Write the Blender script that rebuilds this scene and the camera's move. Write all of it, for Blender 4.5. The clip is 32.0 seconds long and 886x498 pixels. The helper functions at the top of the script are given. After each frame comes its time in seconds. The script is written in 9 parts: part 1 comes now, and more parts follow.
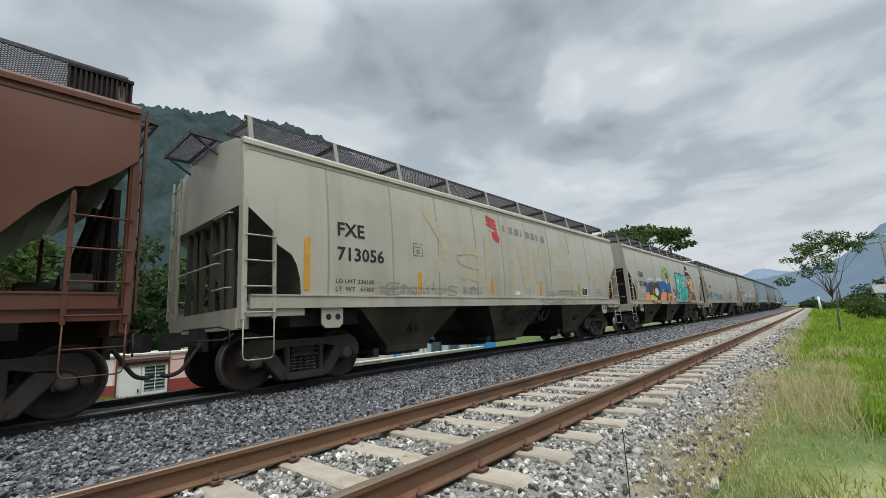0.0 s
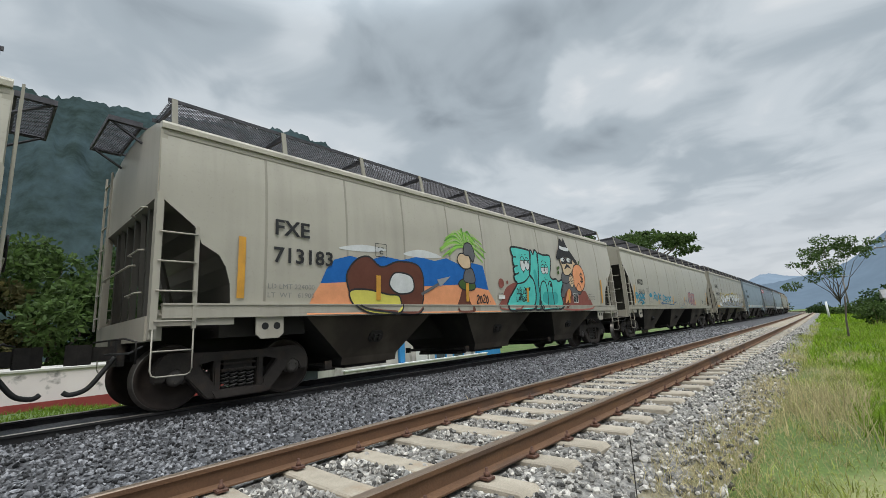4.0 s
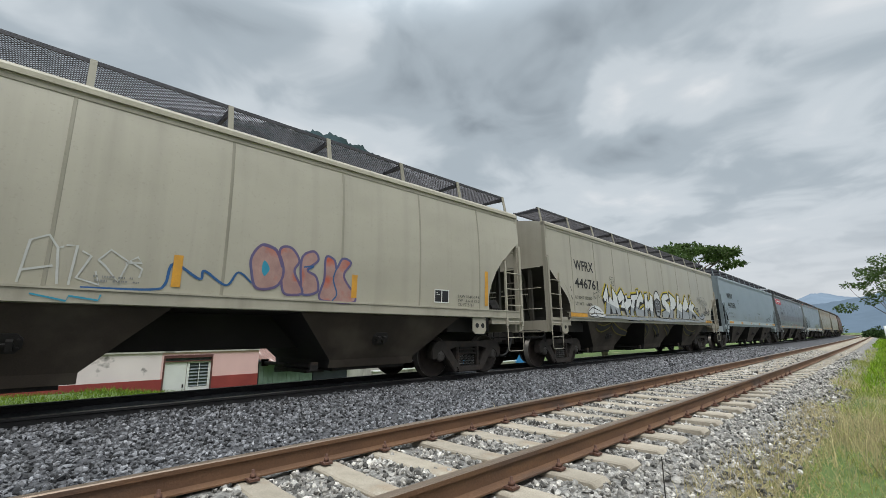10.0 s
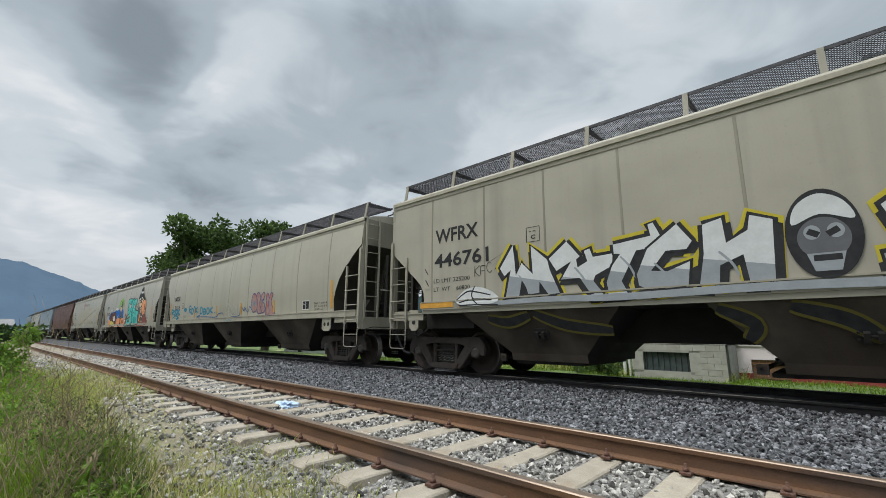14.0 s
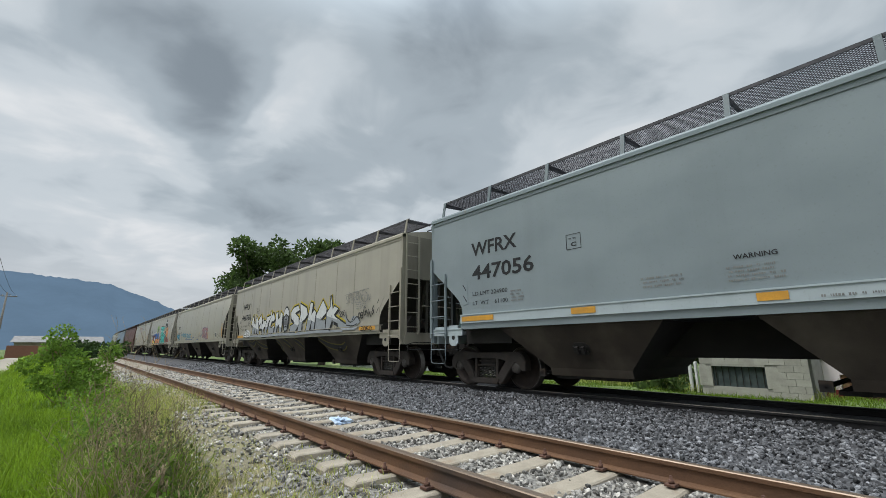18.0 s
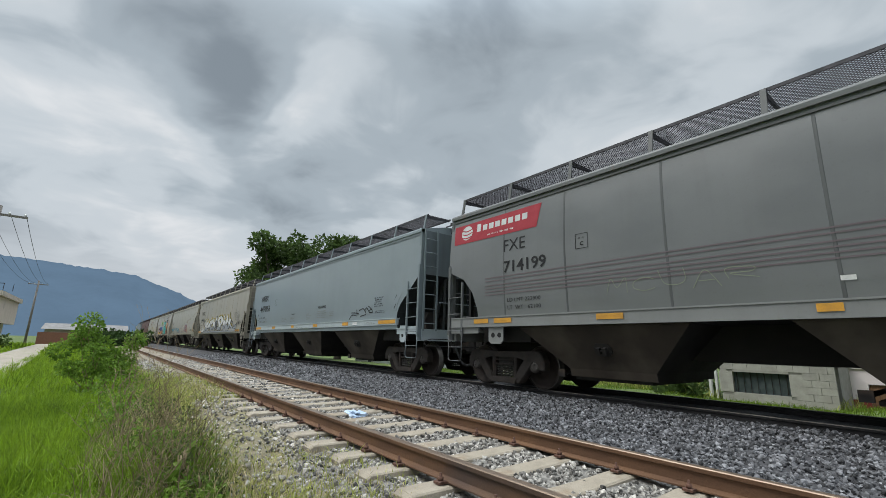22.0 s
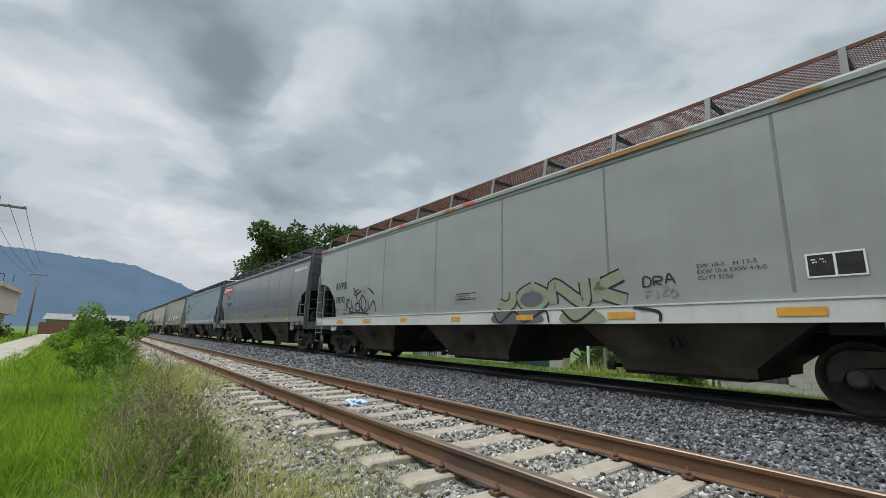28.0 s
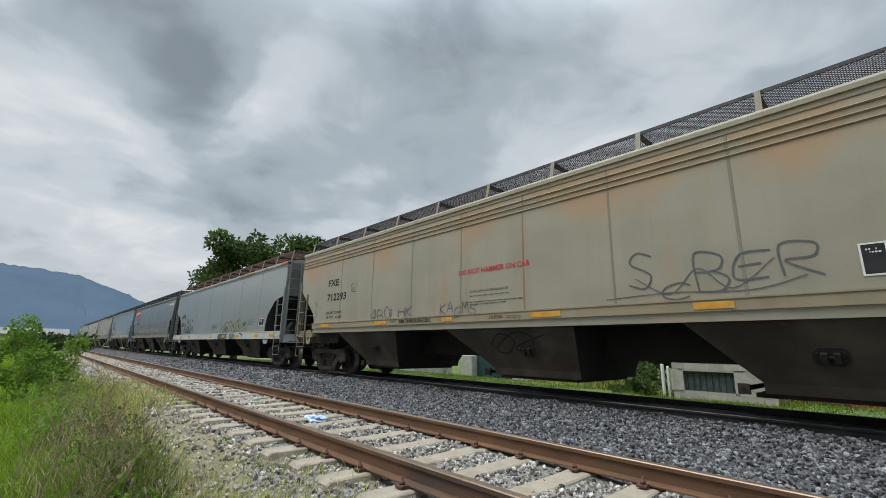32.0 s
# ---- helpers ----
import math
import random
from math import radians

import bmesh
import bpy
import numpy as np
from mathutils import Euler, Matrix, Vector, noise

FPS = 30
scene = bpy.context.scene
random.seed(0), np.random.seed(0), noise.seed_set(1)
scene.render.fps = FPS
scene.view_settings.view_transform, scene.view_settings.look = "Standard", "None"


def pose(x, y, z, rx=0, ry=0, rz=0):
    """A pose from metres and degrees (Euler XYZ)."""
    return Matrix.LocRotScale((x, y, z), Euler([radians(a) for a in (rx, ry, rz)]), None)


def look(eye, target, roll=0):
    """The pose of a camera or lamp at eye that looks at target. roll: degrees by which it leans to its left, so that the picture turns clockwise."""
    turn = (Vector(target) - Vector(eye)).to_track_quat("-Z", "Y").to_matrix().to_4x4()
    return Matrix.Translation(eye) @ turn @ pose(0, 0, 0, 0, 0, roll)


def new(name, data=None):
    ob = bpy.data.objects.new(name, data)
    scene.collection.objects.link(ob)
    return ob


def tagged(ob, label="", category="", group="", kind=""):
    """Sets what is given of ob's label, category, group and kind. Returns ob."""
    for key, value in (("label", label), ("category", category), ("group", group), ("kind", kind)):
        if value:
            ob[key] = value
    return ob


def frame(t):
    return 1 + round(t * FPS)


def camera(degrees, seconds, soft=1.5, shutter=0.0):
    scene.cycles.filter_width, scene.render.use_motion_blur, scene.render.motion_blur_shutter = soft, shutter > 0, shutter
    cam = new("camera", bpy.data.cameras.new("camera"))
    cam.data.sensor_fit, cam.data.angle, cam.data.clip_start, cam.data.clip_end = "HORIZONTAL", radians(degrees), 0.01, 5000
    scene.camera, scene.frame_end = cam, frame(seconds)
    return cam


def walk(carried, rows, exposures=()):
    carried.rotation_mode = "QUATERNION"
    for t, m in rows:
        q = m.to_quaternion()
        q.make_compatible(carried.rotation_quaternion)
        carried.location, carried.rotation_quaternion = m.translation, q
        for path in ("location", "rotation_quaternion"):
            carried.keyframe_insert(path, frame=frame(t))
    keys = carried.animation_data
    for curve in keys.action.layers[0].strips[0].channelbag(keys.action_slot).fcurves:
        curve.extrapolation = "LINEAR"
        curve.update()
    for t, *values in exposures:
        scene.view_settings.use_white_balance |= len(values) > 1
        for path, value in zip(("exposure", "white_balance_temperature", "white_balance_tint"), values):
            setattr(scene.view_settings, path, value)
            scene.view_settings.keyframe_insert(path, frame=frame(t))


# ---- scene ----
cam = camera(92.2, 32.0, soft=0.65)
PATH = [
    (0, (-0.098, -0.448, 1.026), (1.37, 0.864, 1.379), -3.6),
    (0.5, (-0.109, -0.443, 1.028), (1.366, 0.863, 1.37), -3.4),
    (1, (-0.099, -0.444, 1.022), (1.382, 0.856, 1.365), -3.4),
    (1.5, (-0.097, -0.46, 1.027), (1.394, 0.827, 1.374), -3.5),
    (2, (-0.102, -0.457, 1.027), (1.397, 0.819, 1.381), -3.5),
    (2.5, (-0.105, -0.46, 1.026), (1.395, 0.813, 1.388), -3.7),
    (3, (-0.1, -0.454, 1.024), (1.395, 0.823, 1.394), -3.9),
    (3.5, (-0.102, -0.449, 1.028), (1.378, 0.842, 1.403), -4.0),
    (5.5, (-0.119, -0.437, 1.042), (1.242, 0.971, 1.446), -1.9),
    (6, (-0.111, -0.44, 1.036), (1.245, 0.97, 1.45), -1.6),
    (6.5, (-0.122, -0.445, 1.049), (1.241, 0.957, 1.47), -1.5),
    (7, (-0.135, -0.461, 1.048), (1.23, 0.935, 1.48), -1.7),
    (7.5, (-0.132, -0.462, 1.049), (1.228, 0.937, 1.485), -1.7),
    (8, (-0.129, -0.455, 1.047), (1.219, 0.958, 1.48), -1.5),
    (8.5, (-0.126, -0.449, 1.043), (1.212, 0.976, 1.468), -1.4),
    (9, (-0.123, -0.446, 1.04), (1.209, 0.986, 1.458), -1.1),
    (9.5, (-0.127, -0.451, 1.039), (1.212, 0.976, 1.451), -0.9),
    (10, (-0.13, -0.457, 1.036), (1.217, 0.964, 1.444), -0.8),
    (10.5, (-0.139, -0.467, 1.036), (1.191, 0.973, 1.436), -0.4),
    (11, (-0.136, -0.45, 1.033), (1.107, 1.069, 1.417), 0.1),
    (11.5, (-0.064, -0.495, 1.012), (0.861, 1.23, 1.421), 0.07),
    (12, (-0.017, -0.501, 1.047), (0.369, 1.421, 1.444), 0.55),
    (12.5, (-0.052, -0.54, 1.088), (-0.304, 1.406, 1.476), 0.34),
    (13, (-0.09, -0.654, 1.066), (-0.914, 1.126, 1.458), 0.17),
    (13.5, (-0.179, -0.752, 1.041), (-1.384, 0.797, 1.425), 0.85),
    (15.5, (-0.157, -0.663, 1.053), (-1.591, 0.673, 1.453), -0.3),
    (16, (-0.153, -0.659, 1.075), (-1.587, 0.669, 1.504), -0.6),
    (16.5, (-0.151, -0.673, 1.08), (-1.589, 0.64, 1.538), -0.6),
    (17, (-0.13, -0.713, 1.091), (-1.578, 0.583, 1.562), -0.6),
    (17.5, (-0.146, -0.687, 1.087), (-1.613, 0.59, 1.551), -0.5),
    (18, (-0.157, -0.679, 1.078), (-1.647, 0.577, 1.527), -0.2),
    (18.5, (-0.16, -0.697, 1.069), (-1.674, 0.535, 1.506), 0.4),
    (19, (-0.167, -0.679, 1.054), (-1.701, 0.529, 1.487), 0.9),
    (19.5, (-0.158, -0.693, 1.058), (-1.703, 0.501, 1.488), 1.3),
    (20, (-0.156, -0.697, 1.068), (-1.705, 0.494, 1.493), 1.3),
    (20.5, (-0.155, -0.695, 1.06), (-1.705, 0.493, 1.486), 1.4),
    (21, (-0.165, -0.693, 1.06), (-1.714, 0.498, 1.487), 1.4),
    (21.5, (-0.164, -0.69, 1.066), (-1.711, 0.503, 1.496), 1.4),
    (22, (-0.165, -0.691, 1.061), (-1.705, 0.507, 1.5), 1.4),
    (22.5, (-0.17, -0.697, 1.059), (-1.702, 0.508, 1.507), 1.4),
    (23, (-0.156, -0.71, 1.07), (-1.681, 0.501, 1.523), 1.4),
    (23.5, (-0.163, -0.706, 1.07), (-1.684, 0.511, 1.525), 1.4),
    (24, (-0.164, -0.704, 1.068), (-1.685, 0.514, 1.518), 1.3),
    (24.5, (-0.16, -0.707, 1.069), (-1.681, 0.513, 1.51), 1.2),
    (25, (-0.17, -0.699, 1.063), (-1.694, 0.523, 1.49), 1.3),
    (25.5, (-0.162, -0.719, 1.06), (-1.688, 0.505, 1.475), 1.3),
    (27.5, (-0.189, -0.698, 1.05), (-1.734, 0.509, 1.446), 1.6),
    (28, (-0.18, -0.689, 1.059), (-1.727, 0.517, 1.452), 1.3),
    (28.5, (-0.19, -0.685, 1.058), (-1.729, 0.53, 1.453), 1.0),
    (29, (-0.193, -0.679, 1.058), (-1.713, 0.557, 1.465), 0.7),
    (29.5, (-0.167, -0.675, 1.07), (-1.657, 0.59, 1.495), 0.4),
    (30, (-0.161, -0.673, 1.088), (-1.618, 0.62, 1.537), 0.4),
    (30.5, (-0.17, -0.668, 1.076), (-1.601, 0.648, 1.547), 0.4),
    (31, (-0.178, -0.672, 1.069), (-1.598, 0.654, 1.545), 0.6),
    (31.5, (-0.163, -0.685, 1.063), (-1.586, 0.64, 1.53), 0.9),
    (32, (-0.17, -0.68, 1.063), (-1.603, 0.641, 1.515), 1.0),
]
walk(cam, [(t, look(eye, target, lean)) for t, eye, target, lean in PATH], [(0, 0.03), (3, 0.0), (7, -0.02), (11, 0.06), (12.4, 0.20), (13.5, 0.08), (16, -0.04), (32, -0.04)])

# ---- world, sun, exposure ----
scene.view_settings.exposure = 0.0


CLOUDS = [  # on the flat layer: centre, half widths, lighter or heavier
    (0.80, 0.80, 0.30, 0.22, -0.17), (1.32, 0.46, 0.34, 0.20, 0.19), (1.80, 0.12, 0.3, 0.2, 0.10), (0.52, 0.88, 0.14, 0.12, 0.12), (1.10, 0.28, 0.26, 0.19, -0.15), (0.92, 0.52, 0.18, 0.15, -0.10), (1.57, 0.56, 0.15, 0.13, -0.10), (1.23, 0.57, 0.12, 0.08, 0.10), (1.46, 0.29, 0.12, 0.09, 0.10),
    (-1.22, 0.21, 0.27, 0.22, -0.23), (-1.58, 0.25, 0.16, 0.10, -0.15), (-1.0, 0.02, 0.14, 0.25, 0.06), (-1.29, 0.47, 0.18, 0.11, 0.08), (-1.02, 0.42, 0.24, 0.16, 0.18), (-2.30, -0.10, 0.5, 0.35, 0.10), (-1.5, 0.62, 0.3, 0.16, 0.06), (-0.65, 0.75, 0.5, 0.4, -0.10),
]


def build_world():
    w = bpy.data.worlds.new("overcast_sky")
    scene.world = w
    w.use_nodes = True
    nt = w.node_tree
    nt.nodes.clear()
    N, L = nt.nodes.new, nt.links.new
    out, bg = N("ShaderNodeOutputWorld"), N("ShaderNodeBackground")
    sky = N("ShaderNodeTexSky")
    sky.sky_type, sky.sun_disc = "NISHITA", False
    sky.sun_elevation, sky.sun_rotation = radians(58), radians(215)
    dim = N("ShaderNodeVectorMath")
    dim.operation = "SCALE"
    dim.inputs["Scale"].default_value = 0.055
    L(sky.outputs[0], dim.inputs[0])
    # clouds laid on a flat layer overhead: direction divided by its height
    co = N("ShaderNodeTexCoord")
    sep = N("ShaderNodeSeparateXYZ")
    L(co.outputs["Generated"], sep.inputs[0])
    lift = N("ShaderNodeMath")
    lift.operation, lift.inputs[1].default_value = "ADD", 0.16
    top = N("ShaderNodeMath")
    top.operation, top.inputs[1].default_value = "MAXIMUM", 0.0
    L(sep.outputs[2], top.inputs[0])
    L(top.outputs[0], lift.inputs[0])
    px, py = N("ShaderNodeMath"), N("ShaderNodeMath")
    for node, n in ((px, 0), (py, 1)):
        node.operation = "DIVIDE"
        L(sep.outputs[n], node.inputs[0])
        L(lift.outputs[0], node.inputs[1])
    flat = N("ShaderNodeCombineXYZ")
    L(px.outputs[0], flat.inputs[0])
    L(py.outputs[0], flat.inputs[1])
    flat.inputs[2].default_value = 3.7

    def noise_at(scale, detail, rough, twist):
        n = N("ShaderNodeTexNoise")
        n.inputs["Scale"].default_value, n.inputs["Detail"].default_value = scale, detail
        n.inputs["Roughness"].default_value, n.inputs["Distortion"].default_value = rough, twist
        L(flat.outputs[0], n.inputs["Vector"])
        return n

    def calc(op, a, b, c=None):
        n = N("ShaderNodeMath")
        n.operation = op
        for k, v in enumerate((a, b, c)):
            if v is None:
                continue
            if isinstance(v, (int, float)):
                n.inputs[k].default_value = v
            else:
                L(v, n.inputs[k])
        return n.outputs[0]

    big, small = noise_at(1.0, 4.0, 0.48, 0.3), noise_at(3.0, 5.0, 0.5, 0.5)
    value = calc("MULTIPLY_ADD", small.outputs["Fac"], 0.40, calc("MULTIPLY", big.outputs["Fac"], 0.80))
    # heavier and thinner places in the layer, their edges torn by a coarse noise
    torn = noise_at(1.9, 4.0, 0.55, 0.3)
    wob = N("ShaderNodeVectorMath")
    wob.operation = "MULTIPLY_ADD"
    wob.inputs[1].default_value = (0.34, 0.34, 0.0)
    L(torn.outputs["Color"], wob.inputs[0])
    L(flat.outputs[0], wob.inputs[2])
    for cx, cy, rx, ry, amount in CLOUDS:
        off, size, ln = N("ShaderNodeVectorMath"), N("ShaderNodeVectorMath"), N("ShaderNodeVectorMath")
        off.operation, size.operation, ln.operation = "SUBTRACT", "MULTIPLY", "LENGTH"
        off.inputs[1].default_value, size.inputs[1].default_value = (cx + 0.17, cy + 0.17, 3.7), (1 / rx, 1 / ry, 0)
        L(wob.outputs[0], off.inputs[0])
        L(off.outputs[0], size.inputs[0])
        L(size.outputs[0], ln.inputs[0])
        bump = calc("POWER", 2.718, calc("MULTIPLY", calc("MULTIPLY", ln.outputs["Value"], ln.outputs["Value"]), -1.0))
        value = calc("MULTIPLY_ADD", bump, amount, value)
    ramp = N("ShaderNodeValToRGB")
    ramp.color_ramp.interpolation = "EASE"
    stops = ((0.36, (0.255, 0.30, 0.34)), (0.54, (0.435, 0.50, 0.55)), (0.66, (0.625, 0.685, 0.73)), (0.84, (0.92, 0.93, 0.94)))
    ramp.color_ramp.elements[0].position, ramp.color_ramp.elements[1].position = stops[0][0], stops[3][0]
    for p, c in stops[1:3]:
        ramp.color_ramp.elements.new(p)
    for e, (p, c) in zip(ramp.color_ramp.elements, stops):
        e.position, e.color = p, (*c, 1)
    L(value, ramp.inputs["Fac"])
    # a paler, even band of cloud low over the horizon
    low = N("ShaderNodeMapRange")
    low.interpolation_type = "SMOOTHSTEP"
    for k, v in (("From Min", 0.02), ("From Max", 0.30), ("To Min", 0.75), ("To Max", 0.0)):
        low.inputs[k].default_value = v
    L(sep.outputs[2], low.inputs["Value"])
    haze = N("ShaderNodeMix")
    haze.data_type = "RGBA"
    haze.inputs[7].default_value = (0.69, 0.715, 0.75, 1)
    L(low.outputs[0], haze.inputs[0])
    L(ramp.outputs[0], haze.inputs[6])
    both = N("ShaderNodeMix")
    both.data_type, both.inputs[0].default_value = "RGBA", 0.90
    L(dim.outputs[0], both.inputs[6])
    L(haze.outputs[2], both.inputs[7])
    L(both.outputs[2], bg.inputs["Color"])
    # an overcast sky is about three times as bright overhead as low down
    zen = N("ShaderNodeMapRange")
    zen.interpolation_type = "SMOOTHSTEP"
    for k, v in (("From Min", 0.60), ("From Max", 0.95), ("To Min", 1.0), ("To Max", 5.2)):
        zen.inputs[k].default_value = v
    L(sep.outputs[2], zen.inputs["Value"])
    L(zen.outputs[0], bg.inputs["Strength"])
    L(bg.outputs[0], out.inputs[0])


build_world()
sun_data = bpy.data.lights.new("sun", "SUN")
sun_data.energy, sun_data.angle, sun_data.color = 2.0, radians(35), (1.0, 0.965, 0.91)
sun = new("sun", sun_data)
sun.matrix_world = look((0, 0, 0), (0.30, 0.42, -0.86))

# ---- materials ----
def material(name, base, second=None, scale=4.0, rough=0.7, metal=0.0, bump=0.0, bump_scale=60.0, fine=0.25, stretch=(1, 1, 1), third=None, third_scale=1.0, third_at=(0.55, 0.7), per_piece=0.0, detail=5.0):
    """Paint, stone or earth: two tones mixed by a broad and a fine noise, a third tone in patches, and a fine relief."""
    m = bpy.data.materials.new(name)
    m.use_nodes = True
    nt = m.node_tree
    b = nt.nodes["Principled BSDF"]
    N, L = nt.nodes.new, nt.links.new
    co, mp = N("ShaderNodeTexCoord"), N("ShaderNodeMapping")
    mp.inputs["Scale"].default_value = stretch
    L(co.outputs["Object"], mp.inputs[0])

    def noise_tex(sc, det, src):
        n = N("ShaderNodeTexNoise")
        n.inputs["Scale"].default_value, n.inputs["Detail"].default_value = sc, det
        L(src, n.inputs["Vector"])
        return n

    def blend(fac, a, c):
        x = N("ShaderNodeMix")
        x.data_type = "RGBA"
        if isinstance(fac, float):
            x.inputs[0].default_value = fac
        else:
            L(fac, x.inputs[0])
        for v, i in ((a, 6), (c, 7)):
            if isinstance(v, tuple):
                x.inputs[i].default_value = (*v, 1)
            else:
                L(v, x.inputs[i])
        return x.outputs[2]

    def span(v, lo, hi):
        r = N("ShaderNodeMapRange")
        r.inputs["From Min"].default_value, r.inputs["From Max"].default_value = lo, hi
        L(v, r.inputs["Value"])
        return r.outputs[0]

    second = second or tuple(c * 0.75 for c in base)
    broad = noise_tex(scale, detail, mp.outputs[0])
    col = blend(span(broad.outputs["Fac"], 0.3, 0.7), base, second)
    grain = noise_tex(bump_scale, 3.0, co.outputs["Object"])
    dark = tuple(c * (1 - fine) for c in second)
    g = N("ShaderNodeMath")
    g.operation, g.inputs[1].default_value = "MULTIPLY", fine * 1.6
    L(span(grain.outputs["Fac"], 0.4, 0.75), g.inputs[0])
    col = blend(g.outputs[0], col, dark)
    if third:
        patch = noise_tex(third_scale, 6.0, mp.outputs[0])
        col = blend(span(patch.outputs["Fac"], *third_at), col, third)
    if per_piece:
        info = N("ShaderNodeObjectInfo")
        geo = N("ShaderNodeNewGeometry")
        s = N("ShaderNodeMath")
        s.operation = "ADD"
        L(info.outputs["Random"], s.inputs[0])
        L(geo.outputs["Random Per Island"], s.inputs[1])
        fr = N("ShaderNodeMath")
        fr.operation = "FRACT"
        L(s.outputs[0], fr.inputs[0])
        r = N("ShaderNodeMapRange")
        r.inputs["To Min"].default_value, r.inputs["To Max"].default_value = 1 - per_piece, 1 + per_piece
        L(fr.outputs[0], r.inputs["Value"])
        vm = N("ShaderNodeVectorMath")
        vm.operation = "SCALE"
        L(col, vm.inputs[0])
        L(r.outputs[0], vm.inputs["Scale"])
        col = vm.outputs[0]
    L(col, b.inputs["Base Color"])
    b.inputs["Metallic"].default_value = metal
    rr = N("ShaderNodeMapRange")
    rr.inputs["To Min"].default_value, rr.inputs["To Max"].default_value = max(rough - 0.1, 0.05), min(rough + 0.12, 1)
    L(broad.outputs["Fac"], rr.inputs["Value"])
    L(rr.outputs[0], b.inputs["Roughness"])
    if bump:
        bp = N("ShaderNodeBump")
        bp.inputs["Strength"].default_value, bp.inputs["Distance"].default_value = bump, 0.01
        L(grain.outputs["Fac"], bp.inputs["Height"])
        L(bp.outputs[0], b.inputs["Normal"])
    return m


def car_paint(name, base, dirt=None, rust=None, rust_amount=0.0, dirt_amount=0.35, seed=0.0, gloss=0.0, from_roof=False):
    """Weathered car paint: vertical dirt streaks, soft stains, road dust towards the sill rows, rust runs where asked for."""
    dirt = dirt or tuple(0.25 * c + 0.25 * d for c, d in zip(base, (0.20, 0.175, 0.135)))
    m = bpy.data.materials.new(name)
    m.use_nodes = True
    nt = m.node_tree
    b = nt.nodes["Principled BSDF"]
    b.inputs["Specular IOR Level"].default_value = 0.5 if gloss else 0.22
    b.inputs["Coat Weight"].default_value, b.inputs["Coat Roughness"].default_value = gloss, 0.2
    N, L = nt.nodes.new, nt.links.new
    co = N("ShaderNodeTexCoord")

    def noise_tex(sc, det, stretch, off):
        mp, n = N("ShaderNodeMapping"), N("ShaderNodeTexNoise")
        mp.inputs["Scale"].default_value, mp.inputs["Location"].default_value = stretch, (seed + off, seed * 0.7 + off, 0)
        n.inputs["Scale"].default_value, n.inputs["Detail"].default_value = sc, det
        L(co.outputs["Object"], mp.inputs[0])
        L(mp.outputs[0], n.inputs["Vector"])
        return n.outputs["Fac"]

    def span(v, lo, hi, a=0.0, c=1.0):
        r = N("ShaderNodeMapRange")
        for k, x in (("From Min", lo), ("From Max", hi), ("To Min", a), ("To Max", c)):
            r.inputs[k].default_value = x
        L(v, r.inputs["Value"])
        return r.outputs[0]

    def blend(fac, a, c):
        x = N("ShaderNodeMix")
        x.data_type = "RGBA"
        L(fac, x.inputs[0])
        for v, i in ((a, 6), (c, 7)):
            if isinstance(v, tuple):
                x.inputs[i].default_value = (*v, 1)
            else:
                L(v, x.inputs[i])
        return x.outputs[2]

    streak = noise_tex(1.0, 5.0, (2.6, 2.6, 0.16), 3.1)
    stain = noise_tex(0.7, 5.0, (1, 1, 1.6), 7.7)
    fine_streak = noise_tex(1.0, 4.0, (11.0, 11.0, 0.5), 8.3)
    speck = noise_tex(26.0, 4.0, (1, 1, 1), 1.3)
    chalk = tuple(min(c * 1.13 + 0.015, 0.9) for c in base)
    col = blend(span(stain, 0.35, 0.7), base, chalk)
    col = blend(span(streak, 0.5, 0.85, 0.0, dirt_amount * 0.75), col, dirt)
    col = blend(span(stain, 0.56, 0.78, 0.0, dirt_amount * 0.8), col, tuple(c * 0.7 for c in base))
    col = blend(span(fine_streak, 0.58, 0.85, 0.0, dirt_amount * 0.42), col, tuple(c * 0.6 for c in base))
    col = blend(span(speck, 0.60, 0.8, 0.0, 0.25), col, dirt)
    if rust:
        run = noise_tex(1.0, 6.0, (2.2, 2.2, 0.35), 11.0)
        col = blend(span(run, 0.66 - rust_amount * 0.2, 0.85, 0.0, 0.7), col, rust)
        if rust_amount > 0.4:
            blotch = noise_tex(1.0, 4.0, (0.95, 0.95, 0.45), 17.0)
            if from_roof:
                # rust water from the roof seam stains the upper side sheets most
                sep, wet = N("ShaderNodeSeparateXYZ"), N("ShaderNodeMath")
                L(co.outputs["Object"], sep.inputs[0])
                wet.operation = "MULTIPLY_ADD"
                L(span(sep.outputs[2], 2.45, 3.75, -0.22, 0.20), wet.inputs[0])
                wet.inputs[1].default_value = 1.0
                L(blotch, wet.inputs[2])
                blotch = wet.outputs[0]
            col = blend(span(blotch, 0.50, 0.74, 0.0, 0.85), col, tuple(0.72 * r + 0.28 * c for r, c in zip(rust, base)))
    L(col, b.inputs["Base Color"])
    L(span(stain, 0.3, 0.8, 0.34, 0.52), b.inputs["Roughness"])
    bp = N("ShaderNodeBump")
    bp.inputs["Strength"].default_value, bp.inputs["Distance"].default_value = 0.12, 0.02
    L(noise_tex(1.3, 2.0, (1, 1, 1), 5.0), bp.inputs["Height"])
    L(bp.outputs[0], b.inputs["Normal"])
    return m


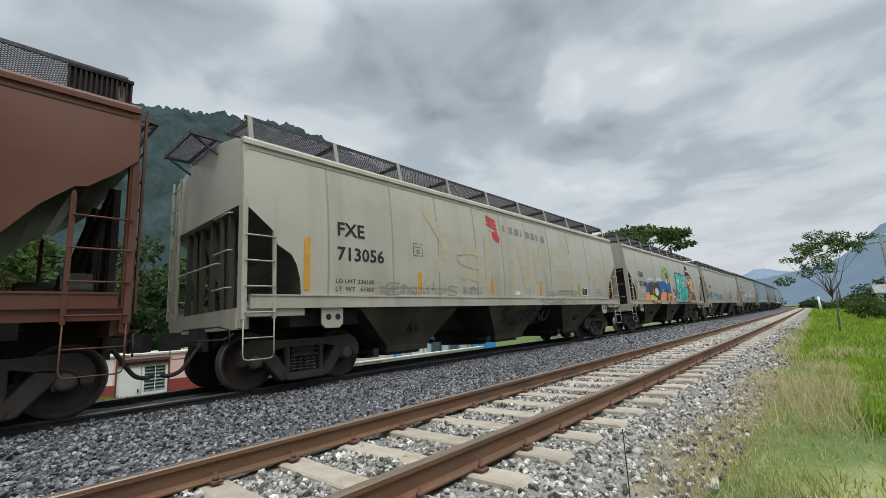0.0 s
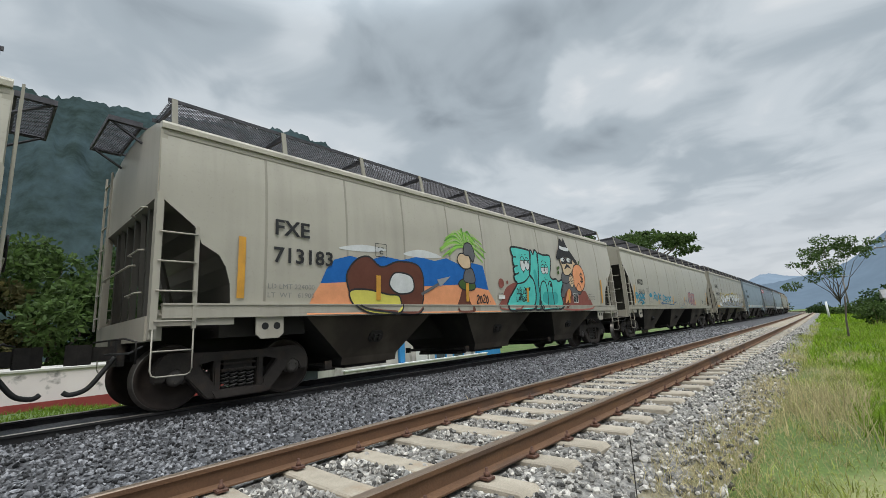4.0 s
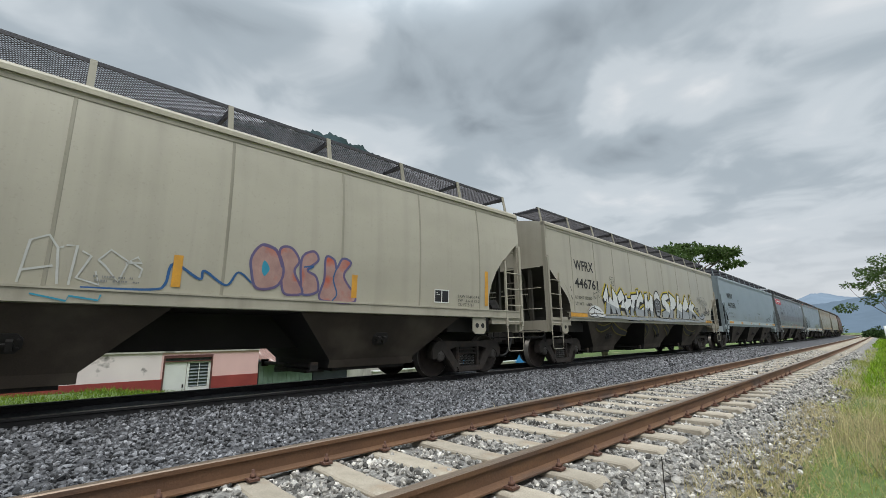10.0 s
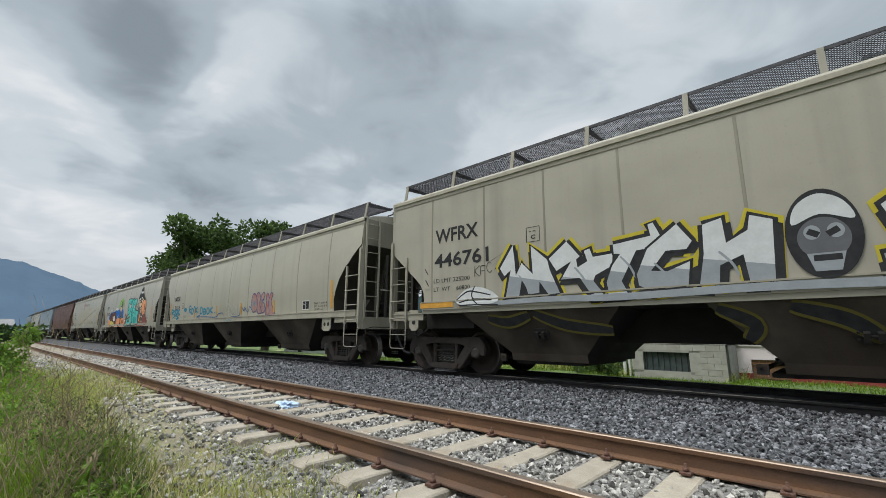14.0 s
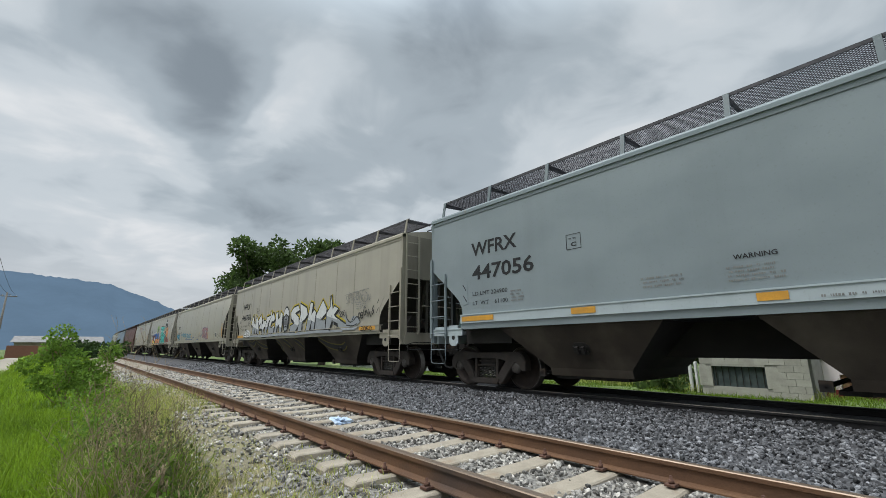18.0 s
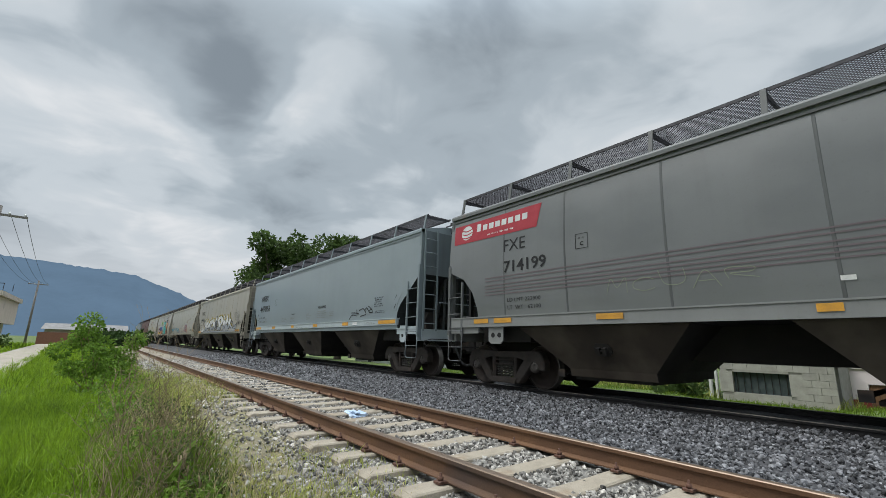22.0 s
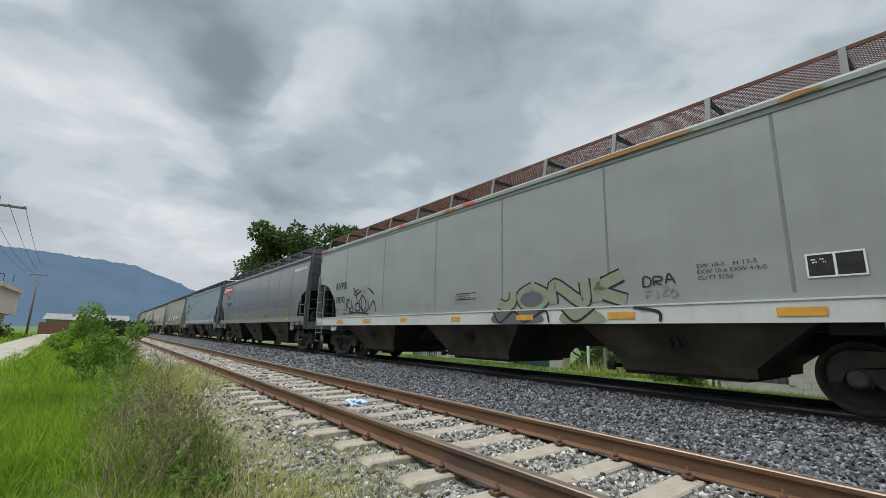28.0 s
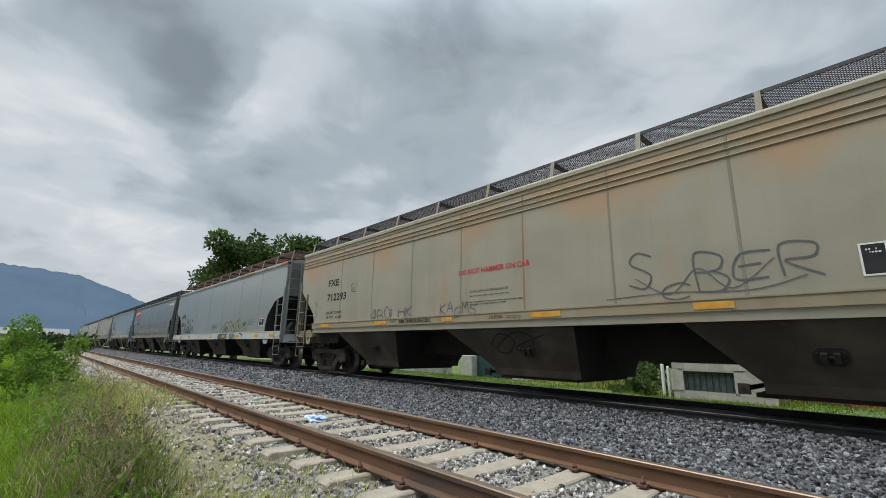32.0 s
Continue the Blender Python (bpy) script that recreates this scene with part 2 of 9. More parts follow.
M = {}
M["ballast_grey"] = material("ballast_grey", (0.225, 0.226, 0.235), (0.042, 0.043, 0.047), 14, 0.9, bump=0.8, bump_scale=40, per_piece=0.95)
M["ballast_pale"] = material("ballast_pale", (0.40, 0.375, 0.335), (0.16, 0.153, 0.14), 14, 0.9, bump=0.8, bump_scale=40, per_piece=0.85)
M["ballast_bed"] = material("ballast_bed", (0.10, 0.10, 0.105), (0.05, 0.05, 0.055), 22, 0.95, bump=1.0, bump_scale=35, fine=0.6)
M["ballast_bed_pale"] = material("ballast_bed_pale", (0.28, 0.262, 0.235), (0.13, 0.125, 0.115), 22, 0.95, bump=1.0, bump_scale=35, fine=0.6)
# Ground kept dark: shadows between the blades are put into its colour.
M["grass_ground"] = material("grass_ground", (0.10, 0.15, 0.026), (0.055, 0.09, 0.016), 0.5, 0.95, bump=0.8, bump_scale=18, fine=0.4, third=(0.34, 0.31, 0.15), third_scale=0.35, third_at=(0.6, 0.75))
M["earth"] = material("earth", (0.36, 0.31, 0.22), (0.24, 0.21, 0.15), 3, 0.95, bump=0.8, bump_scale=30, fine=0.5)
M["verge_earth"] = material("verge_earth", (0.24, 0.205, 0.135), (0.15, 0.135, 0.085), 2.5, 0.95, bump=0.9, bump_scale=30, fine=0.5, third=(0.20, 0.185, 0.085), third_scale=1.4, third_at=(0.5, 0.7))
M["rail_rust"] = material("rail_rust", (0.17, 0.088, 0.042), (0.11, 0.058, 0.033), 6, 0.8, 0.15, bump=0.4, bump_scale=60, stretch=(0.3, 1, 1), third=(0.06, 0.045, 0.04), third_scale=1.5)
M["rail_head"] = material("rail_head", (0.30, 0.235, 0.18), (0.18, 0.13, 0.095), 3, 0.38, 0.6, stretch=(0.2, 3, 1), bump_scale=90)
# Near-black: the train's shadow on rails and sleepers is put into the colour.
M["rail_dark"] = material("rail_dark", (0.035, 0.033, 0.033), (0.022, 0.02, 0.02), 4, 0.8, 0.2, bump=0.3)
M["sleeper"] = material("sleeper_concrete", (0.36, 0.315, 0.245), (0.25, 0.215, 0.165), 5, 0.9, bump=0.5, bump_scale=80, fine=0.3, third=(0.27, 0.19, 0.12), third_scale=2.5, third_at=(0.58, 0.75), per_piece=0.12)
M["bolt_rust"] = material("bolt_rust", (0.14, 0.066, 0.042), (0.08, 0.045, 0.034), 30, 0.8, 0.3)
M["steel_dark"] = material("steel_dark", (0.030, 0.025, 0.022), (0.016, 0.014, 0.013), 7, 0.75, 0.2, bump=0.3, bump_scale=40, third=(0.075, 0.05, 0.034), third_scale=3.0, third_at=(0.58, 0.75))
M["wheel_steel"] = material("wheel_steel", (0.046, 0.032, 0.025), (0.027, 0.020, 0.017), 6, 0.65, 0.35, bump_scale=40)
M["wheel_rim"] = material("wheel_rim", (0.24, 0.22, 0.20), (0.13, 0.12, 0.11), 6, 0.4, 0.8)
M["axle_cap"] = material("axle_cap", (0.095, 0.083, 0.073), (0.05, 0.044, 0.04), 9, 0.6, 0.3)
M["grating"] = material("grating_steel", (0.085, 0.08, 0.09), (0.05, 0.05, 0.056), 8, 0.6, 0.5)
M["yellow_plate"] = material("yellow_reflector", (0.66, 0.32, 0.03), (0.46, 0.23, 0.035), 5, 0.5, fine=0.2)
M["ink_black"] = material("stencil_black", (0.022, 0.022, 0.024), (0.04, 0.04, 0.042), 9, 0.6)
M["ink_grey"] = material("faded_stencil", (0.16, 0.16, 0.155), (0.26, 0.26, 0.25), 9, 0.7)
M["ink_white"] = material("stencil_white", (0.72, 0.72, 0.70), (0.6, 0.6, 0.58), 9, 0.6)
M["ink_red"] = material("stencil_red", (0.55, 0.05, 0.07), (0.42, 0.05, 0.06), 7, 0.6)
M["frame_steel"] = material("cast_side_frame", (0.048, 0.038, 0.032), (0.028, 0.023, 0.020), 5, 0.8, 0.1, bump=0.3, bump_scale=40, third=(0.062, 0.04, 0.028), third_scale=3.0, third_at=(0.55, 0.75))
# Near-black: the shade under the car is put into this colour.
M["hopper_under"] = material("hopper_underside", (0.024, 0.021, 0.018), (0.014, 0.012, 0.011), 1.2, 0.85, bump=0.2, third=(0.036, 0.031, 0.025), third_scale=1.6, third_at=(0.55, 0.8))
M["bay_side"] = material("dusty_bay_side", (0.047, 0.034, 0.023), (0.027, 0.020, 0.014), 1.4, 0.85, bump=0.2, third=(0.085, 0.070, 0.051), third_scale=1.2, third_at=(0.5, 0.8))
M["spring_steel"] = material("spring_steel", (0.12, 0.113, 0.106), (0.07, 0.066, 0.062), 10, 0.6, 0.5)
# Flat black: the dark inside of holes as colour, also used for spray.
M["hole_black"] = material("flat_black", (0.008, 0.008, 0.008), (0.012, 0.012, 0.012), 5, 0.9)
M["rubber"] = material("black_rubber", (0.02, 0.02, 0.02), (0.03, 0.03, 0.03), 9, 0.8)


def livery(name, base, trim=None, dirt=0.45, rust=None, rust_amount=0.0, seed=0.0, gloss=0.25, from_roof=False):
    trim = trim or tuple(c * 0.92 for c in base)
    return {
        "paint": car_paint(name + "_paint", base, dirt_amount=dirt, rust=rust, rust_amount=rust_amount, seed=seed, gloss=gloss, from_roof=from_roof),
        "trim": car_paint(name + "_trim", trim, dirt_amount=min(dirt * 1.5, 0.8), rust=rust or (0.14, 0.085, 0.05), rust_amount=rust_amount * 0.7, seed=seed + 4),
        # A tenth of the body colour: shade under the cut ends is painted in.
        "slope": car_paint(name + "_slope_shade", tuple(c * 0.10 + 0.004 for c in base), dirt_amount=0.6, seed=seed + 9),
        # Rear walls: their shaded side is put into the colour, besides stains and rust.
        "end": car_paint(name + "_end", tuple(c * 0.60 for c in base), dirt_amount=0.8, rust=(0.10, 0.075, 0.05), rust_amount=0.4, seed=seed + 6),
        "seam": car_paint(name + "_seam", tuple(c * 0.74 for c in base), dirt_amount=min(dirt * 1.8, 0.9), seed=seed + 2),
        "eave": car_paint(name + "_eave", tuple(min(c * 1.12, 0.8) for c in base), dirt_amount=min(dirt * 1.4, 0.8), rust=(0.22, 0.12, 0.06), rust_amount=rust_amount * 0.7 + 0.05, seed=seed + 5),
        "post": car_paint(name + "_post", tuple(c * (0.92 if not rust else 0.62) for c in base), dirt_amount=0.6, rust=(0.12, 0.08, 0.05), rust_amount=0.18 + rust_amount * 0.5, seed=seed + 7),
        "under": M["steel_dark"],
    }


LIV = {
    "stone": livery("stone_white", (0.358, 0.334, 0.276), seed=1),
    "stone_b": livery("stone_white_worn", (0.352, 0.326, 0.272), seed=12),
    "beige": livery("beige_grey", (0.340, 0.314, 0.252), seed=23),
    "olive": livery("beige_dull", (0.312, 0.285, 0.228), seed=34),
    "blue": livery("pale_blue_grey", (0.182, 0.218, 0.234), (0.36, 0.41, 0.43), dirt=0.18, seed=45, gloss=0.5),
    "grey": livery("dusty_grey", (0.120, 0.126, 0.127), (0.20, 0.205, 0.20), dirt=0.3, seed=56, gloss=0.6),
    "pale": livery("pale_grey", (0.205, 0.222, 0.215), (0.46, 0.47, 0.45), dirt=0.25, seed=67, gloss=0.8),
    "cream": livery("rust_stained_cream", (0.272, 0.247, 0.188), (0.27, 0.225, 0.155), dirt=0.35, rust=(0.40, 0.215, 0.09), rust_amount=0.45, seed=78, from_roof=True),
    "brown": livery("oxide_brown", (0.098, 0.038, 0.022), dirt=0.25, seed=89, gloss=0.0),
}

# ---- mesh helpers ----
def box(bm, x0, x1, y0, y1, z0, z1, mi=0):
    v = [bm.verts.new(p) for p in ((x0, y0, z0), (x1, y0, z0), (x1, y1, z0), (x0, y1, z0), (x0, y0, z1), (x1, y0, z1), (x1, y1, z1), (x0, y1, z1))]
    for q in ((0, 3, 2, 1), (4, 5, 6, 7), (0, 1, 5, 4), (1, 2, 6, 5), (2, 3, 7, 6), (3, 0, 4, 7)):
        bm.faces.new([v[i] for i in q]).material_index = mi
    return v


def prism(bm, pts, axis, a, b, mi=0):
    """A closed outline of 2D points, drawn out along an axis (0, 1 or 2) from a to b."""
    def at(p, d):
        c = list(p)
        c.insert(axis, d)
        return c
    lo, hi = [bm.verts.new(at(p, a)) for p in pts], [bm.verts.new(at(p, b)) for p in pts]
    n = len(pts)
    for f in (lo[::-1], hi):
        bm.faces.new(f).material_index = mi
    for i in range(n):
        bm.faces.new((lo[i], lo[(i + 1) % n], hi[(i + 1) % n], hi[i])).material_index = mi


def tube(bm, pts, r, sides=6, mi=0, caps=True, r_end=None):
    """A round bar along a line of points."""
    pts = [Vector(p) for p in pts]
    rings, up0 = [], None
    for i, p in enumerate(pts):
        d = (pts[min(i + 1, len(pts) - 1)] - pts[max(i - 1, 0)]).normalized()
        ref = Vector((0, 0, 1)) if abs(d.z) < 0.9 else Vector((1, 0, 0))
        u = d.cross(ref).normalized()
        w = u.cross(d)
        rad = r if r_end is None else r + (r_end - r) * i / (len(pts) - 1)
        rings.append([bm.verts.new(p + rad * (math.cos(k * 2 * math.pi / sides) * u + math.sin(k * 2 * math.pi / sides) * w)) for k in range(sides)])
    for a, b in zip(rings, rings[1:]):
        for k in range(sides):
            f = bm.faces.new((a[k], a[(k + 1) % sides], b[(k + 1) % sides], b[k]))
            f.material_index, f.smooth = mi, sides > 5
    if caps:
        for r_ in (rings[0][::-1], rings[-1]):
            bm.faces.new(r_).material_index = mi


def lathe(bm, prof, axis, sides=24, mi=0, origin=(0, 0, 0), mats=None):
    """Turns a profile of (radius, along) about an axis through origin."""
    o, rings = Vector(origin), []
    for r, a in prof:
        ring = []
        for k in range(sides):
            c, s = r * math.cos(2 * math.pi * k / sides), r * math.sin(2 * math.pi * k / sides)
            p = {0: (a, c, s), 1: (c, a, s), 2: (c, s, a)}[axis]
            ring.append(bm.verts.new(o + Vector(p)))
        rings.append(ring)
    for j, (a, b) in enumerate(zip(rings, rings[1:])):
        for k in range(sides):
            f = bm.faces.new((a[k], b[k], b[(k + 1) % sides], a[(k + 1) % sides]))
            f.material_index, f.smooth = (mats[j] if mats else mi), True
    bm.faces.new(rings[0]).material_index = mats[0] if mats else mi
    bm.faces.new(rings[-1][::-1]).material_index = mats[-1] if mats else mi


def mesh_of(name, bm, mats, fix=True):
    if fix:
        bmesh.ops.recalc_face_normals(bm, faces=bm.faces[:])
    me = bpy.data.meshes.new(name)
    bm.to_mesh(me)
    bm.free()
    for m in mats if isinstance(mats, (list, tuple)) else [mats]:
        me.materials.append(m)
    return me


def part(name, bm, mats, parent=None, label="", m=None):
    """Links a bmesh, or a mesh that is shared, as one object under a thing or a part."""
    ob = new(name, bm if isinstance(bm, bpy.types.Mesh) else mesh_of(name, bm, mats))
    ob.parent = parent
    if m is not None:
        ob.matrix_basis = m
    if label:
        ob["label"] = label
    return ob


def raw(name, verts, faces, mats, smooth=False):
    me = bpy.data.meshes.new(name)
    me.from_pydata(np.asarray(verts).tolist(), [], np.asarray(faces).tolist() if not isinstance(faces, list) else faces)
    for m in mats if isinstance(mats, (list, tuple)) else [mats]:
        me.materials.append(m)
    if smooth:
        me.polygons.foreach_set("use_smooth", [True] * len(me.polygons))
    return me


# ---- the two lines of track, the ballast and the ground ----
NEAR_C, FAR_C = 2.4475, 7.70      # track centres
NEAR_TOP, FAR_TOP = 0.17, 0.18    # rail tops
GAUGE = 1.505


def bend(x):
    """How far both lines swing aside: straight past the camera, easing away to the east, curving off far out at both ends."""
    x = np.asarray(x, float)
    e = np.maximum(x, 0.0)
    east = 0.0185 * e - 0.25 * (1 - np.exp(-e / 14)) + e * e / 28000 + np.maximum(x - 118, 0.0) ** 2 / 1500
    return np.where(x > 0, east, np.maximum(-120 - x, 0.0) ** 2 / 1400)


def heading(x):
    return math.atan(0.0185 - 0.25 / 14 * math.exp(-x / 14) + x / 14000 + 2 * max(x - 118, 0) / 1500 if x > 0 else -2 * max(-120 - x, 0) / 1400)


def bed_height(y):
    """Cross-section of ballast and ground, square to the line."""
    return np.interp(y, [-60, -9, -4, -1.5, 0.2, 0.9, 1.25, 3.7, 4.6, 6.1, 6.6, 8.8, 9.5, 11.0, 13.0, 15.5, 17.5, 60], [-0.6, -0.5, -0.42, -0.40, -0.26, -0.09, -0.05, -0.046, -0.03, 0.05, 0.07, 0.07, 0.03, -0.30, -0.42, -0.66, -1.3, -1.6])


def soft_noise(x, y, s, seed=0.0):
    return np.array([noise.noise((a * s + seed, b * s, seed * 1.7)) for a, b in zip(np.ravel(x), np.ravel(y))]).reshape(np.shape(x))


def sheet(name, xs, ys, hfun, mats, pick=None):
    X, Y = np.meshgrid(xs, ys)
    Z = hfun(X, Y)
    V = np.stack([X, Y + bend(X), Z], -1).reshape(-1, 3)
    n, m = len(xs), len(ys)
    i = (np.arange(m - 1)[:, None] * n + np.arange(n - 1)).ravel()
    F = np.stack([i, i + 1, i + n + 1, i + n], -1)
    me = raw(name, V, F, mats, True)
    if pick is not None:
        c = V[F].mean(1)
        me.polygons.foreach_set("material_index", [int(k) for k in pick(c[:, 0], c[:, 1] - bend(c[:, 0]))])
    return new(name, me)


def bank_height(x, y):
    """The low grassed bank between the main line and the houses."""
    x, y = np.asarray(x, float), np.asarray(y, float)
    house = 1 - 0.62 * np.clip((x + 7.0) / 0.8, 0, 1) * np.clip((-2.6 - x) / 0.6, 0, 1)
    rise = house * np.clip((3.4 - x) / 1.6, 0, 1) * np.interp(y, [12.2, 14.6, 16.0, 17.2], [0.0, 0.20, 0.26, 0.18])
    return np.interp(y, [12.2, 13.0, 15.5, 17.5], [-0.40, -0.42, -0.58, -0.75]) + rise


def build_ground():
    xs = np.unique(np.r_[-2500, -1500, -900, -600, -400, np.arange(-300, -60, 12), np.arange(-60, -16, 2.0), np.arange(-16, 18, 0.5), np.arange(18, 60, 2.0), np.arange(60, 301, 10), 400, 600, 900, 1500, 2500])
    ys = np.unique(np.r_[-2500, -1200, -600, -300, -150, -80, -40, np.arange(-30, -6, 2), np.arange(-6, 1.6, 0.25), 1.6, 4, 6, 8, 10, 11, 12, 14, 18, 24, 30, 40, 60, 100, 200, 400, 900, 2500])
    def h(X, Y):
        bumps = soft_noise(X, Y, 0.6) * 0.06 + soft_noise(X, Y, 0.12, 4.0) * 0.15
        return bed_height(Y) - np.where((Y > 0.4) & (Y < 12), 0.12, 0.0) + bumps * ((Y < 0.5) | (Y > 12)) * (np.abs(X) < 300)
    g = sheet("ground", xs, ys, h, [M["grass_ground"], M["earth"]], lambda x, y: (y > 0.5) & (y < 11))
    tagged(g, "green grassy ground on both sides of the railway", "ground", kind="structure")

    bank = sheet("grass_bank", np.arange(-60, 6.1, 0.6), np.arange(12.2, 17.9, 0.3), lambda X, Y: bank_height(X, Y) + soft_noise(X, Y, 0.9, 6.0) * 0.05, [M["grass_ground"]])
    tagged(bank, "low green bank behind the main line", "ground", kind="structure")

    def bed(name, ylo, yhi, mat, label, seed):
        bx = np.unique(np.r_[np.arange(-260, -40, 5), np.arange(-40, -10, 1.0), np.arange(-10, 14, 0.16), np.arange(14, 45, 1.0), np.arange(45, 261, 5)])
        by = np.arange(ylo, yhi + 1e-6, 0.12)
        def hb(X, Y):
            edge = np.minimum(1, np.minimum((Y - ylo), (yhi - Y)) / 0.3)
            return bed_height(Y) + (soft_noise(X, Y, 4.0, seed) * 0.028 + soft_noise(X, Y, 0.9, seed) * 0.03) * edge - 0.10 * (1 - edge)
        def edge_earth(x, y):
            n = soft_noise(x, y, 1.3, 5.0) * 0.35
            return y + n < np.where(x < -1.0, 0.75 + 0.75 * np.clip((-x - 2.5) / 5, 0, 1), 0.66)
        return tagged(sheet(name, bx, by, hb, mat, edge_earth if isinstance(mat, list) else None), label, "ballast", kind="structure")
    bed("near_track_ballast", 0.42, 3.85, [M["ballast_bed_pale"], M["verge_earth"]], "pale grey crushed stone ballast between concrete sleepers", 2.0)
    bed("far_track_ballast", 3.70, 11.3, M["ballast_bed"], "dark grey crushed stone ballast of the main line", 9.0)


def rail_mesh(y0, top, mats):
    """One rail: foot, web and head drawn along the line."""
    prof = [(-0.070, 0), (0.070, 0), (0.070, 0.012), (0.012, 0.030), (0.009, 0.120), (0.034, 0.130), (0.036, 0.160), (0.030, 0.168), (-0.030, 0.168), (-0.036, 0.160), (-0.034, 0.130), (-0.009, 0.120), (-0.012, 0.030), (-0.070, 0.012)]
    xs = np.r_[np.arange(-260, -60, 5), np.arange(-60, 60, 3), np.arange(60, 261, 5)]
    V, F, mi, n = [], [], [], len(prof)
    for x in xs:
        b = float(bend(x))
        V += [(x, y0 + b + y, top - 0.168 + z) for y, z in prof]
    for i in range(len(xs) - 1):
        for k in range(n):
            a, b = i * n + k, i * n + (k + 1) % n
            F.append((a, b, b + n, a + n))
            mi.append(1 if k in (6, 7, 8) else 0)
    me = raw("rail", V, F, mats)
    me.polygons.foreach_set("material_index", mi)
    return me


def sleeper_mesh():
    bm = bmesh.new()
    sect = [(-0.15, -0.2), (0.15, -0.2), (0.115, 0.0), (0.10, 0.012), (-0.10, 0.012), (-0.115, 0.0)]
    rings = []
    for y, dz in ((-1.22, -0.03), (-1.18, 0.0), (-0.95, 0.0), (-0.35, -0.015), (0.35, -0.015), (0.95, 0.0), (1.18, 0.0), (1.22, -0.03)):
        rings.append([bm.verts.new((x, y, z + (dz if z > -0.1 else 0))) for x, z in sect])
    for a, b in zip(rings, rings[1:]):
        for k in range(6):
            bm.faces.new((a[k], a[(k + 1) % 6], b[(k + 1) % 6], b[k]))
    bm.faces.new(rings[0]), bm.faces.new(rings[-1])
    return mesh_of("sleeper", bm, M["sleeper"])


def clip_mesh():
    """A rail clip: a plate pressed on the foot, its bolt and nut."""
    bm = bmesh.new()
    prism(bm, [(-0.05, 0.0), (0.05, 0.0), (0.045, 0.014), (-0.02, 0.022), (-0.05, 0.016)], 0, -0.04, 0.04)
    lathe(bm, [(0.024, 0.02), (0.024, 0.045), (0.012, 0.047), (0.012, 0.075), (0.009, 0.078)], 2, 6, 0, (0, -0.01, 0))
    return mesh_of("rail_clip", bm, M["bolt_rust"])


def build_tracks():
    near = new("siding_track", None)
    tagged(near, "rusty rails on pale concrete sleepers, unused siding", "railway track", kind="structure")
    for s, side in ((-1, "near"), (1, "far")):
        part("rail", rail_mesh(NEAR_C + s * GAUGE / 2, NEAR_TOP, [M["rail_rust"], M["rail_head"]]), None, near, "brown rusted steel rail with a worn head")
    sl, cl = sleeper_mesh(), clip_mesh()
    rng = random.Random(5)
    far_bm = bmesh.new()
    for k in range(-390, 390):
        x = 0.61 * k + 0.0
        a, b = heading(x), float(bend(x))
        m = Matrix.Translation((x - b * 0, NEAR_C + b, 0)) @ Matrix.Rotation(a + rng.uniform(-0.012, 0.012), 4, "Z") @ Matrix.Translation((rng.uniform(-0.015, 0.015), rng.uniform(-0.02, 0.02), -0.018))
        if -60 < k < 90:
            part("sleeper", sl, None, near, m=m)
        else:
            far_bm.from_mesh(sl)
            bmesh.ops.transform(far_bm, matrix=m, verts=far_bm.verts[-48:])
        if -16 < k < 24:
            for y, turn in ((-GAUGE / 2 - 0.10, 0), (-GAUGE / 2 + 0.10, math.pi), (GAUGE / 2 - 0.10, 0), (GAUGE / 2 + 0.10, math.pi)):
                part("rail_clip", cl, None, near, m=Matrix.Translation((x, NEAR_C + y + b, 0.0)) @ Matrix.Rotation(turn, 4, "Z"))
    rest = part("distant_sleepers", far_bm, M["sleeper"], near)
    tagged(rest, kind="stuff")
    main = new("main_line_track", None)
    tagged(main, "dark main line rails under the moving train", "railway track", kind="structure")
    for s in (-1, 1):
        part("rail", rail_mesh(FAR_C + s * GAUGE / 2, FAR_TOP, [M["rail_dark"], M["wheel_rim"]]), None, main)
    bm = bmesh.new()
    for k in range(-120, 190):
        x = 0.61 * k
        b = float(bend(x))
        box(bm, x - 0.12, x + 0.12, FAR_C - 1.25 + b, FAR_C + 1.25 + b, -0.1, FAR_TOP - 0.168)
    tagged(part("sleepers", bm, M["rail_dark"], main, "sleepers half buried in ballast, coloured dark for the train shadow"), kind="stuff")


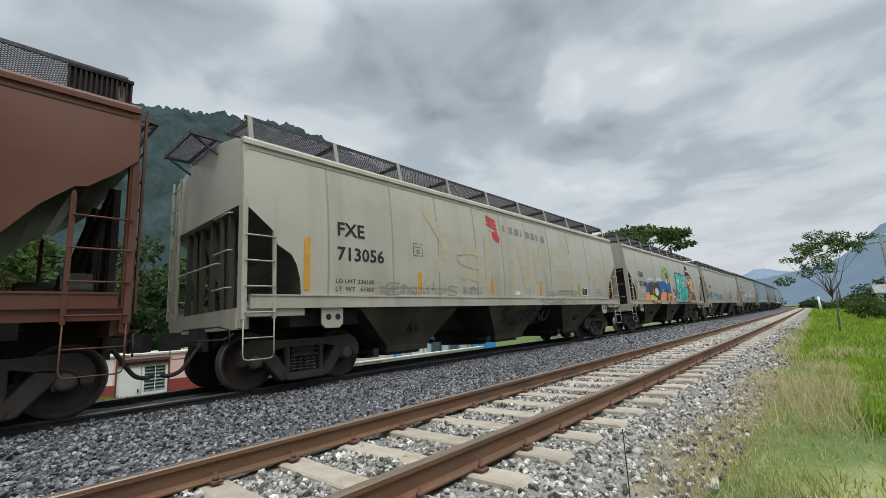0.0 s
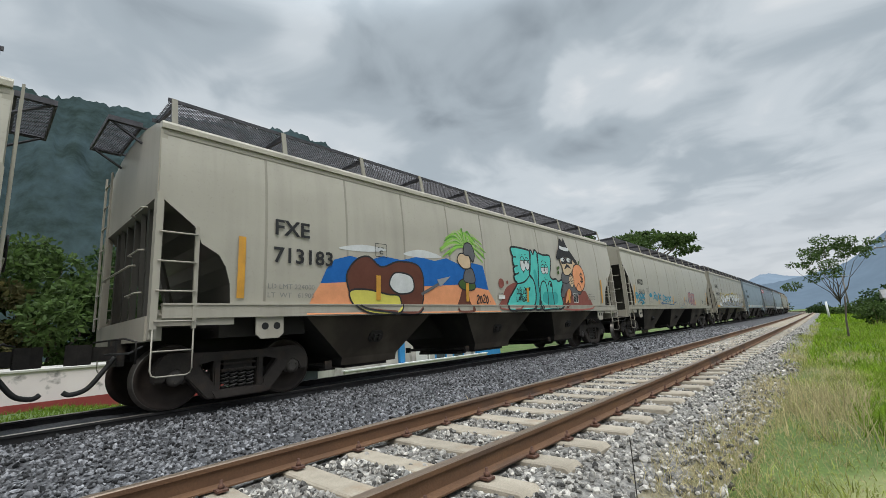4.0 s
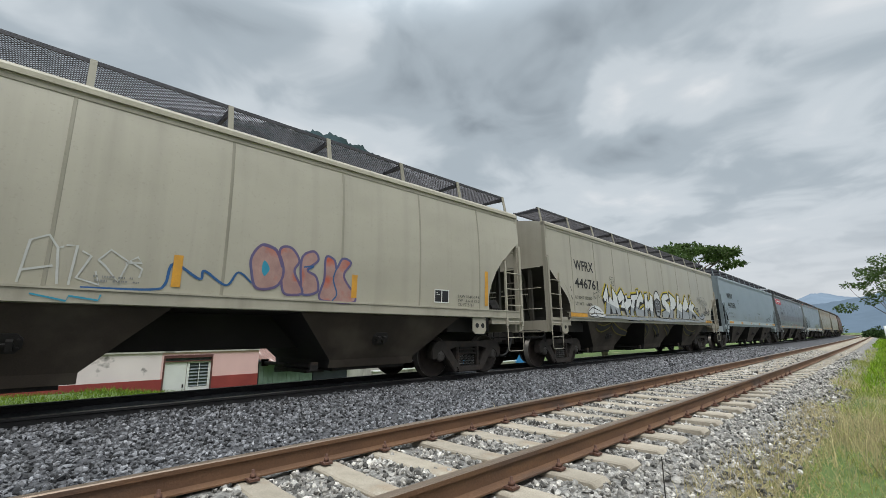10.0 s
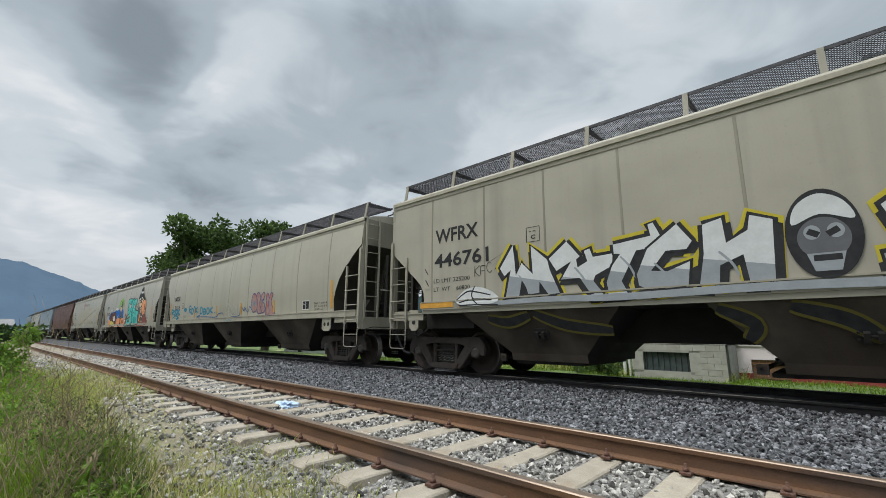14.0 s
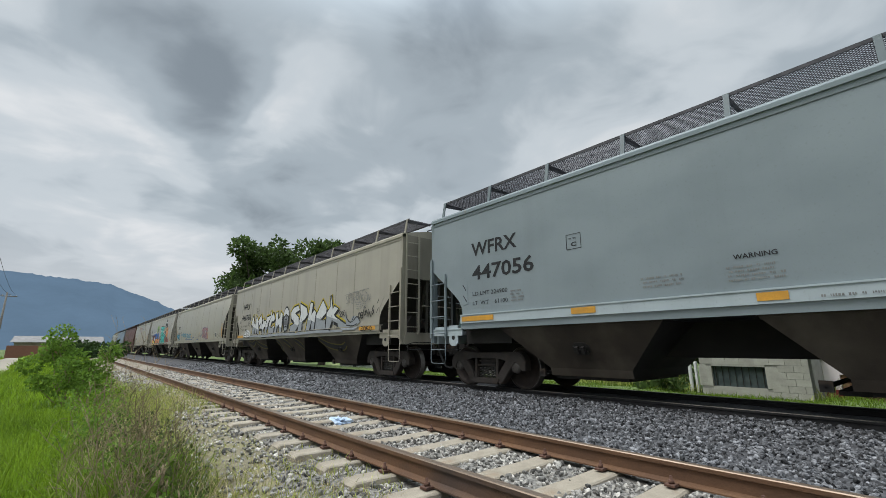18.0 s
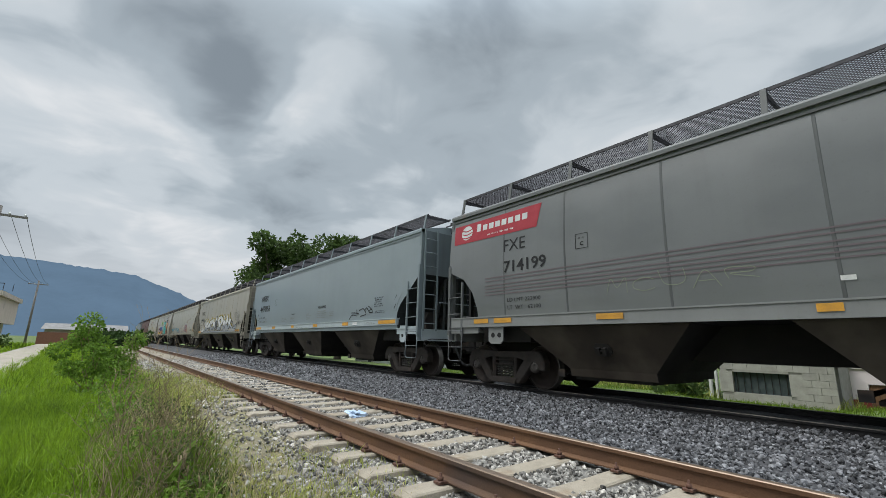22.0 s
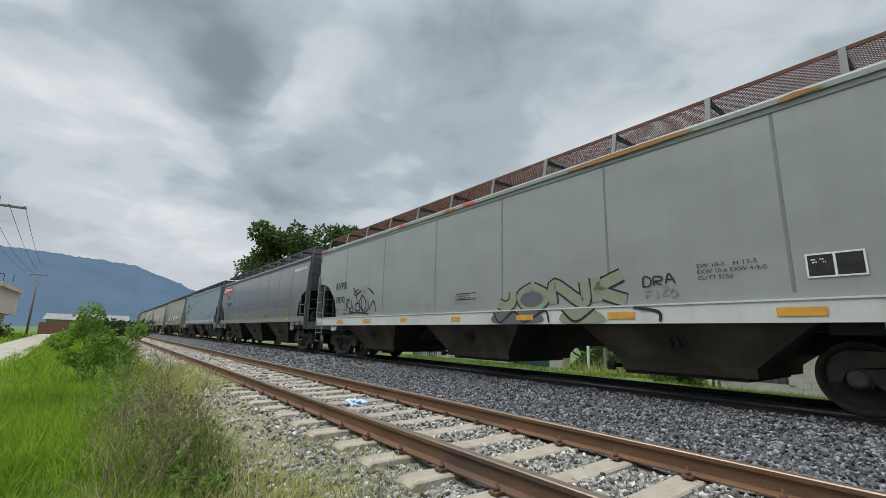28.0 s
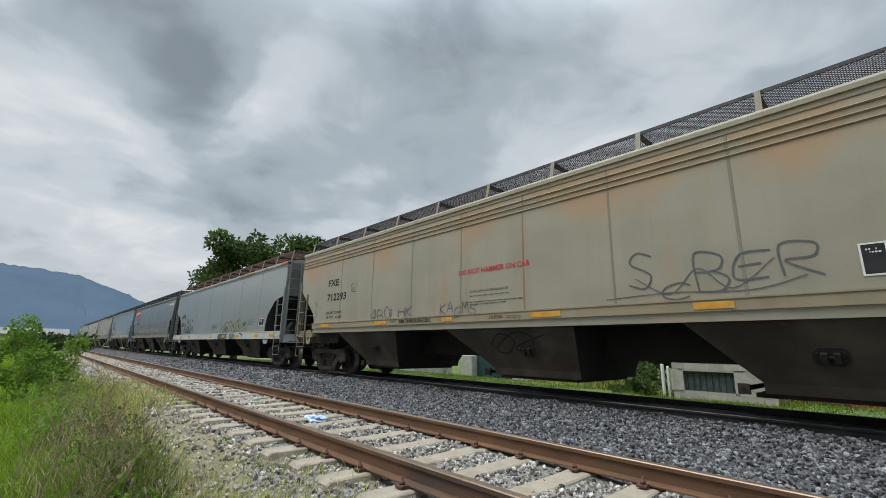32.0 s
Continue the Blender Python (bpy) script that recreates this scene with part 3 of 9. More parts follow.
def build_stones():
    ico = bmesh.new()
    bmesh.ops.create_icosphere(ico, subdivisions=1, radius=1.0)
    base = np.array([v.co[:] for v in ico.verts])
    tris = np.array([[v.index for v in f.verts] for f in ico.faces])
    ico.free()
    rng = np.random.default_rng(7)

    def scatter(name, x0, x1, y0, y1, per_m2, r0, r1, mat, label, lift, skip=None, seed=None):
        n = int((x1 - x0) * (y1 - y0) * per_m2)
        x, y = rng.uniform(x0, x1, n), rng.uniform(y0, y1, n)
        if skip is not None:
            keep = ~skip(x, y, rng.random(n))
            x, y = x[keep], y[keep]
        n = len(x)
        r = rng.uniform(r0, r1, n) * rng.choice([0.75, 1.0, 1.0, 1.3], n)
        shape = base[None] * rng.uniform(0.62, 1.25, (n, 12, 1)) * rng.uniform([[[0.8, 0.8, 0.5]]], [[[1.4, 1.2, 0.95]]], (n, 1, 3)) * r[:, None, None]
        q = rng.normal(size=(n, 4))
        q /= np.linalg.norm(q, axis=1)[:, None]
        w, a, b, c = q.T
        R = np.stack([1 - 2 * (b * b + c * c), 2 * (a * b - c * w), 2 * (a * c + b * w), 2 * (a * b + c * w), 1 - 2 * (a * a + c * c), 2 * (b * c - a * w), 2 * (a * c - b * w), 2 * (b * c + a * w), 1 - 2 * (a * a + b * b)], -1).reshape(n, 3, 3)
        V = np.einsum("nij,nkj->nki", R, shape)
        V += np.stack([x, y + bend(x), bed_height(y) + lift + rng.uniform(-0.012, 0.02, n) + (soft_noise(x, y, 4.0, seed) * 0.028 + soft_noise(x, y, 0.9, seed) * 0.03 if seed else 0)], -1)[:, None]
        F = tris[None] + (np.arange(n) * 12)[:, None, None]
        ob = new(name, raw(name, V.reshape(-1, 3), F.reshape(-1, 3), mat))
        tagged(ob, label, "stones", kind="stuff")

    def off_sleeper(x, y, u):
        d = np.abs((x / 0.61) - np.round(x / 0.61)) * 0.61
        return ((d < 0.125) & (y > 1.22) & (y < 3.68) & (u < 0.96)) | (np.abs(y - NEAR_C + GAUGE / 2) < 0.08) | (np.abs(y - NEAR_C - GAUGE / 2) < 0.08)

    scatter("siding_stones", -9, 13, 0.35, 3.75, 620, 0.011, 0.027, M["ballast_pale"], "loose pale grey crushed stones", 0.0, lambda x, y, u: off_sleeper(x, y, u) | (y < 0.95) & (u > (y - 0.20) / 0.75) | (x < -2.0) & (y < 1.5) & (u > 0.30 + 0.7 * np.clip((y - 0.6) / 0.7 - 0.5 * np.clip((-x - 4) / 5, 0, 1), 0, 1)), seed=2.0)
    scatter("main_line_stones", -12, 16, 3.55, 6.85, 600, 0.012, 0.027, M["ballast_grey"], "loose dark grey crushed stones", 0.004, seed=9.0)
    scatter("siding_stones_beyond", 13, 34, 0.8, 3.75, 170, 0.022, 0.04, M["ballast_pale"], "loose pale grey crushed stones", 0.0, off_sleeper)
    scatter("siding_stones_behind", -28, -9, 0.8, 3.75, 120, 0.03, 0.05, M["ballast_pale"], "loose pale grey crushed stones", 0.0, off_sleeper)
    scatter("main_line_stones_beyond", 16, 40, 3.7, 6.9, 110, 0.03, 0.055, M["ballast_grey"], "loose dark grey crushed stones", 0.0)
    scatter("main_line_stones_behind", -35, -12, 3.7, 6.9, 110, 0.03, 0.055, M["ballast_grey"], "loose dark grey crushed stones", 0.0)


build_ground()

# ---- the train ----
SILL, EAVE = 1.50, 4.02


BREAKS = [1.3, 1.5, 1.8, 2.1, 2.4, 2.7, 3.1, 3.4, 3.7, 4.2]
ROUND_SIDED = ("curved", "rounded", "arc", "short")
PROFILE = {  # half width of the side at those heights: rounded or nearly flat sheets
    "curved": [1.565, 1.578, 1.598, 1.612, 1.620, 1.622, 1.614, 1.598, 1.570, 1.505],
    "flat": [1.590, 1.593, 1.597, 1.600, 1.602, 1.602, 1.600, 1.597, 1.592, 1.580],
}


def side_y(z, style="straight"):
    return float(np.interp(z, BREAKS, PROFILE["curved" if style in ROUND_SIDED else "flat"]))


CUT = {  # how far the side sheet is cut back from its end, by height
    "arc": ([1.5, 1.75, 2.1, 2.5, 2.78, 2.80, 3.05, 3.26], [1.50, 1.42, 1.22, 0.92, 0.62, 0.50, 0.20, 0.0]),
    "curved": ([1.5, 1.8, 2.1, 2.4, 2.70, 2.80, 3.0, 3.28], [1.24, 1.25, 1.15, 0.98, 0.72, 0.58, 0.36, 0.0]),
    "rounded": ([1.5, 1.75, 2.0, 2.17, 2.31, 2.55, 2.93], [0.99, 0.97, 0.90, 0.80, 0.56, 0.46, 0.0]),
    "straight": ([1.3, 1.45, 1.62, 1.78, 1.95, 2.08, 2.83], [1.06, 1.12, 1.14, 1.12, 1.03, 0.90, 0.0]),
    "short": ([1.5, 1.75, 2.1, 2.45, 2.68], [1.05, 1.0, 0.86, 0.55, 0.0]),
    "steep": ([1.5, 1.75, 2.1, 2.6, 2.72, 2.78], [1.75, 1.70, 1.55, 0.95, 0.55, 0.0]),
}
FRONT_CUT = {"curved": 0.74}   # the front end is cut back less than the rear
TRUCK_IN = 1.36       # truck centre from the body's end
shared = {}


def keep(key, build):
    if key not in shared:
        shared[key] = build()
    return shared[key]


def build_shell(car, L, style, mats, rise):
    """The hopper's shell: side sheets with their cut ends, slope sheets, end walls, floor and the rounded roof."""
    zc, cc = CUT[style]
    top = EAVE + rise
    zs = sorted(set([1.3, 1.5, 1.8, 2.1, 2.4, 2.7, 3.1, 3.4, 3.7, top] + zc))
    half = [L / 2 - float(np.interp(z, zc, cc)) for z in zs]

    def band(name, rows, mat, smooth):
        bm = bmesh.new()
        R = [[bm.verts.new(p) for p in row] for row in rows]
        for a, b in zip(R, R[1:]):
            for k in range(len(a) - 1):
                bm.faces.new((a[k], a[k + 1], b[k + 1], b[k])).smooth = smooth
        part(name, mesh_of(name, bm, mat, False), None, car)
    cut = [k for k, z in enumerate(zs) if z <= zc[-1] + 1e-6]
    wall = [k for k, z in enumerate(zs) if z >= zc[-1] - 1e-6]
    fore = [L / 2 - (L / 2 - h) * FRONT_CUT.get(style, 1.0) for h in half]
    for s in (-1, 1):
        ends = half if s > 0 else fore
        band("side_sheet", [[(s * (h if s > 0 else f), s * side_y(z, style), z), (-s * (f if s > 0 else h), s * side_y(z, style), z)] for h, f, z in zip(half, fore, zs)], mats["paint"], True)
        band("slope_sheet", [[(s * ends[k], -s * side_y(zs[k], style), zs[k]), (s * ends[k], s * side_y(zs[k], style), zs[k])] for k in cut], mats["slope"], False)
        # only the rear wall takes the copy darkened for its shaded side
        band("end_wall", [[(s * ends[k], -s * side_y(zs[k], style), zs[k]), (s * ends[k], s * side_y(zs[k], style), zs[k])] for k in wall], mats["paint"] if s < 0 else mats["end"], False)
    edge = [(0.3, 4.28), (0.75, 4.23), (1.25, 4.13)]
    arc = [(-side_y(top, style), top)] + [(-y, z + rise) for y, z in edge[::-1]] + [(y, z + rise) for y, z in edge] + [(side_y(top, style), top)]
    bm = bmesh.new()
    R = [[bm.verts.new((x, y, z)) for y, z in arc] for x in (L / 2, -L / 2)]
    for k in range(len(arc) - 1):
        bm.faces.new((R[0][k], R[0][k + 1], R[1][k + 1], R[1][k])).smooth = True
    bm.faces.new(R[0][::-1]), bm.faces.new(R[1])
    part("roof", bm, mats["paint"], car)
    h = half[0]
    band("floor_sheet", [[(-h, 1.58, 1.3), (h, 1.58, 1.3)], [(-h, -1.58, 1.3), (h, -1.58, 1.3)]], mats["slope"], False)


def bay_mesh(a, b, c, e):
    """One hopper bay: its top from a to b under the sill, narrowing to c to e at the outlet; near-upright dusty sides,
    slopes coloured dark for their shade.
    """
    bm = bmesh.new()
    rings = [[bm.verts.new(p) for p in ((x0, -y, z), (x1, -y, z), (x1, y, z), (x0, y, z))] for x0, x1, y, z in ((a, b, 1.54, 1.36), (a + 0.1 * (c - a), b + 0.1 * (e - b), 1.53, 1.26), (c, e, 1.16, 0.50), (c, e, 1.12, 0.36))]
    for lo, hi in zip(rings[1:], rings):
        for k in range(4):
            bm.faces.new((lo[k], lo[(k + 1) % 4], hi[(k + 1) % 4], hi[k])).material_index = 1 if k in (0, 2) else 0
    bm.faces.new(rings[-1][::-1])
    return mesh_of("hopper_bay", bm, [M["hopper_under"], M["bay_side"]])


def port_mesh():
    """The vibrator bracket on a bay's side: a stained plate, its wedge socket and four bolts."""
    bm = bmesh.new()
    prism(bm, [(-0.17, -0.05), (-0.11, -0.12), (0.11, -0.12), (0.17, -0.05), (0.17, 0.06), (0.11, 0.12), (-0.11, 0.12), (-0.17, 0.06)], 1, -0.012, 0.02)
    for x in (-0.09, 0.03):
        box(bm, x, x + 0.06, -0.075, -0.010, -0.06, 0.06)
    box(bm, -0.10, 0.10, -0.055, -0.010, -0.012, 0.012)
    for x in (-0.13, 0.13):
        for z in (-0.05, 0.05):
            lathe(bm, [(0.016, -0.035), (0.016, -0.008)], 1, 6, 0, (x, 0, z))
    return mesh_of("vibrator_bracket", bm, M["hopper_under"])


def gate_mesh(out_w):
    """The outlet gate below a bay: frame, slide, rack shaft with its end sockets."""
    bm = bmesh.new()
    box(bm, -out_w / 2 + 0.15, out_w / 2 - 0.15, -1.02, 1.02, 0.30, 0.37)
    box(bm, -out_w / 2 - 0.2, -out_w / 2 + 0.15, -0.7, 0.7, 0.27, 0.33)
    tube(bm, [(-out_w / 2 - 0.25, -1.1, 0.40), (-out_w / 2 - 0.25, 1.1, 0.40)], 0.035, 8)
    for y in (-1.1, 1.06):
        box(bm, -out_w / 2 - 0.32, -out_w / 2 - 0.18, y, y + 0.06, 0.33, 0.47)
    return mesh_of("outlet_gate", bm, M["steel_dark"])


def sideframe_mesh():
    """A cast truck side frame: deep arched top, window struts, rounded ends over the bearings."""
    bm = bmesh.new()
    y0, y1 = -0.10, 0.10
    end = [(-1.16, 0.40), (-1.17, 0.58), (-1.10, 0.72), (-0.98, 0.80)]
    top = end + [(-0.70, 0.79), (-0.40, 0.775), (0.40, 0.775), (0.70, 0.79)] + [(-x, z) for x, z in end[::-1]]
    low = [(1.02, 0.40), (1.01, 0.53), (0.90, 0.60), (0.76, 0.56), (0.60, 0.60), (0.42, 0.665), (-0.42, 0.665), (-0.60, 0.60), (-0.76, 0.56), (-0.90, 0.60), (-1.01, 0.53), (-1.02, 0.40)]
    prism(bm, (top + low)[::-1], 1, y0, y1)
    for s in (-1, 1):
        a = [(s * 0.90, 0.60), (s * 0.62, 0.63), (s * 0.37, 0.31), (s * 0.33, 0.11), (s * 0.47, 0.10)]
        prism(bm, a if s > 0 else a[::-1], 1, y0, y1)
        b = [(s * 0.38, 0.68), (s * 0.28, 0.68), (s * 0.28, 0.20), (s * 0.38, 0.20)]
        prism(bm, b if s > 0 else b[::-1], 1, y0 + 0.02, y1 - 0.02)
        c = [(s * 0.80, 0.62), (s * 0.74, 0.56), (s * 0.75, 0.36), (s * 0.80, 0.34)]
        prism(bm, c if s > 0 else c[::-1], 1, y0 + 0.03, y1 - 0.03)
    prism(bm, [(-0.44, 0.22), (-0.36, 0.09), (0.36, 0.09), (0.44, 0.22)], 1, y0 - 0.02, y1 + 0.02)
    box(bm, -0.28, 0.28, y0 + 0.01, y1 - 0.01, 0.47, 0.51)
    box(bm, -0.28, 0.28, y0 + 0.03, y1 - 0.03, 0.57, 0.60)
    bmesh.ops.bevel(bm, geom=bm.edges[:], offset=0.018, segments=2, affect="EDGES")
    return mesh_of("side_frame", bm, M["frame_steel"])


def springs_mesh():
    bm = bmesh.new()
    for x in (-0.19, -0.065, 0.065, 0.19):
        pts = [(x + 0.055 * math.cos(a), 0.055 * math.sin(a), 0.22 + 0.25 * a / (2 * math.pi * 4.5)) for a in np.linspace(0, 2 * math.pi * 4.5, 40)]
        tube(bm, pts, 0.014, 5)
    return mesh_of("spring_nest", bm, M["spring_steel"])


def bolster_mesh():
    bm = bmesh.new()
    box(bm, -0.22, 0.22, -1.02, 1.02, 0.50, 0.72)
    for s in (-1, 1):
        box(bm, s * 0.42 - 0.06, s * 0.42 + 0.06, -0.95, 0.95, 0.34, 0.48)
    lathe(bm, [(0.25, 0.72), (0.25, 0.80)], 2, 16)
    return mesh_of("truck", bm, M["steel_dark"])


def wheelset_mesh():
    bm = bmesh.new()
    R = 0.457
    for s in (-1, 1):
        y = s * 0.755
        prof = [(0.09, 0.085), (0.16, 0.075), (0.19, 0.03), (0.36, 0.015), (0.385, 0.06), (R - 0.015, 0.065), (R, 0.055), (R + 0.003, -0.04), (R + 0.026, -0.055), (R + 0.02, -0.075), (0.39, -0.07), (0.36, -0.02), (0.18, -0.03), (0.09, -0.08)]
        lathe(bm, [(r, y + s * a) for r, a in prof], 1, 40, mats=[0, 0, 0, 0, 0, 1, 1, 1, 0, 0, 0, 0, 0])
    lathe(bm, [(0.085, -0.95), (0.085, 0.95)], 1, 14)
    for s in (-1, 1):
        lathe(bm, [(0.115, s * 0.93), (0.12, s * 1.05), (0.11, s * 1.09), (0.06, s * 1.10)], 1, 18, mats=[0, 2, 2])
        for k in range(3):
            a = 2 * math.pi * k / 3
            lathe(bm, [(0.02, s * 1.09), (0.02, s * 1.115)], 1, 6, 2, (0.065 * math.cos(a), 0, 0.065 * math.sin(a)))
    return mesh_of("wheelset", bm, [M["wheel_steel"], M["wheel_rim"], M["axle_cap"]])


def grating_mesh(L, y0, y1, z):
    """Expanded-metal running board: two families of slanting bars inside an edge bar."""
    V, F = [], []
    w, t = y1 - y0, 0.006
    step = 0.056

    def bar(xa, ya, xb, yb):
        d = Vector((xb - xa, yb - ya)).normalized() * 0.0050
        n = Vector((-d.y, d.x))
        i = len(V)
        for (x, y) in ((xa, ya), (xb, yb)):
            V.extend(((x + n.x, y + n.y, z), (x - n.x, y - n.y, z), (x, y, z + t * 2)))
        F.extend(((i, i + 1, i + 4, i + 3), (i + 1, i + 2, i + 5, i + 4), (i + 2, i, i + 3, i + 5)))
    x = -L / 2 - w
    while x < L / 2:
        for s in (1, -1):
            xa, xb, ya, yb = (x, x + w, y0, y1) if s > 0 else (x, x + w, y1, y0)
            if xa < -L / 2:
                ya += (yb - ya) * (-L / 2 - xa) / w
                xa = -L / 2
            if xb > L / 2:
                yb = ya + (yb - ya) * (L / 2 - xa) / (xb - xa)
                xb = L / 2
            if xb - xa > 0.01:
                bar(xa, ya, xb, yb)
        x += step
    return raw("grating", V, F, M["grating"])


def car_end(car, s, L, mats, style, brake, rise=0.0):
    """What stands at one end: posts, platform, ladders, steps, coupler, hose and brake gear. s: which end, -1 or 1."""
    light, dark, post = mats["trim"], mats["under"], mats["post"]
    e = s * L / 2
    for y in (-1.53, 1.53):
        bm = bmesh.new()
        lo, hi = sorted((e + s * 0.014, e - s * 0.08))
        top = 3.93 + rise
        q = y / abs(y) * (side_y(3.9, style) - 0.045)
        prism(bm, [(y - 0.055, 1.0), (y + 0.055, 1.0), (y + 0.055, 2.9), (q + 0.055, top), (q - 0.055, top), (y - 0.055, 2.9)], 0, lo, hi)
        part("corner_post", bm, post, car)
    for y in (-0.62, 0.62):
        for x_in in (0.55, 0.12):
            bm = bmesh.new()
            tube(bm, [(e - s * x_in, y, 1.25), (e - s * 0.08, y, 3.1)], 0.05, 4)
            part("slope_brace", bm, mats["slope"], car)
    bm = bmesh.new()
    lo, hi = sorted((e, e - s * 0.62))
    for y in (-1.56, 1.50):
        box(bm, lo, hi, y, y + 0.06, 1.24, 1.38)
    lo, hi = sorted((e + s * 0.04, e - s * 0.16))
    box(bm, lo, hi, -1.50, 1.50, 0.98, 1.30)
    lo, hi = sorted((e - s * 0.16, e - s * 0.9))
    box(bm, lo, hi, -1.38, 1.38, 1.20, 1.24)
    part("end_platform", bm, light, car)
    # jacking plates; black disks give the dark of their round holes
    for y, q in ((-1.585, -1), (1.565, 1)):
        bm = bmesh.new()
        small = style == "straight"
        x0 = e - s * (0.80 if small else 1.60)
        xs = sorted((x0 - s * (0.15 if small else 0.22), x0 + s * (0.15 if small else 0.22)))
        prism(bm, [(xs[0], 1.0), (xs[0] + 0.08, 0.93), (xs[1] - 0.08, 0.93), (xs[1], 1.0), (xs[1], 1.40), (xs[0], 1.40)], 1, y, y + 0.03)
        pl = part("jacking_plate", bm, light, car)
        for dx in ((0.0,) if small else (-0.08, 0.11)):
            bm = bmesh.new()
            lathe(bm, [(0.055, y - 0.004), (0.055, y + 0.034)], 1, 16, 0, (x0 + dx, 0, 1.12))
            part("lifting_hole", bm, M["hole_black"], pl)
    if style == "straight":
        # pale doubler plates above the cut ends; black strips give the dark of their pull slots
        for y, q in ((-1.606, -1), (1.594, 1)):
            bm = bmesh.new()
            pts = [(e - s * 0.86, 2.40), (e - s * 1.32, 2.40), (e - s * 1.34, 1.86), (e - s * 1.16, 1.84), (e - s * 1.12, 2.06)]
            prism(bm, pts if s < 0 else pts[::-1], 1, y, y + 0.012)
            dp = part("doubler_plate", bm, mats["paint"], car)
            for dx, z in ((1.22, 2.24), (1.24, 1.98)):
                bm = bmesh.new()
                pts = [(e - s * (dx - 0.05), z + 0.07), (e - s * (dx + 0.05), z - 0.07), (e - s * (dx + 0.06), z - 0.05), (e - s * (dx - 0.04), z + 0.09)]
                prism(bm, pts if s < 0 else pts[::-1], 1, y - 0.003, y + 0.014)
                part("pull_slot", bm, M["hole_black"], dp)
    # side ladders: the outer rail is the corner flange, the inner one stands on the platform; thin stirrups hang below
    wide = {"straight": 0.56, "steep": 0.60}.get(style, 0.62 if s > 0 else 0.50)
    tall = {"straight": 2.66, "steep": 2.66, "short": 2.40, "rounded": 2.55}.get(style, 2.72)
    for y in (-1.64, 1.60):
        a, b = e - s * 0.02, e - s * wide
        lad = None
        for x, top, half in ((a, tall + 0.45, 0.040), (b, tall, 0.026)):
            bm = bmesh.new()
            prism(bm, [(x - half, 1.12), (x + half, 1.12), (x + half, top - 0.05), (x + half * 0.4, top), (x - half * 0.4, top), (x - half, top - 0.05)], 1, y, y + 0.045)
            if lad is None:
                lad = part("side_ladder", bm, post, car, "painted steel ladder with thin round rungs")
            else:
                part("stile", bm, post, lad)
        for z in np.arange(1.22, tall - 0.12, 0.40):
            bm = bmesh.new()
            tube(bm, [(a, y - 0.02, z), (b, y - 0.02, z)], 0.013, 6)
            part("rung", bm, post, lad)
        bm = bmesh.new()
        q = y + 0.012
        tube(bm, [(a, q, 1.15), (a, q, 0.60), (a - s * 0.02, q, 0.54), (a - s * 0.07, q, 0.52), (b + s * 0.07, q, 0.52), (b + s * 0.02, q, 0.54), (b, q, 0.60), (b, q, 1.15)], 0.0105, 6)
        tube(bm, [(a, q, 0.84), (b, q, 0.84)], 0.011, 6)
        part("stirrup_step", bm, post, car, "thin bent steel foot step")
        # the platform's side plate and its dark web underneath
        bm = bmesh.new()
        lo, hi = sorted((e + s * 0.01, e - s * (wide + 0.55)))
        box(bm, lo, hi, y + 0.05, y + 0.085, 1.16, 1.30)
        box(bm, lo, hi, y + 0.03, y + 0.12, 1.30, 1.325)
        part("platform_edge", bm, light, car)
    # end ladder up to the roof: beside the near corner at the rear, beside the far corner at the front
    x = e + s * 0.07
    ya, yb = (-1.50, -1.06) if s > 0 else (1.06, 1.50)
    end_ladder = None
    for y, foot in ((ya, 1.25), (yb, 1.25)):
        bm = bmesh.new()
        lo, hi = sorted((x, x + s * 0.03))
        box(bm, lo, hi, y - 0.025, y + 0.025, foot, 4.05 + rise)
        if end_ladder is None:
            end_ladder = part("end_ladder", bm, post, car, "steel ladder on the end wall up to the roof")
        else:
            part("stile", bm, post, end_ladder)
    for z in np.arange(1.45, 4.1 + rise, 0.40):
        bm = bmesh.new()
        tube(bm, [(x + s * 0.02, ya, z), (x + s * 0.02, yb, z)], 0.013, 6)
        part("rung", bm, post, end_ladder)
    g0, g1 = (0.75, 1.40) if s > 0 else (-1.40, -0.75)
    for z in (1.62, 2.2, 2.8):
        bm = bmesh.new()
        tube(bm, [(x, g0, z), (x + s * 0.06, g0 + 0.05, z), (x + s * 0.06, g1 - 0.05, z), (x, g1, z)], 0.012, 6)
        part("grab_iron", bm, post, car)
    bm = bmesh.new()
    tube(bm, [(x, -0.95, 2.05), (x + s * 0.05, -0.9, 2.05), (x + s * 0.05, 0.9, 2.05), (x, 0.95, 2.05)], 0.015, 6)
    part("handrail", bm, post, car)
    # upright struts of the open end between platform and slope sheet
    for y, w_ in ((-0.95, 0.05), (0.95, 0.05), (-0.20, 0.035), (0.28, 0.035)):
        bm = bmesh.new()
        lo, hi = sorted((e - s * 0.05, e - s * 0.13))
        box(bm, lo, hi, y - w_, y + w_, 1.24, 3.0)
        part("end_strut", bm, mats["slope"], car)
    # crossover platform at the roof's end: framed grating on two struts
    gm = keep(("cross",), lambda: grating_mesh(1.4, -0.20, 0.20, 0.0))
    walkway = part("end_walkway", gm, None, car, "open steel grating platform in a dark frame", Matrix.Translation((e + s * 0.24, 0.16, 4.37 + rise)) @ Matrix.Rotation(math.pi / 2, 4, "Z"))
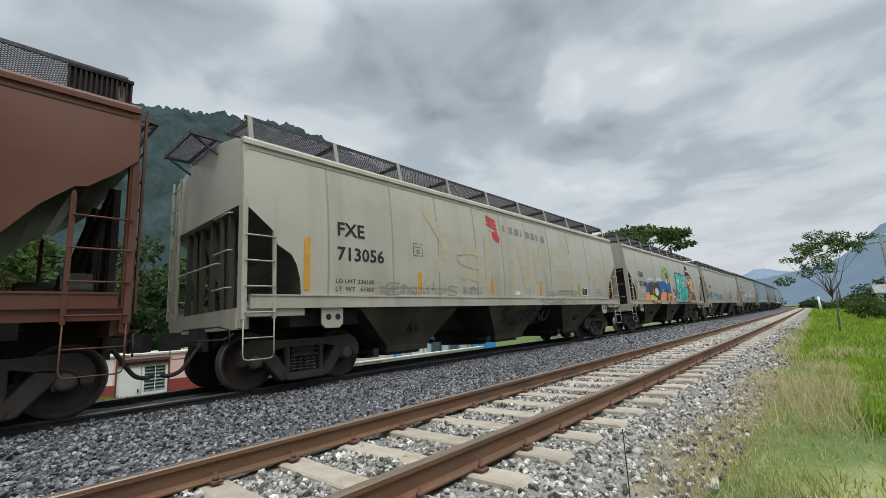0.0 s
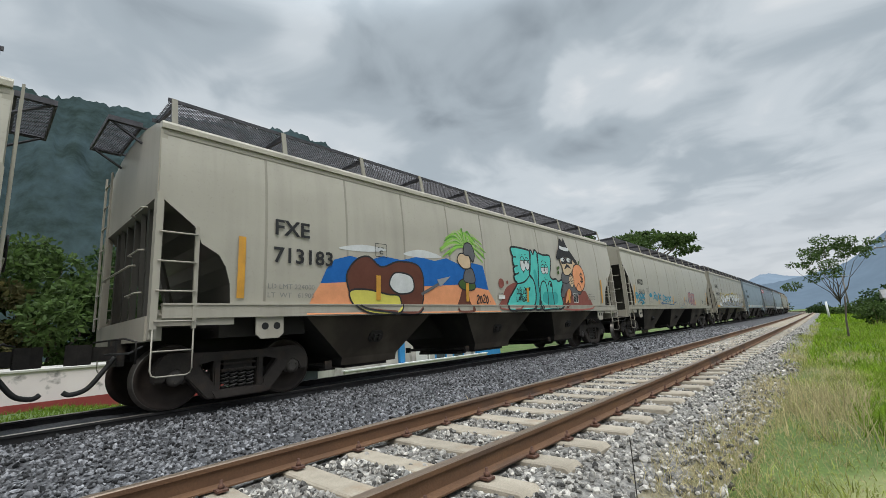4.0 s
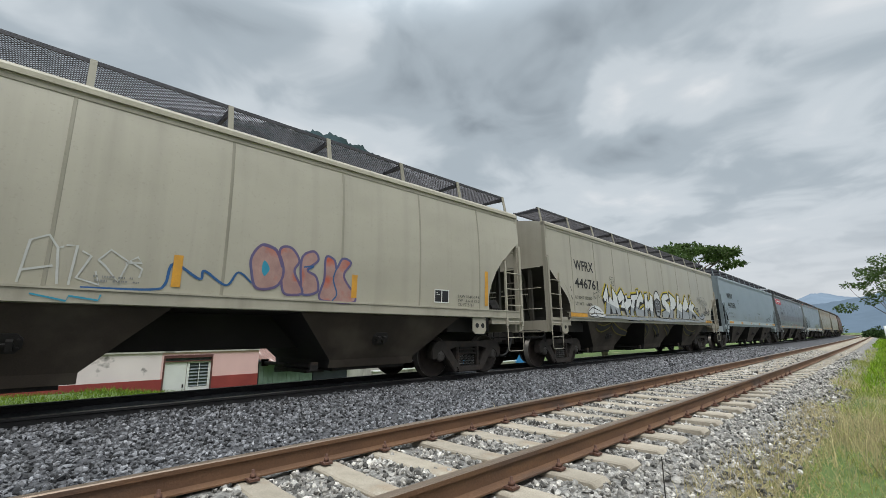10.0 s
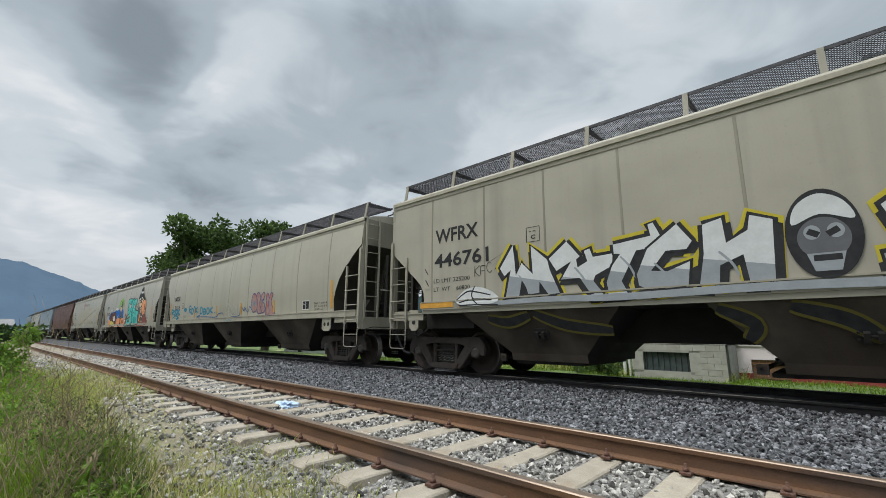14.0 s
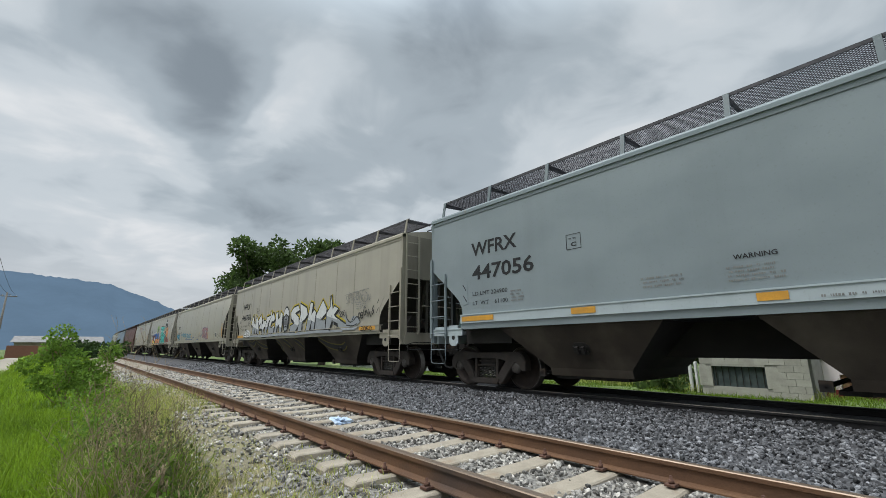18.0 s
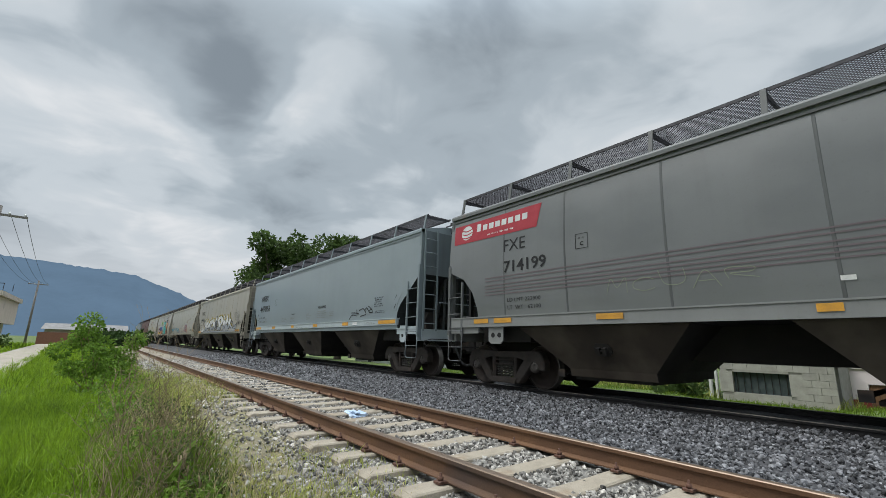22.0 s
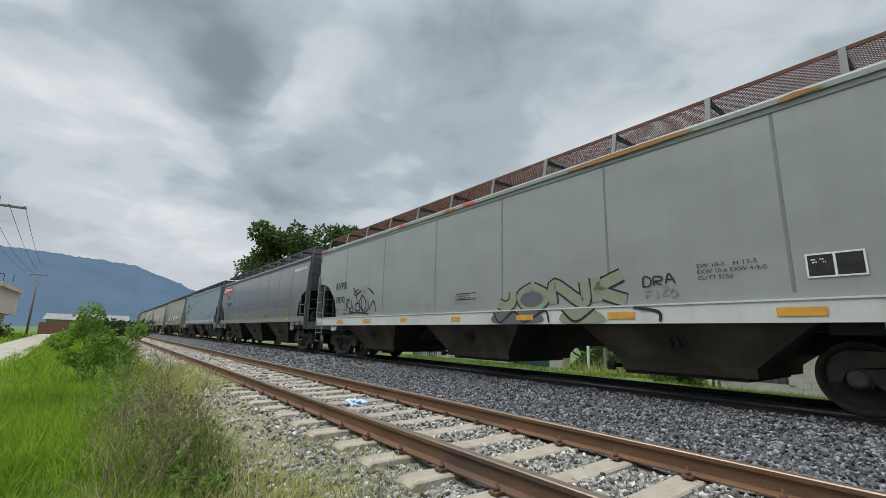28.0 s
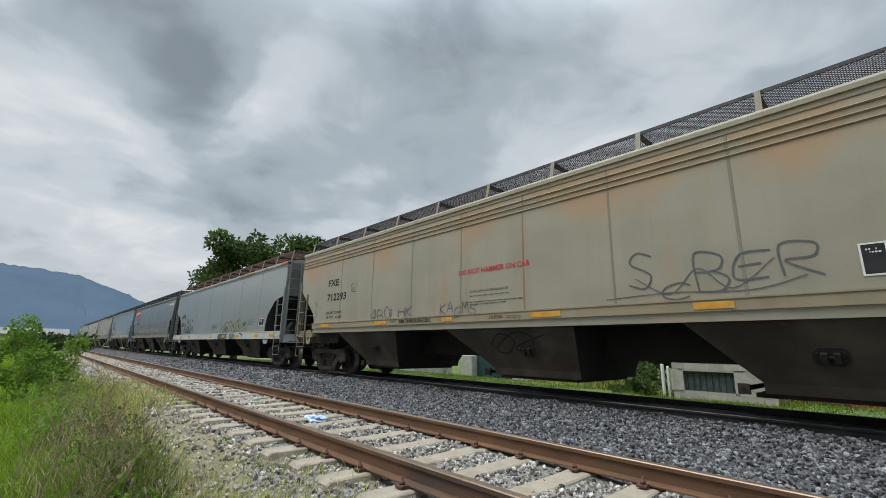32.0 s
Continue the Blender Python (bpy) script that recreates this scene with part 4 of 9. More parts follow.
    for q0, q1, r0, r1 in ((-0.71, 0.71, -0.22, -0.19), (-0.71, 0.71, 0.19, 0.22), (-0.72, -0.69, -0.22, 0.22), (0.69, 0.72, -0.22, 0.22)):
        bm = bmesh.new()
        box(bm, q0, q1, r0, r1, -0.05, 0.03)
        part("frame_bar", bm, M["grating"], walkway)
    for y in (-0.50, 0.82):
        bm = bmesh.new()
        tube(bm, [(e, y, 4.08 + rise), (e + s * 0.40, y, 4.33 + rise)], 0.022, 5)
        tube(bm, [(e - s * 0.25, y, 4.34 + rise), (e + s * 0.44, y, 4.34 + rise)], 0.022, 5)
        part("walkway_bracket", bm, M["grating"], car)
    # coupler and hose
    bm = bmesh.new()
    lo, hi = sorted((e - s * 0.2, e + s * 0.34))
    box(bm, lo, hi, -0.11, 0.11, 0.76, 0.96)
    k = [(e + s * 0.34, -0.16), (e + s * 0.50, -0.19), (e + s * 0.63, -0.10), (e + s * 0.61, 0.02), (e + s * 0.52, 0.16), (e + s * 0.34, 0.15)]
    prism(bm, k, 2, 0.72, 1.0)
    lo, hi = sorted((e - s * 0.02, e + s * 0.08))
    box(bm, lo, hi, -0.32, 0.32, 0.66, 1.06)
    part("coupler", bm, M["steel_dark"], car, "dark cast steel knuckle coupler")
    bm = bmesh.new()
    pts = [(e + s * 0.1, -0.33, 0.80), (e + s * 0.22, -0.34, 0.62), (e + s * 0.38, -0.32, 0.40), (e + s * 0.55, -0.28, 0.34), (e + s * 0.63, -0.26, 0.38)]
    tube(bm, curve_through(pts, 5), 0.032, 8)
    tube(bm, [(e + s * 0.02, -1.42, 0.92), (e + s * 0.16, -1.40, 0.84), (e + s * 0.2, -0.2, 0.84)], 0.014, 5)
    part("air_hose", bm, M["rubber"], car)
    bm = bmesh.new()
    tube(bm, [(e + s * 0.10, -1.46, 0.70), (e + s * 0.10, -1.44, 0.98), (e + s * 0.20, -1.30, 1.03), (e + s * 0.26, -0.42, 1.03), (e + s * 0.34, -0.22, 1.02)], 0.014, 6)
    part("uncoupling_lever", bm, dark, car)
    bm = bmesh.new()
    tube(bm, [(e - s * 0.9, -1.05, 1.10), (e - s * 2.6, -1.05, 1.02), (e - s * 4.4, -0.6, 0.86)], 0.022, 6)
    part("brake_pipe", bm, dark, car)
    if brake:
        bm = bmesh.new()
        rim = [(e + s * 0.16, 0.45 + 0.26 * math.cos(t), 2.35 + 0.26 * math.sin(t)) for t in np.linspace(0, 2 * math.pi, 25)]
        tube(bm, rim, 0.016, 6, caps=False)
        for t in (0.5, 2.6, 4.7):
            tube(bm, [(e + s * 0.12, 0.45, 2.35), (e + s * 0.16, 0.45 + 0.26 * math.cos(t), 2.35 + 0.26 * math.sin(t))], 0.012, 5)
        part("hand_brake_wheel", bm, dark, car)
        bm = bmesh.new()
        lo, hi = sorted((e - s * 0.02, e + s * 0.12))
        prism(bm, [(0.30, 2.16), (0.60, 2.16), (0.64, 2.30), (0.60, 2.54), (0.30, 2.54), (0.26, 2.30)], 0, lo, hi)
        tube(bm, [(e + s * 0.05, 0.45, 2.16), (e + s * 0.05, 0.40, 1.0)], 0.02, 6)
        part("brake_gear_box", bm, dark, car)
        bm = bmesh.new()
        lo, hi = sorted((e - s * 0.30, e - s * 0.62))
        prism(bm, [(-1.12, 1.30), (-0.72, 1.30), (-0.66, 1.48), (-0.72, 1.74), (-1.02, 1.80), (-1.16, 1.58)], 0, lo, hi)
        part("brake_valve", bm, dark, car)
        bm = bmesh.new()
        lo, hi = sorted((e - s * 0.45, e - s * 1.0))
        lathe(bm, [(0.16, lo), (0.2, lo + 0.06), (0.2, hi - 0.06), (0.12, hi)], 0, 14, 0, (0, -0.35, 1.55))
        part("brake_cylinder", bm, dark, car)
        bm = bmesh.new()
        lathe(bm, [(0.10, lo), (0.13, lo + 0.05), (0.13, hi - 0.05), (0.10, hi)], 0, 12, 0, (0, 0.35, 1.48))
        part("air_reservoir", bm, dark, car)


def hopper_car(L, mats, style="curved", bays=3, ribs=(), name="hopper_car", sill=(1.50, 1.30), rise=0.0, board=4.55, trucks=(TRUCK_IN, TRUCK_IN), plan=None):
    """A covered hopper car, its base at rail top, the side of the camera towards -y."""
    car = new(name, None)
    build_shell(car, L, style, mats, rise)
    # eave rail, side sill
    for y in (-1, 1):
        bm = bmesh.new()
        edge = side_y(4.0, style) + (0.045 if style in ROUND_SIDED else 0.03)
        a, b = sorted((y * 1.45, y * edge))
        r = rise
        prism(bm, [(a, 3.95 + r), (b, 3.95 + r), (b, 4.02 + r), (b - 0.02 * y, 4.06 + r), (a, 4.08 + r)] if y > 0 else [(b, 3.95 + r), (b, 4.08 + r), (a + 0.02, 4.06 + r), (a, 4.02 + r), (a, 3.95 + r)], 0, -L / 2, L / 2)
        part("eave_rail", bm, mats["eave"], car)
        bm = bmesh.new()
        c, d = sorted((y * 1.45, y * (side_y(3.88, style) + 0.012)))
        box(bm, -L / 2 + 0.02, L / 2 - 0.02, c, d, 3.86 + r, 3.90 + r)
        part("eave_bead", bm, mats["seam"], car)
        bm = bmesh.new()
        a, b = sorted((y * 1.50, y * 1.645))
        c, d = sorted((y * 1.55, y * 1.63))
        inset = {"straight": 1.10, "steep": 0.02}.get(style, 0.12)
        box(bm, -L / 2 + inset, L / 2 - inset, a, b, sill[0] - 0.025, sill[0])
        box(bm, -L / 2 + inset, L / 2 - inset, c, d, sill[1], sill[0] - 0.025)
        part("side_sill", bm, mats["trim"], car)
    # seams of the side sheets
    for x in ribs:
        for y in (-1, 1):
            bm = bmesh.new()
            zs = BREAKS[1:-1] + [3.86 + rise]
            for za, zb in zip(zs, zs[1:]):
                ya, yb = side_y(za, style), side_y(zb, style)
                v = [bm.verts.new(p) for p in ((x - 0.022, y * ya, za), (x + 0.022, y * ya, za), (x + 0.022, y * yb, zb), (x - 0.022, y * yb, zb), (x - 0.015, y * (ya + 0.005), za), (x + 0.015, y * (ya + 0.005), za), (x + 0.015, y * (yb + 0.005), zb), (x - 0.015, y * (yb + 0.005), zb))]
                for q in ((4, 5, 6, 7), (0, 4, 7, 3), (1, 2, 6, 5)):
                    bm.faces.new([v[i] for i in q])
            part("side_seam", bm, mats["seam"], car)
    # underside
    bm = bmesh.new()
    box(bm, -L / 2 + 0.1, L / 2 - 0.1, -0.30, 0.30, 0.71, 1.31)
    for s in (-1, 1):
        lo, hi = sorted((s * (L / 2 - 0.95), s * (L / 2 - 2.35)))
        box(bm, lo, hi, -1.3, 1.3, 0.98, 1.3)
    part("centre_sill", bm, M["hopper_under"], car)
    span = L - 3.3
    w = span / bays
    for k in range(bays):
        a, b = -span / 2 + w * k + (0.55 if k else 0.50), -span / 2 + w * (k + 1) - (0.55 if k < bays - 1 else 0.50)
        c, e = a + (0.80 if k else 1.55 - 0.50), b - (0.80 if k < bays - 1 else 1.55 - 0.50)
        if plan:
            a, b, c, e = (u - L / 2 for u in plan[k])
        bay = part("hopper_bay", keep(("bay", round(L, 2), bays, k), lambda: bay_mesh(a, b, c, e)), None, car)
        part("outlet_gate", keep(("gate", round(e - c, 2)), lambda: gate_mesh(e - c)), None, bay, m=Matrix.Translation(((c + e) / 2, 0, 0)))
        for q in (-1, 1):
            part("vibrator_bracket", keep("port", port_mesh), None, bay, m=Matrix.Translation(((c + e) / 2, q * 1.345, 0.86)) @ Matrix.Rotation(math.pi if q > 0 else 0.0, 4, "Z") @ Matrix.Rotation(math.radians(26), 4, "X"))
    # roof: hatch trough and running boards on their brackets
    bm = bmesh.new()
    prism(bm, [(-0.36, 4.26 + rise), (0.36, 4.26 + rise), (0.30, 4.42 + rise), (-0.30, 4.42 + rise)], 0, -L / 2 + 0.9, L / 2 - 0.9)
    part("roof_hatches", bm, mats["trim"], car)
    for y in (-1, 1):
        g = keep(("board", round(L, 1), y), lambda: grating_mesh(L - 0.3, 0.45 if y > 0 else -1.28, 1.28 if y > 0 else -0.45, 0.0))
        part("running_board", g, None, car, "open steel grating walkway along the roof", Matrix.Translation((0, 0, board + rise)))
        bm = bmesh.new()
        for q in (0.45, 1.28):
            box(bm, -L / 2 + 0.12, L / 2 - 0.12, y * q - 0.012, y * q + 0.012, board - 0.03 + rise, board + 0.025 + rise)
        part("board_edges", bm, M["grating"], car)
        n = int(round((L - 0.4) / 1.65))
        for k in range(n + 1):
            x = -L / 2 + 0.2 + (L - 0.4) * k / n
            bm = bmesh.new()
            pts = [(y * 1.40, 4.10 + rise), (y * 1.31, board + 0.02 + rise), (y * 1.29, board + 0.02 + rise), (y * 1.37, 4.10 + rise)]
            prism(bm, pts if y > 0 else pts[::-1], 0, x - 0.04, x + 0.04)
            br = part("board_bracket", bm, mats["seam"], car)
            bm = bmesh.new()
            pts = [(y * 1.29, board - 0.01 + rise), (y * 0.45, board - 0.01 + rise), (y * 0.45, board - 0.05 + rise), (y * 1.31, board - 0.11 + rise)]
            prism(bm, pts if y > 0 else pts[::-1], 0, x - 0.012, x + 0.03)
            part("bracket_arm", bm, M["grating"], br)
    # trucks
    car["wheels"] = 0
    for s in (-1, 1):
        tr = part("truck", keep("bolster", bolster_mesh), None, car, m=Matrix.Translation((s * (L / 2 - trucks[s > 0]), 0, 0)))
        for y in (-1, 1):
            part("side_frame", keep("frame", sideframe_mesh), None, tr, m=Matrix.Translation((0, y * 1.0, 0)))
            part("spring_nest", keep("springs", springs_mesh), None, tr, m=Matrix.Translation((0, y * 1.0, 0)))
        for x in (-0.889, 0.889):
            part("wheelset", keep("wheels", wheelset_mesh), None, tr, m=Matrix.Translation((x, 0, 0.457)))
    for s in (-1, 1):
        car_end(car, s, L, mats, style, s > 0, rise)
    return car

# ---- lettering and graffiti on the side that faces the camera ----
SPRAY = {
    "teal": (0.10, 0.52, 0.47), "teal_deep": (0.05, 0.36, 0.34), "blue": (0.02, 0.13, 0.42), "sky": (0.045, 0.255, 0.37), "navy": (0.04, 0.11, 0.26), "orange": (0.72, 0.27, 0.10), "peach": (0.75, 0.32, 0.16),
    "wine": (0.25, 0.085, 0.07), "rose": (0.42, 0.17, 0.16), "white": (0.60, 0.61, 0.61), "silver": (0.30, 0.32, 0.34), "yellow": (0.50, 0.41, 0.045), "lemon": (0.62, 0.56, 0.12), "leaf": (0.24, 0.46, 0.09), "frond": (0.12, 0.30, 0.05),
    "green": (0.07, 0.12, 0.04), "brown": (0.13, 0.05, 0.035), "skin": (0.60, 0.45, 0.30), "slate": (0.13, 0.13, 0.14), "ghost": (0.445, 0.405, 0.30), "lime": (0.38, 0.43, 0.25), "lilac": (0.20, 0.17, 0.26), "stripe": (0.17, 0.14, 0.15), "chalk": (0.50, 0.50, 0.475), "moss": (0.25, 0.275, 0.20), "halo": (0.13, 0.112, 0.03), "rust_run": (0.34, 0.18, 0.08), "coral": (0.66, 0.11, 0.09), "panel_red": (0.37, 0.055, 0.07),
}
for key, colour in SPRAY.items():
    M["spray_" + key] = material("spray_" + key, colour, tuple(c * 0.85 for c in colour), 5, 0.6, fine=0.18, bump_scale=30)
M["spray_rose"] = material("spray_rose", (0.40, 0.26, 0.225), (0.29, 0.175, 0.165), 5, 0.6, fine=0.2, third=(0.40, 0.10, 0.06), third_scale=2.6, third_at=(0.52, 0.68))
M["spray_lilac"] = material("spray_lilac", (0.14, 0.085, 0.15), (0.10, 0.11, 0.22), 3, 0.6, fine=0.2)
for key in ("black", "grey", "white", "red"):
    M["spray_ink_" + key] = M["ink_" + key]

for key in M:
    if key.startswith(("spray_", "ink_")):
        M[key].node_tree.nodes["Principled BSDF"].inputs["Specular IOR Level"].default_value = 0.12

STROKES = {  # plain letters as pen strokes in a unit box
    "A": [[(0, 0), (0.5, 1), (1, 0)], [(0.2, 0.4), (0.8, 0.4)]], "B": [[(0, 0), (0, 1), (0.8, 0.9), (0.7, 0.55), (0, 0.5)], [(0.5, 0.52), (0.95, 0.3), (0.7, 0), (0, 0)]],
    "C": [[(0.95, 0.8), (0.6, 1), (0.1, 0.75), (0.05, 0.25), (0.5, 0), (0.95, 0.15)]], "D": [[(0, 0), (0.05, 1), (0.7, 0.9), (0.95, 0.5), (0.7, 0.08), (0, 0)]],
    "E": [[(0.9, 1), (0.05, 0.95), (0, 0.05), (0.95, 0)], [(0.05, 0.5), (0.7, 0.55)]], "F": [[(0, 0), (0.05, 1), (0.95, 1.05)], [(0.0, 0.5), (0.8, 0.5)]],
    "G": [[(0.9, 0.85), (0.4, 1), (0.05, 0.5), (0.4, 0), (0.95, 0.1), (0.95, 0.45), (0.55, 0.42)]], "H": [[(0.05, 0), (0, 1)], [(0, 0.5), (0.5, 0.62), (0.95, 0.5)], [(0.95, 1), (1, 0)]],
    "I": [[(0.5, 0), (0.45, 1)]], "J": [[(0.9, 1), (0.85, 0.3), (0.45, 0), (0.05, 0.25)]], "K": [[(0.05, 0), (0, 1)], [(0.95, 1), (0.1, 0.5), (1.05, 0)]], "L": [[(0, 1), (0.05, 0.05), (0.9, 0)]],
    "M": [[(0, 0), (0.15, 1), (0.5, 0.4), (0.85, 1), (1, 0)]], "N": [[(0, 0), (0.05, 1), (0.9, 0), (0.95, 1)]], "O": [[(0.5, 1), (0.05, 0.6), (0.2, 0.05), (0.7, 0), (0.98, 0.5), (0.5, 1)]],
    "P": [[(0.05, -0.1), (0, 1), (0.85, 0.95), (0.85, 0.5), (0.05, 0.42)]], "R": [[(0.05, 0), (0, 1), (0.85, 0.95), (0.8, 0.55), (0.1, 0.48), (1, -0.05)]], "S": [[(0.95, 0.85), (0.4, 1), (0.1, 0.72), (0.85, 0.35), (0.6, 0), (0, 0.12)]],
    "T": [[(-0.05, 1), (1.05, 1.05)], [(0.5, 1), (0.5, 0)]], "U": [[(0, 1), (0.1, 0.15), (0.6, 0), (0.95, 0.3), (1, 1)]], "W": [[(0, 1), (0.2, 0), (0.5, 0.7), (0.75, 0), (1.05, 1.05)]], "Y": [[(0, 1), (0.5, 0.5), (1.05, 1.1)], [(0.5, 0.5), (0.45, -0.05)]],
    "Z": [[(0, 1), (0.95, 0.95), (0.05, 0.05), (1, 0)]], "2": [[(0.05, 0.8), (0.5, 1), (0.9, 0.7), (0.05, 0.02), (1, 0)]], "0": [[(0.5, 1), (0.08, 0.55), (0.4, 0), (0.9, 0.35), (0.5, 1)]], "4": [[(0.7, 0), (0.65, 1), (0, 0.35), (0.95, 0.35)]], ".": [[(0.4, 0.08), (0.55, 0.02)]], "6": [[(0.8, 1), (0.2, 0.5), (0.3, 0), (0.85, 0.2), (0.6, 0.5), (0.2, 0.35)]],
}


def curve_through(pts, n=6, closed=False):
    """A smooth line through points."""
    P = [Vector(p) for p in pts]
    m = len(P)
    if m < 3:
        return P
    out = []
    for i in range(m if closed else m - 1):
        a, b, c, d = (P[(i - 1) % m], P[i], P[(i + 1) % m], P[(i + 2) % m]) if closed else (P[max(i - 1, 0)], P[i], P[i + 1], P[min(i + 2, m - 1)])
        for k in range(n):
            t = k / n
            out.append(0.5 * (2 * b + (c - a) * t + (2 * a - 5 * b + 4 * c - d) * t * t + (3 * b - a - 3 * c + d) * t ** 3))
    return out if closed else out + [P[-1]]


class Side:
    """Paints flat shapes on one car's side: u from its front end, z over the rail."""

    def __init__(self, car, L, sill, rise=0.0, style="straight", nose=0.0):
        self.nose = nose
        self.car, self.L, self.sill, self.rise, self.style, self.layer = car, L, sill, rise, style, 0

    def put(self, bm, colour, name):
        self.layer += 1
        lift = 0.0058 + 0.00014 * self.layer
        for z in [self.sill[0] + 0.004, self.sill[1]] + BREAKS[1:-1]:
            bmesh.ops.bisect_plane(bm, geom=bm.verts[:] + bm.edges[:] + bm.faces[:], plane_co=(0, 0, z), plane_no=(0, 0, 1))
        for v in bm.verts:
            z = v.co.z
            y = 1.632 if z < self.sill[0] + 0.003 else side_y(z, self.style)
            if z < self.sill[1] - 0.002:
                y = float(np.interp(z, [0.50, 1.26], [1.16, 1.53])) + 0.004
            if z > 3.855 + self.rise:
                y = side_y(4.0, self.style) + (0.05 if self.style in ROUND_SIDED else 0.035)
            v.co = Vector((v.co.x - self.nose - self.L / 2, -y - lift, z))
        for f in bm.faces:
            f.normal_update()
            if f.normal.y > 0:
                f.normal_flip()
        me = mesh_of(name, bm, M["spray_" + colour] if "spray_" + colour in M else M[colour], False)
        return part(name, me, None, self.car)

    def fill(self, pts, colour, name="graffiti", smooth=True, n=5, below=None):
        bm = bmesh.new()
        P = curve_through(pts, n, True) if smooth else [Vector(p) for p in pts]
        f = bm.faces.new([bm.verts.new((p.x, 0, p.y)) for p in P])
        f.normal_update()
        bmesh.ops.triangulate(bm, faces=[f])
        if below is not None:
            bmesh.ops.bisect_plane(bm, geom=bm.verts[:] + bm.edges[:] + bm.faces[:], plane_co=(sum(p[0] for p in pts) / len(pts), 0, below), plane_no=(0.2, 0, 1), clear_outer=True)
        return self.put(bm, colour, name)

    def rect(self, u0, u1, z0, z1, colour, name="reflector"):
        bm = bmesh.new()
        bm.faces.new([bm.verts.new(p) for p in ((u0, 0, z0), (u1, 0, z0), (u1, 0, z1), (u0, 0, z1))])
        return self.put(bm, colour, name)

    def oval(self, u, z, ru, rz, colour, name="graffiti"):
        return self.fill([(u + ru * math.cos(a), z + rz * math.sin(a)) for a in np.linspace(0, 2 * math.pi, 16, endpoint=False)], colour, name, True, 2)

    def stroke(self, lines, width, colour, name="graffiti", smooth=True, closed=False, taper=0.6):
        bm = bmesh.new()
        for pts in lines:
            P = curve_through(pts, 6, closed) if smooth else [Vector(p) for p in pts]
            if closed:
                P.append(P[0].copy())
            rows, m = [], len(P)
            for i, p in enumerate(P):
                d = P[min(i + 1, m - 1)] - P[max(i - 1, 0)]
                d = d.normalized() if d.length > 1e-6 else Vector((1, 0))
                w = width / 2 * (1 if closed else (taper + (1 - taper) * math.sin(math.pi * min(1, (i + 0.5) / m * 1.0)) ** 0.5))
                q = Vector((-d.y, d.x)) * w
                rows.append((bm.verts.new((p.x + q.x, 0, p.y + q.y)), bm.verts.new((p.x - q.x, 0, p.y - q.y))))
            for a, b in zip(rows, rows[1:]):
                bm.faces.new((a[0], a[1], b[1], b[0]))
        return self.put(bm, colour, name)

    def scrawl(self, word, u0, u1, z0, z1, width, colour, name="graffiti", wild=0.0, seed=1, rise=0.0, fat=None):
        """A sprayed word; fat: outer strokes laid under it first, as (width, colour)."""
        rng = random.Random(seed)
        n = len(word)
        step = (u1 - u0) / n
        lines = []
        for k, ch in enumerate(word):
            if ch not in STROKES:
                continue
            dz, s = rng.uniform(-wild, wild) * (z1 - z0), 1 + rng.uniform(-wild, wild)
            lean = rng.uniform(-wild, wild) * 0.6
            for st in STROKES[ch]:
                lines.append([(u0 + step * (k + 0.10 + 0.82 * (x + lean * (y - 0.5))), z0 + dz + rise * k / n + (z1 - z0) * y * s) for x, y in st])
        for w, c in fat or ():
            self.stroke(lines, w, c, name, taper=0.95)
        return self.stroke(lines, width, colour, name, taper=0.9)

    def words(self, text, u0, u1, z0, z1, colour="ink_black", bold=0.012, name="lettering"):
        """Stencilled words in the built-in font, fitted into a box; large letters are parts one by one."""
        cu = bpy.data.curves.new("lettering", "FONT")
        cu.body, cu.offset, cu.resolution_u = text, (bold * 1.7 if bold >= 0.008 else 0.0), 2
        ob = bpy.data.objects.new("lettering", cu)
        me = bpy.data.meshes.new_from_object(ob)
        bpy.data.objects.remove(ob)
        V = np.array([v.co[:2] for v in me.vertices])
        lo, size = V.min(0), V.max(0) - V.min(0)
        V = (V - lo) / size * np.array([u1 - u0, z1 - z0]) + np.array([u0, z0])
        faces = [tuple(p.vertices) for p in me.polygons]
        bpy.data.meshes.remove(me)
        # which corners hang together
        root = list(range(len(V)))

        def find(i):
            while root[i] != i:
                root[i] = root[root[i]]
                i = root[i]
            return i
        for f in faces:
            for i in f[1:]:
                root[find(i)] = find(f[0])
        groups = {}
        for f in faces:
            groups.setdefault(find(f[0]) if z1 - z0 >= 0.2 else 0, []).append(f)
        layer, made = self.layer, None
        for fs in groups.values():
            bm = bmesh.new()
            at = {}
            for f in fs:
                bm.faces.new([at.setdefault(i, bm.verts.new((V[i][0], 0, V[i][1]))) if i not in at else at[i] for i in f])
            loose = [v for v in bm.verts if not v.link_faces]
            for v in loose:
                bm.verts.remove(v)
            self.layer = layer
            made = self.put(bm, colour, "letter" if z1 - z0 >= 0.2 else name)
            if z1 - z0 < 0.2:
                made["kind"] = "stuff"
        return made

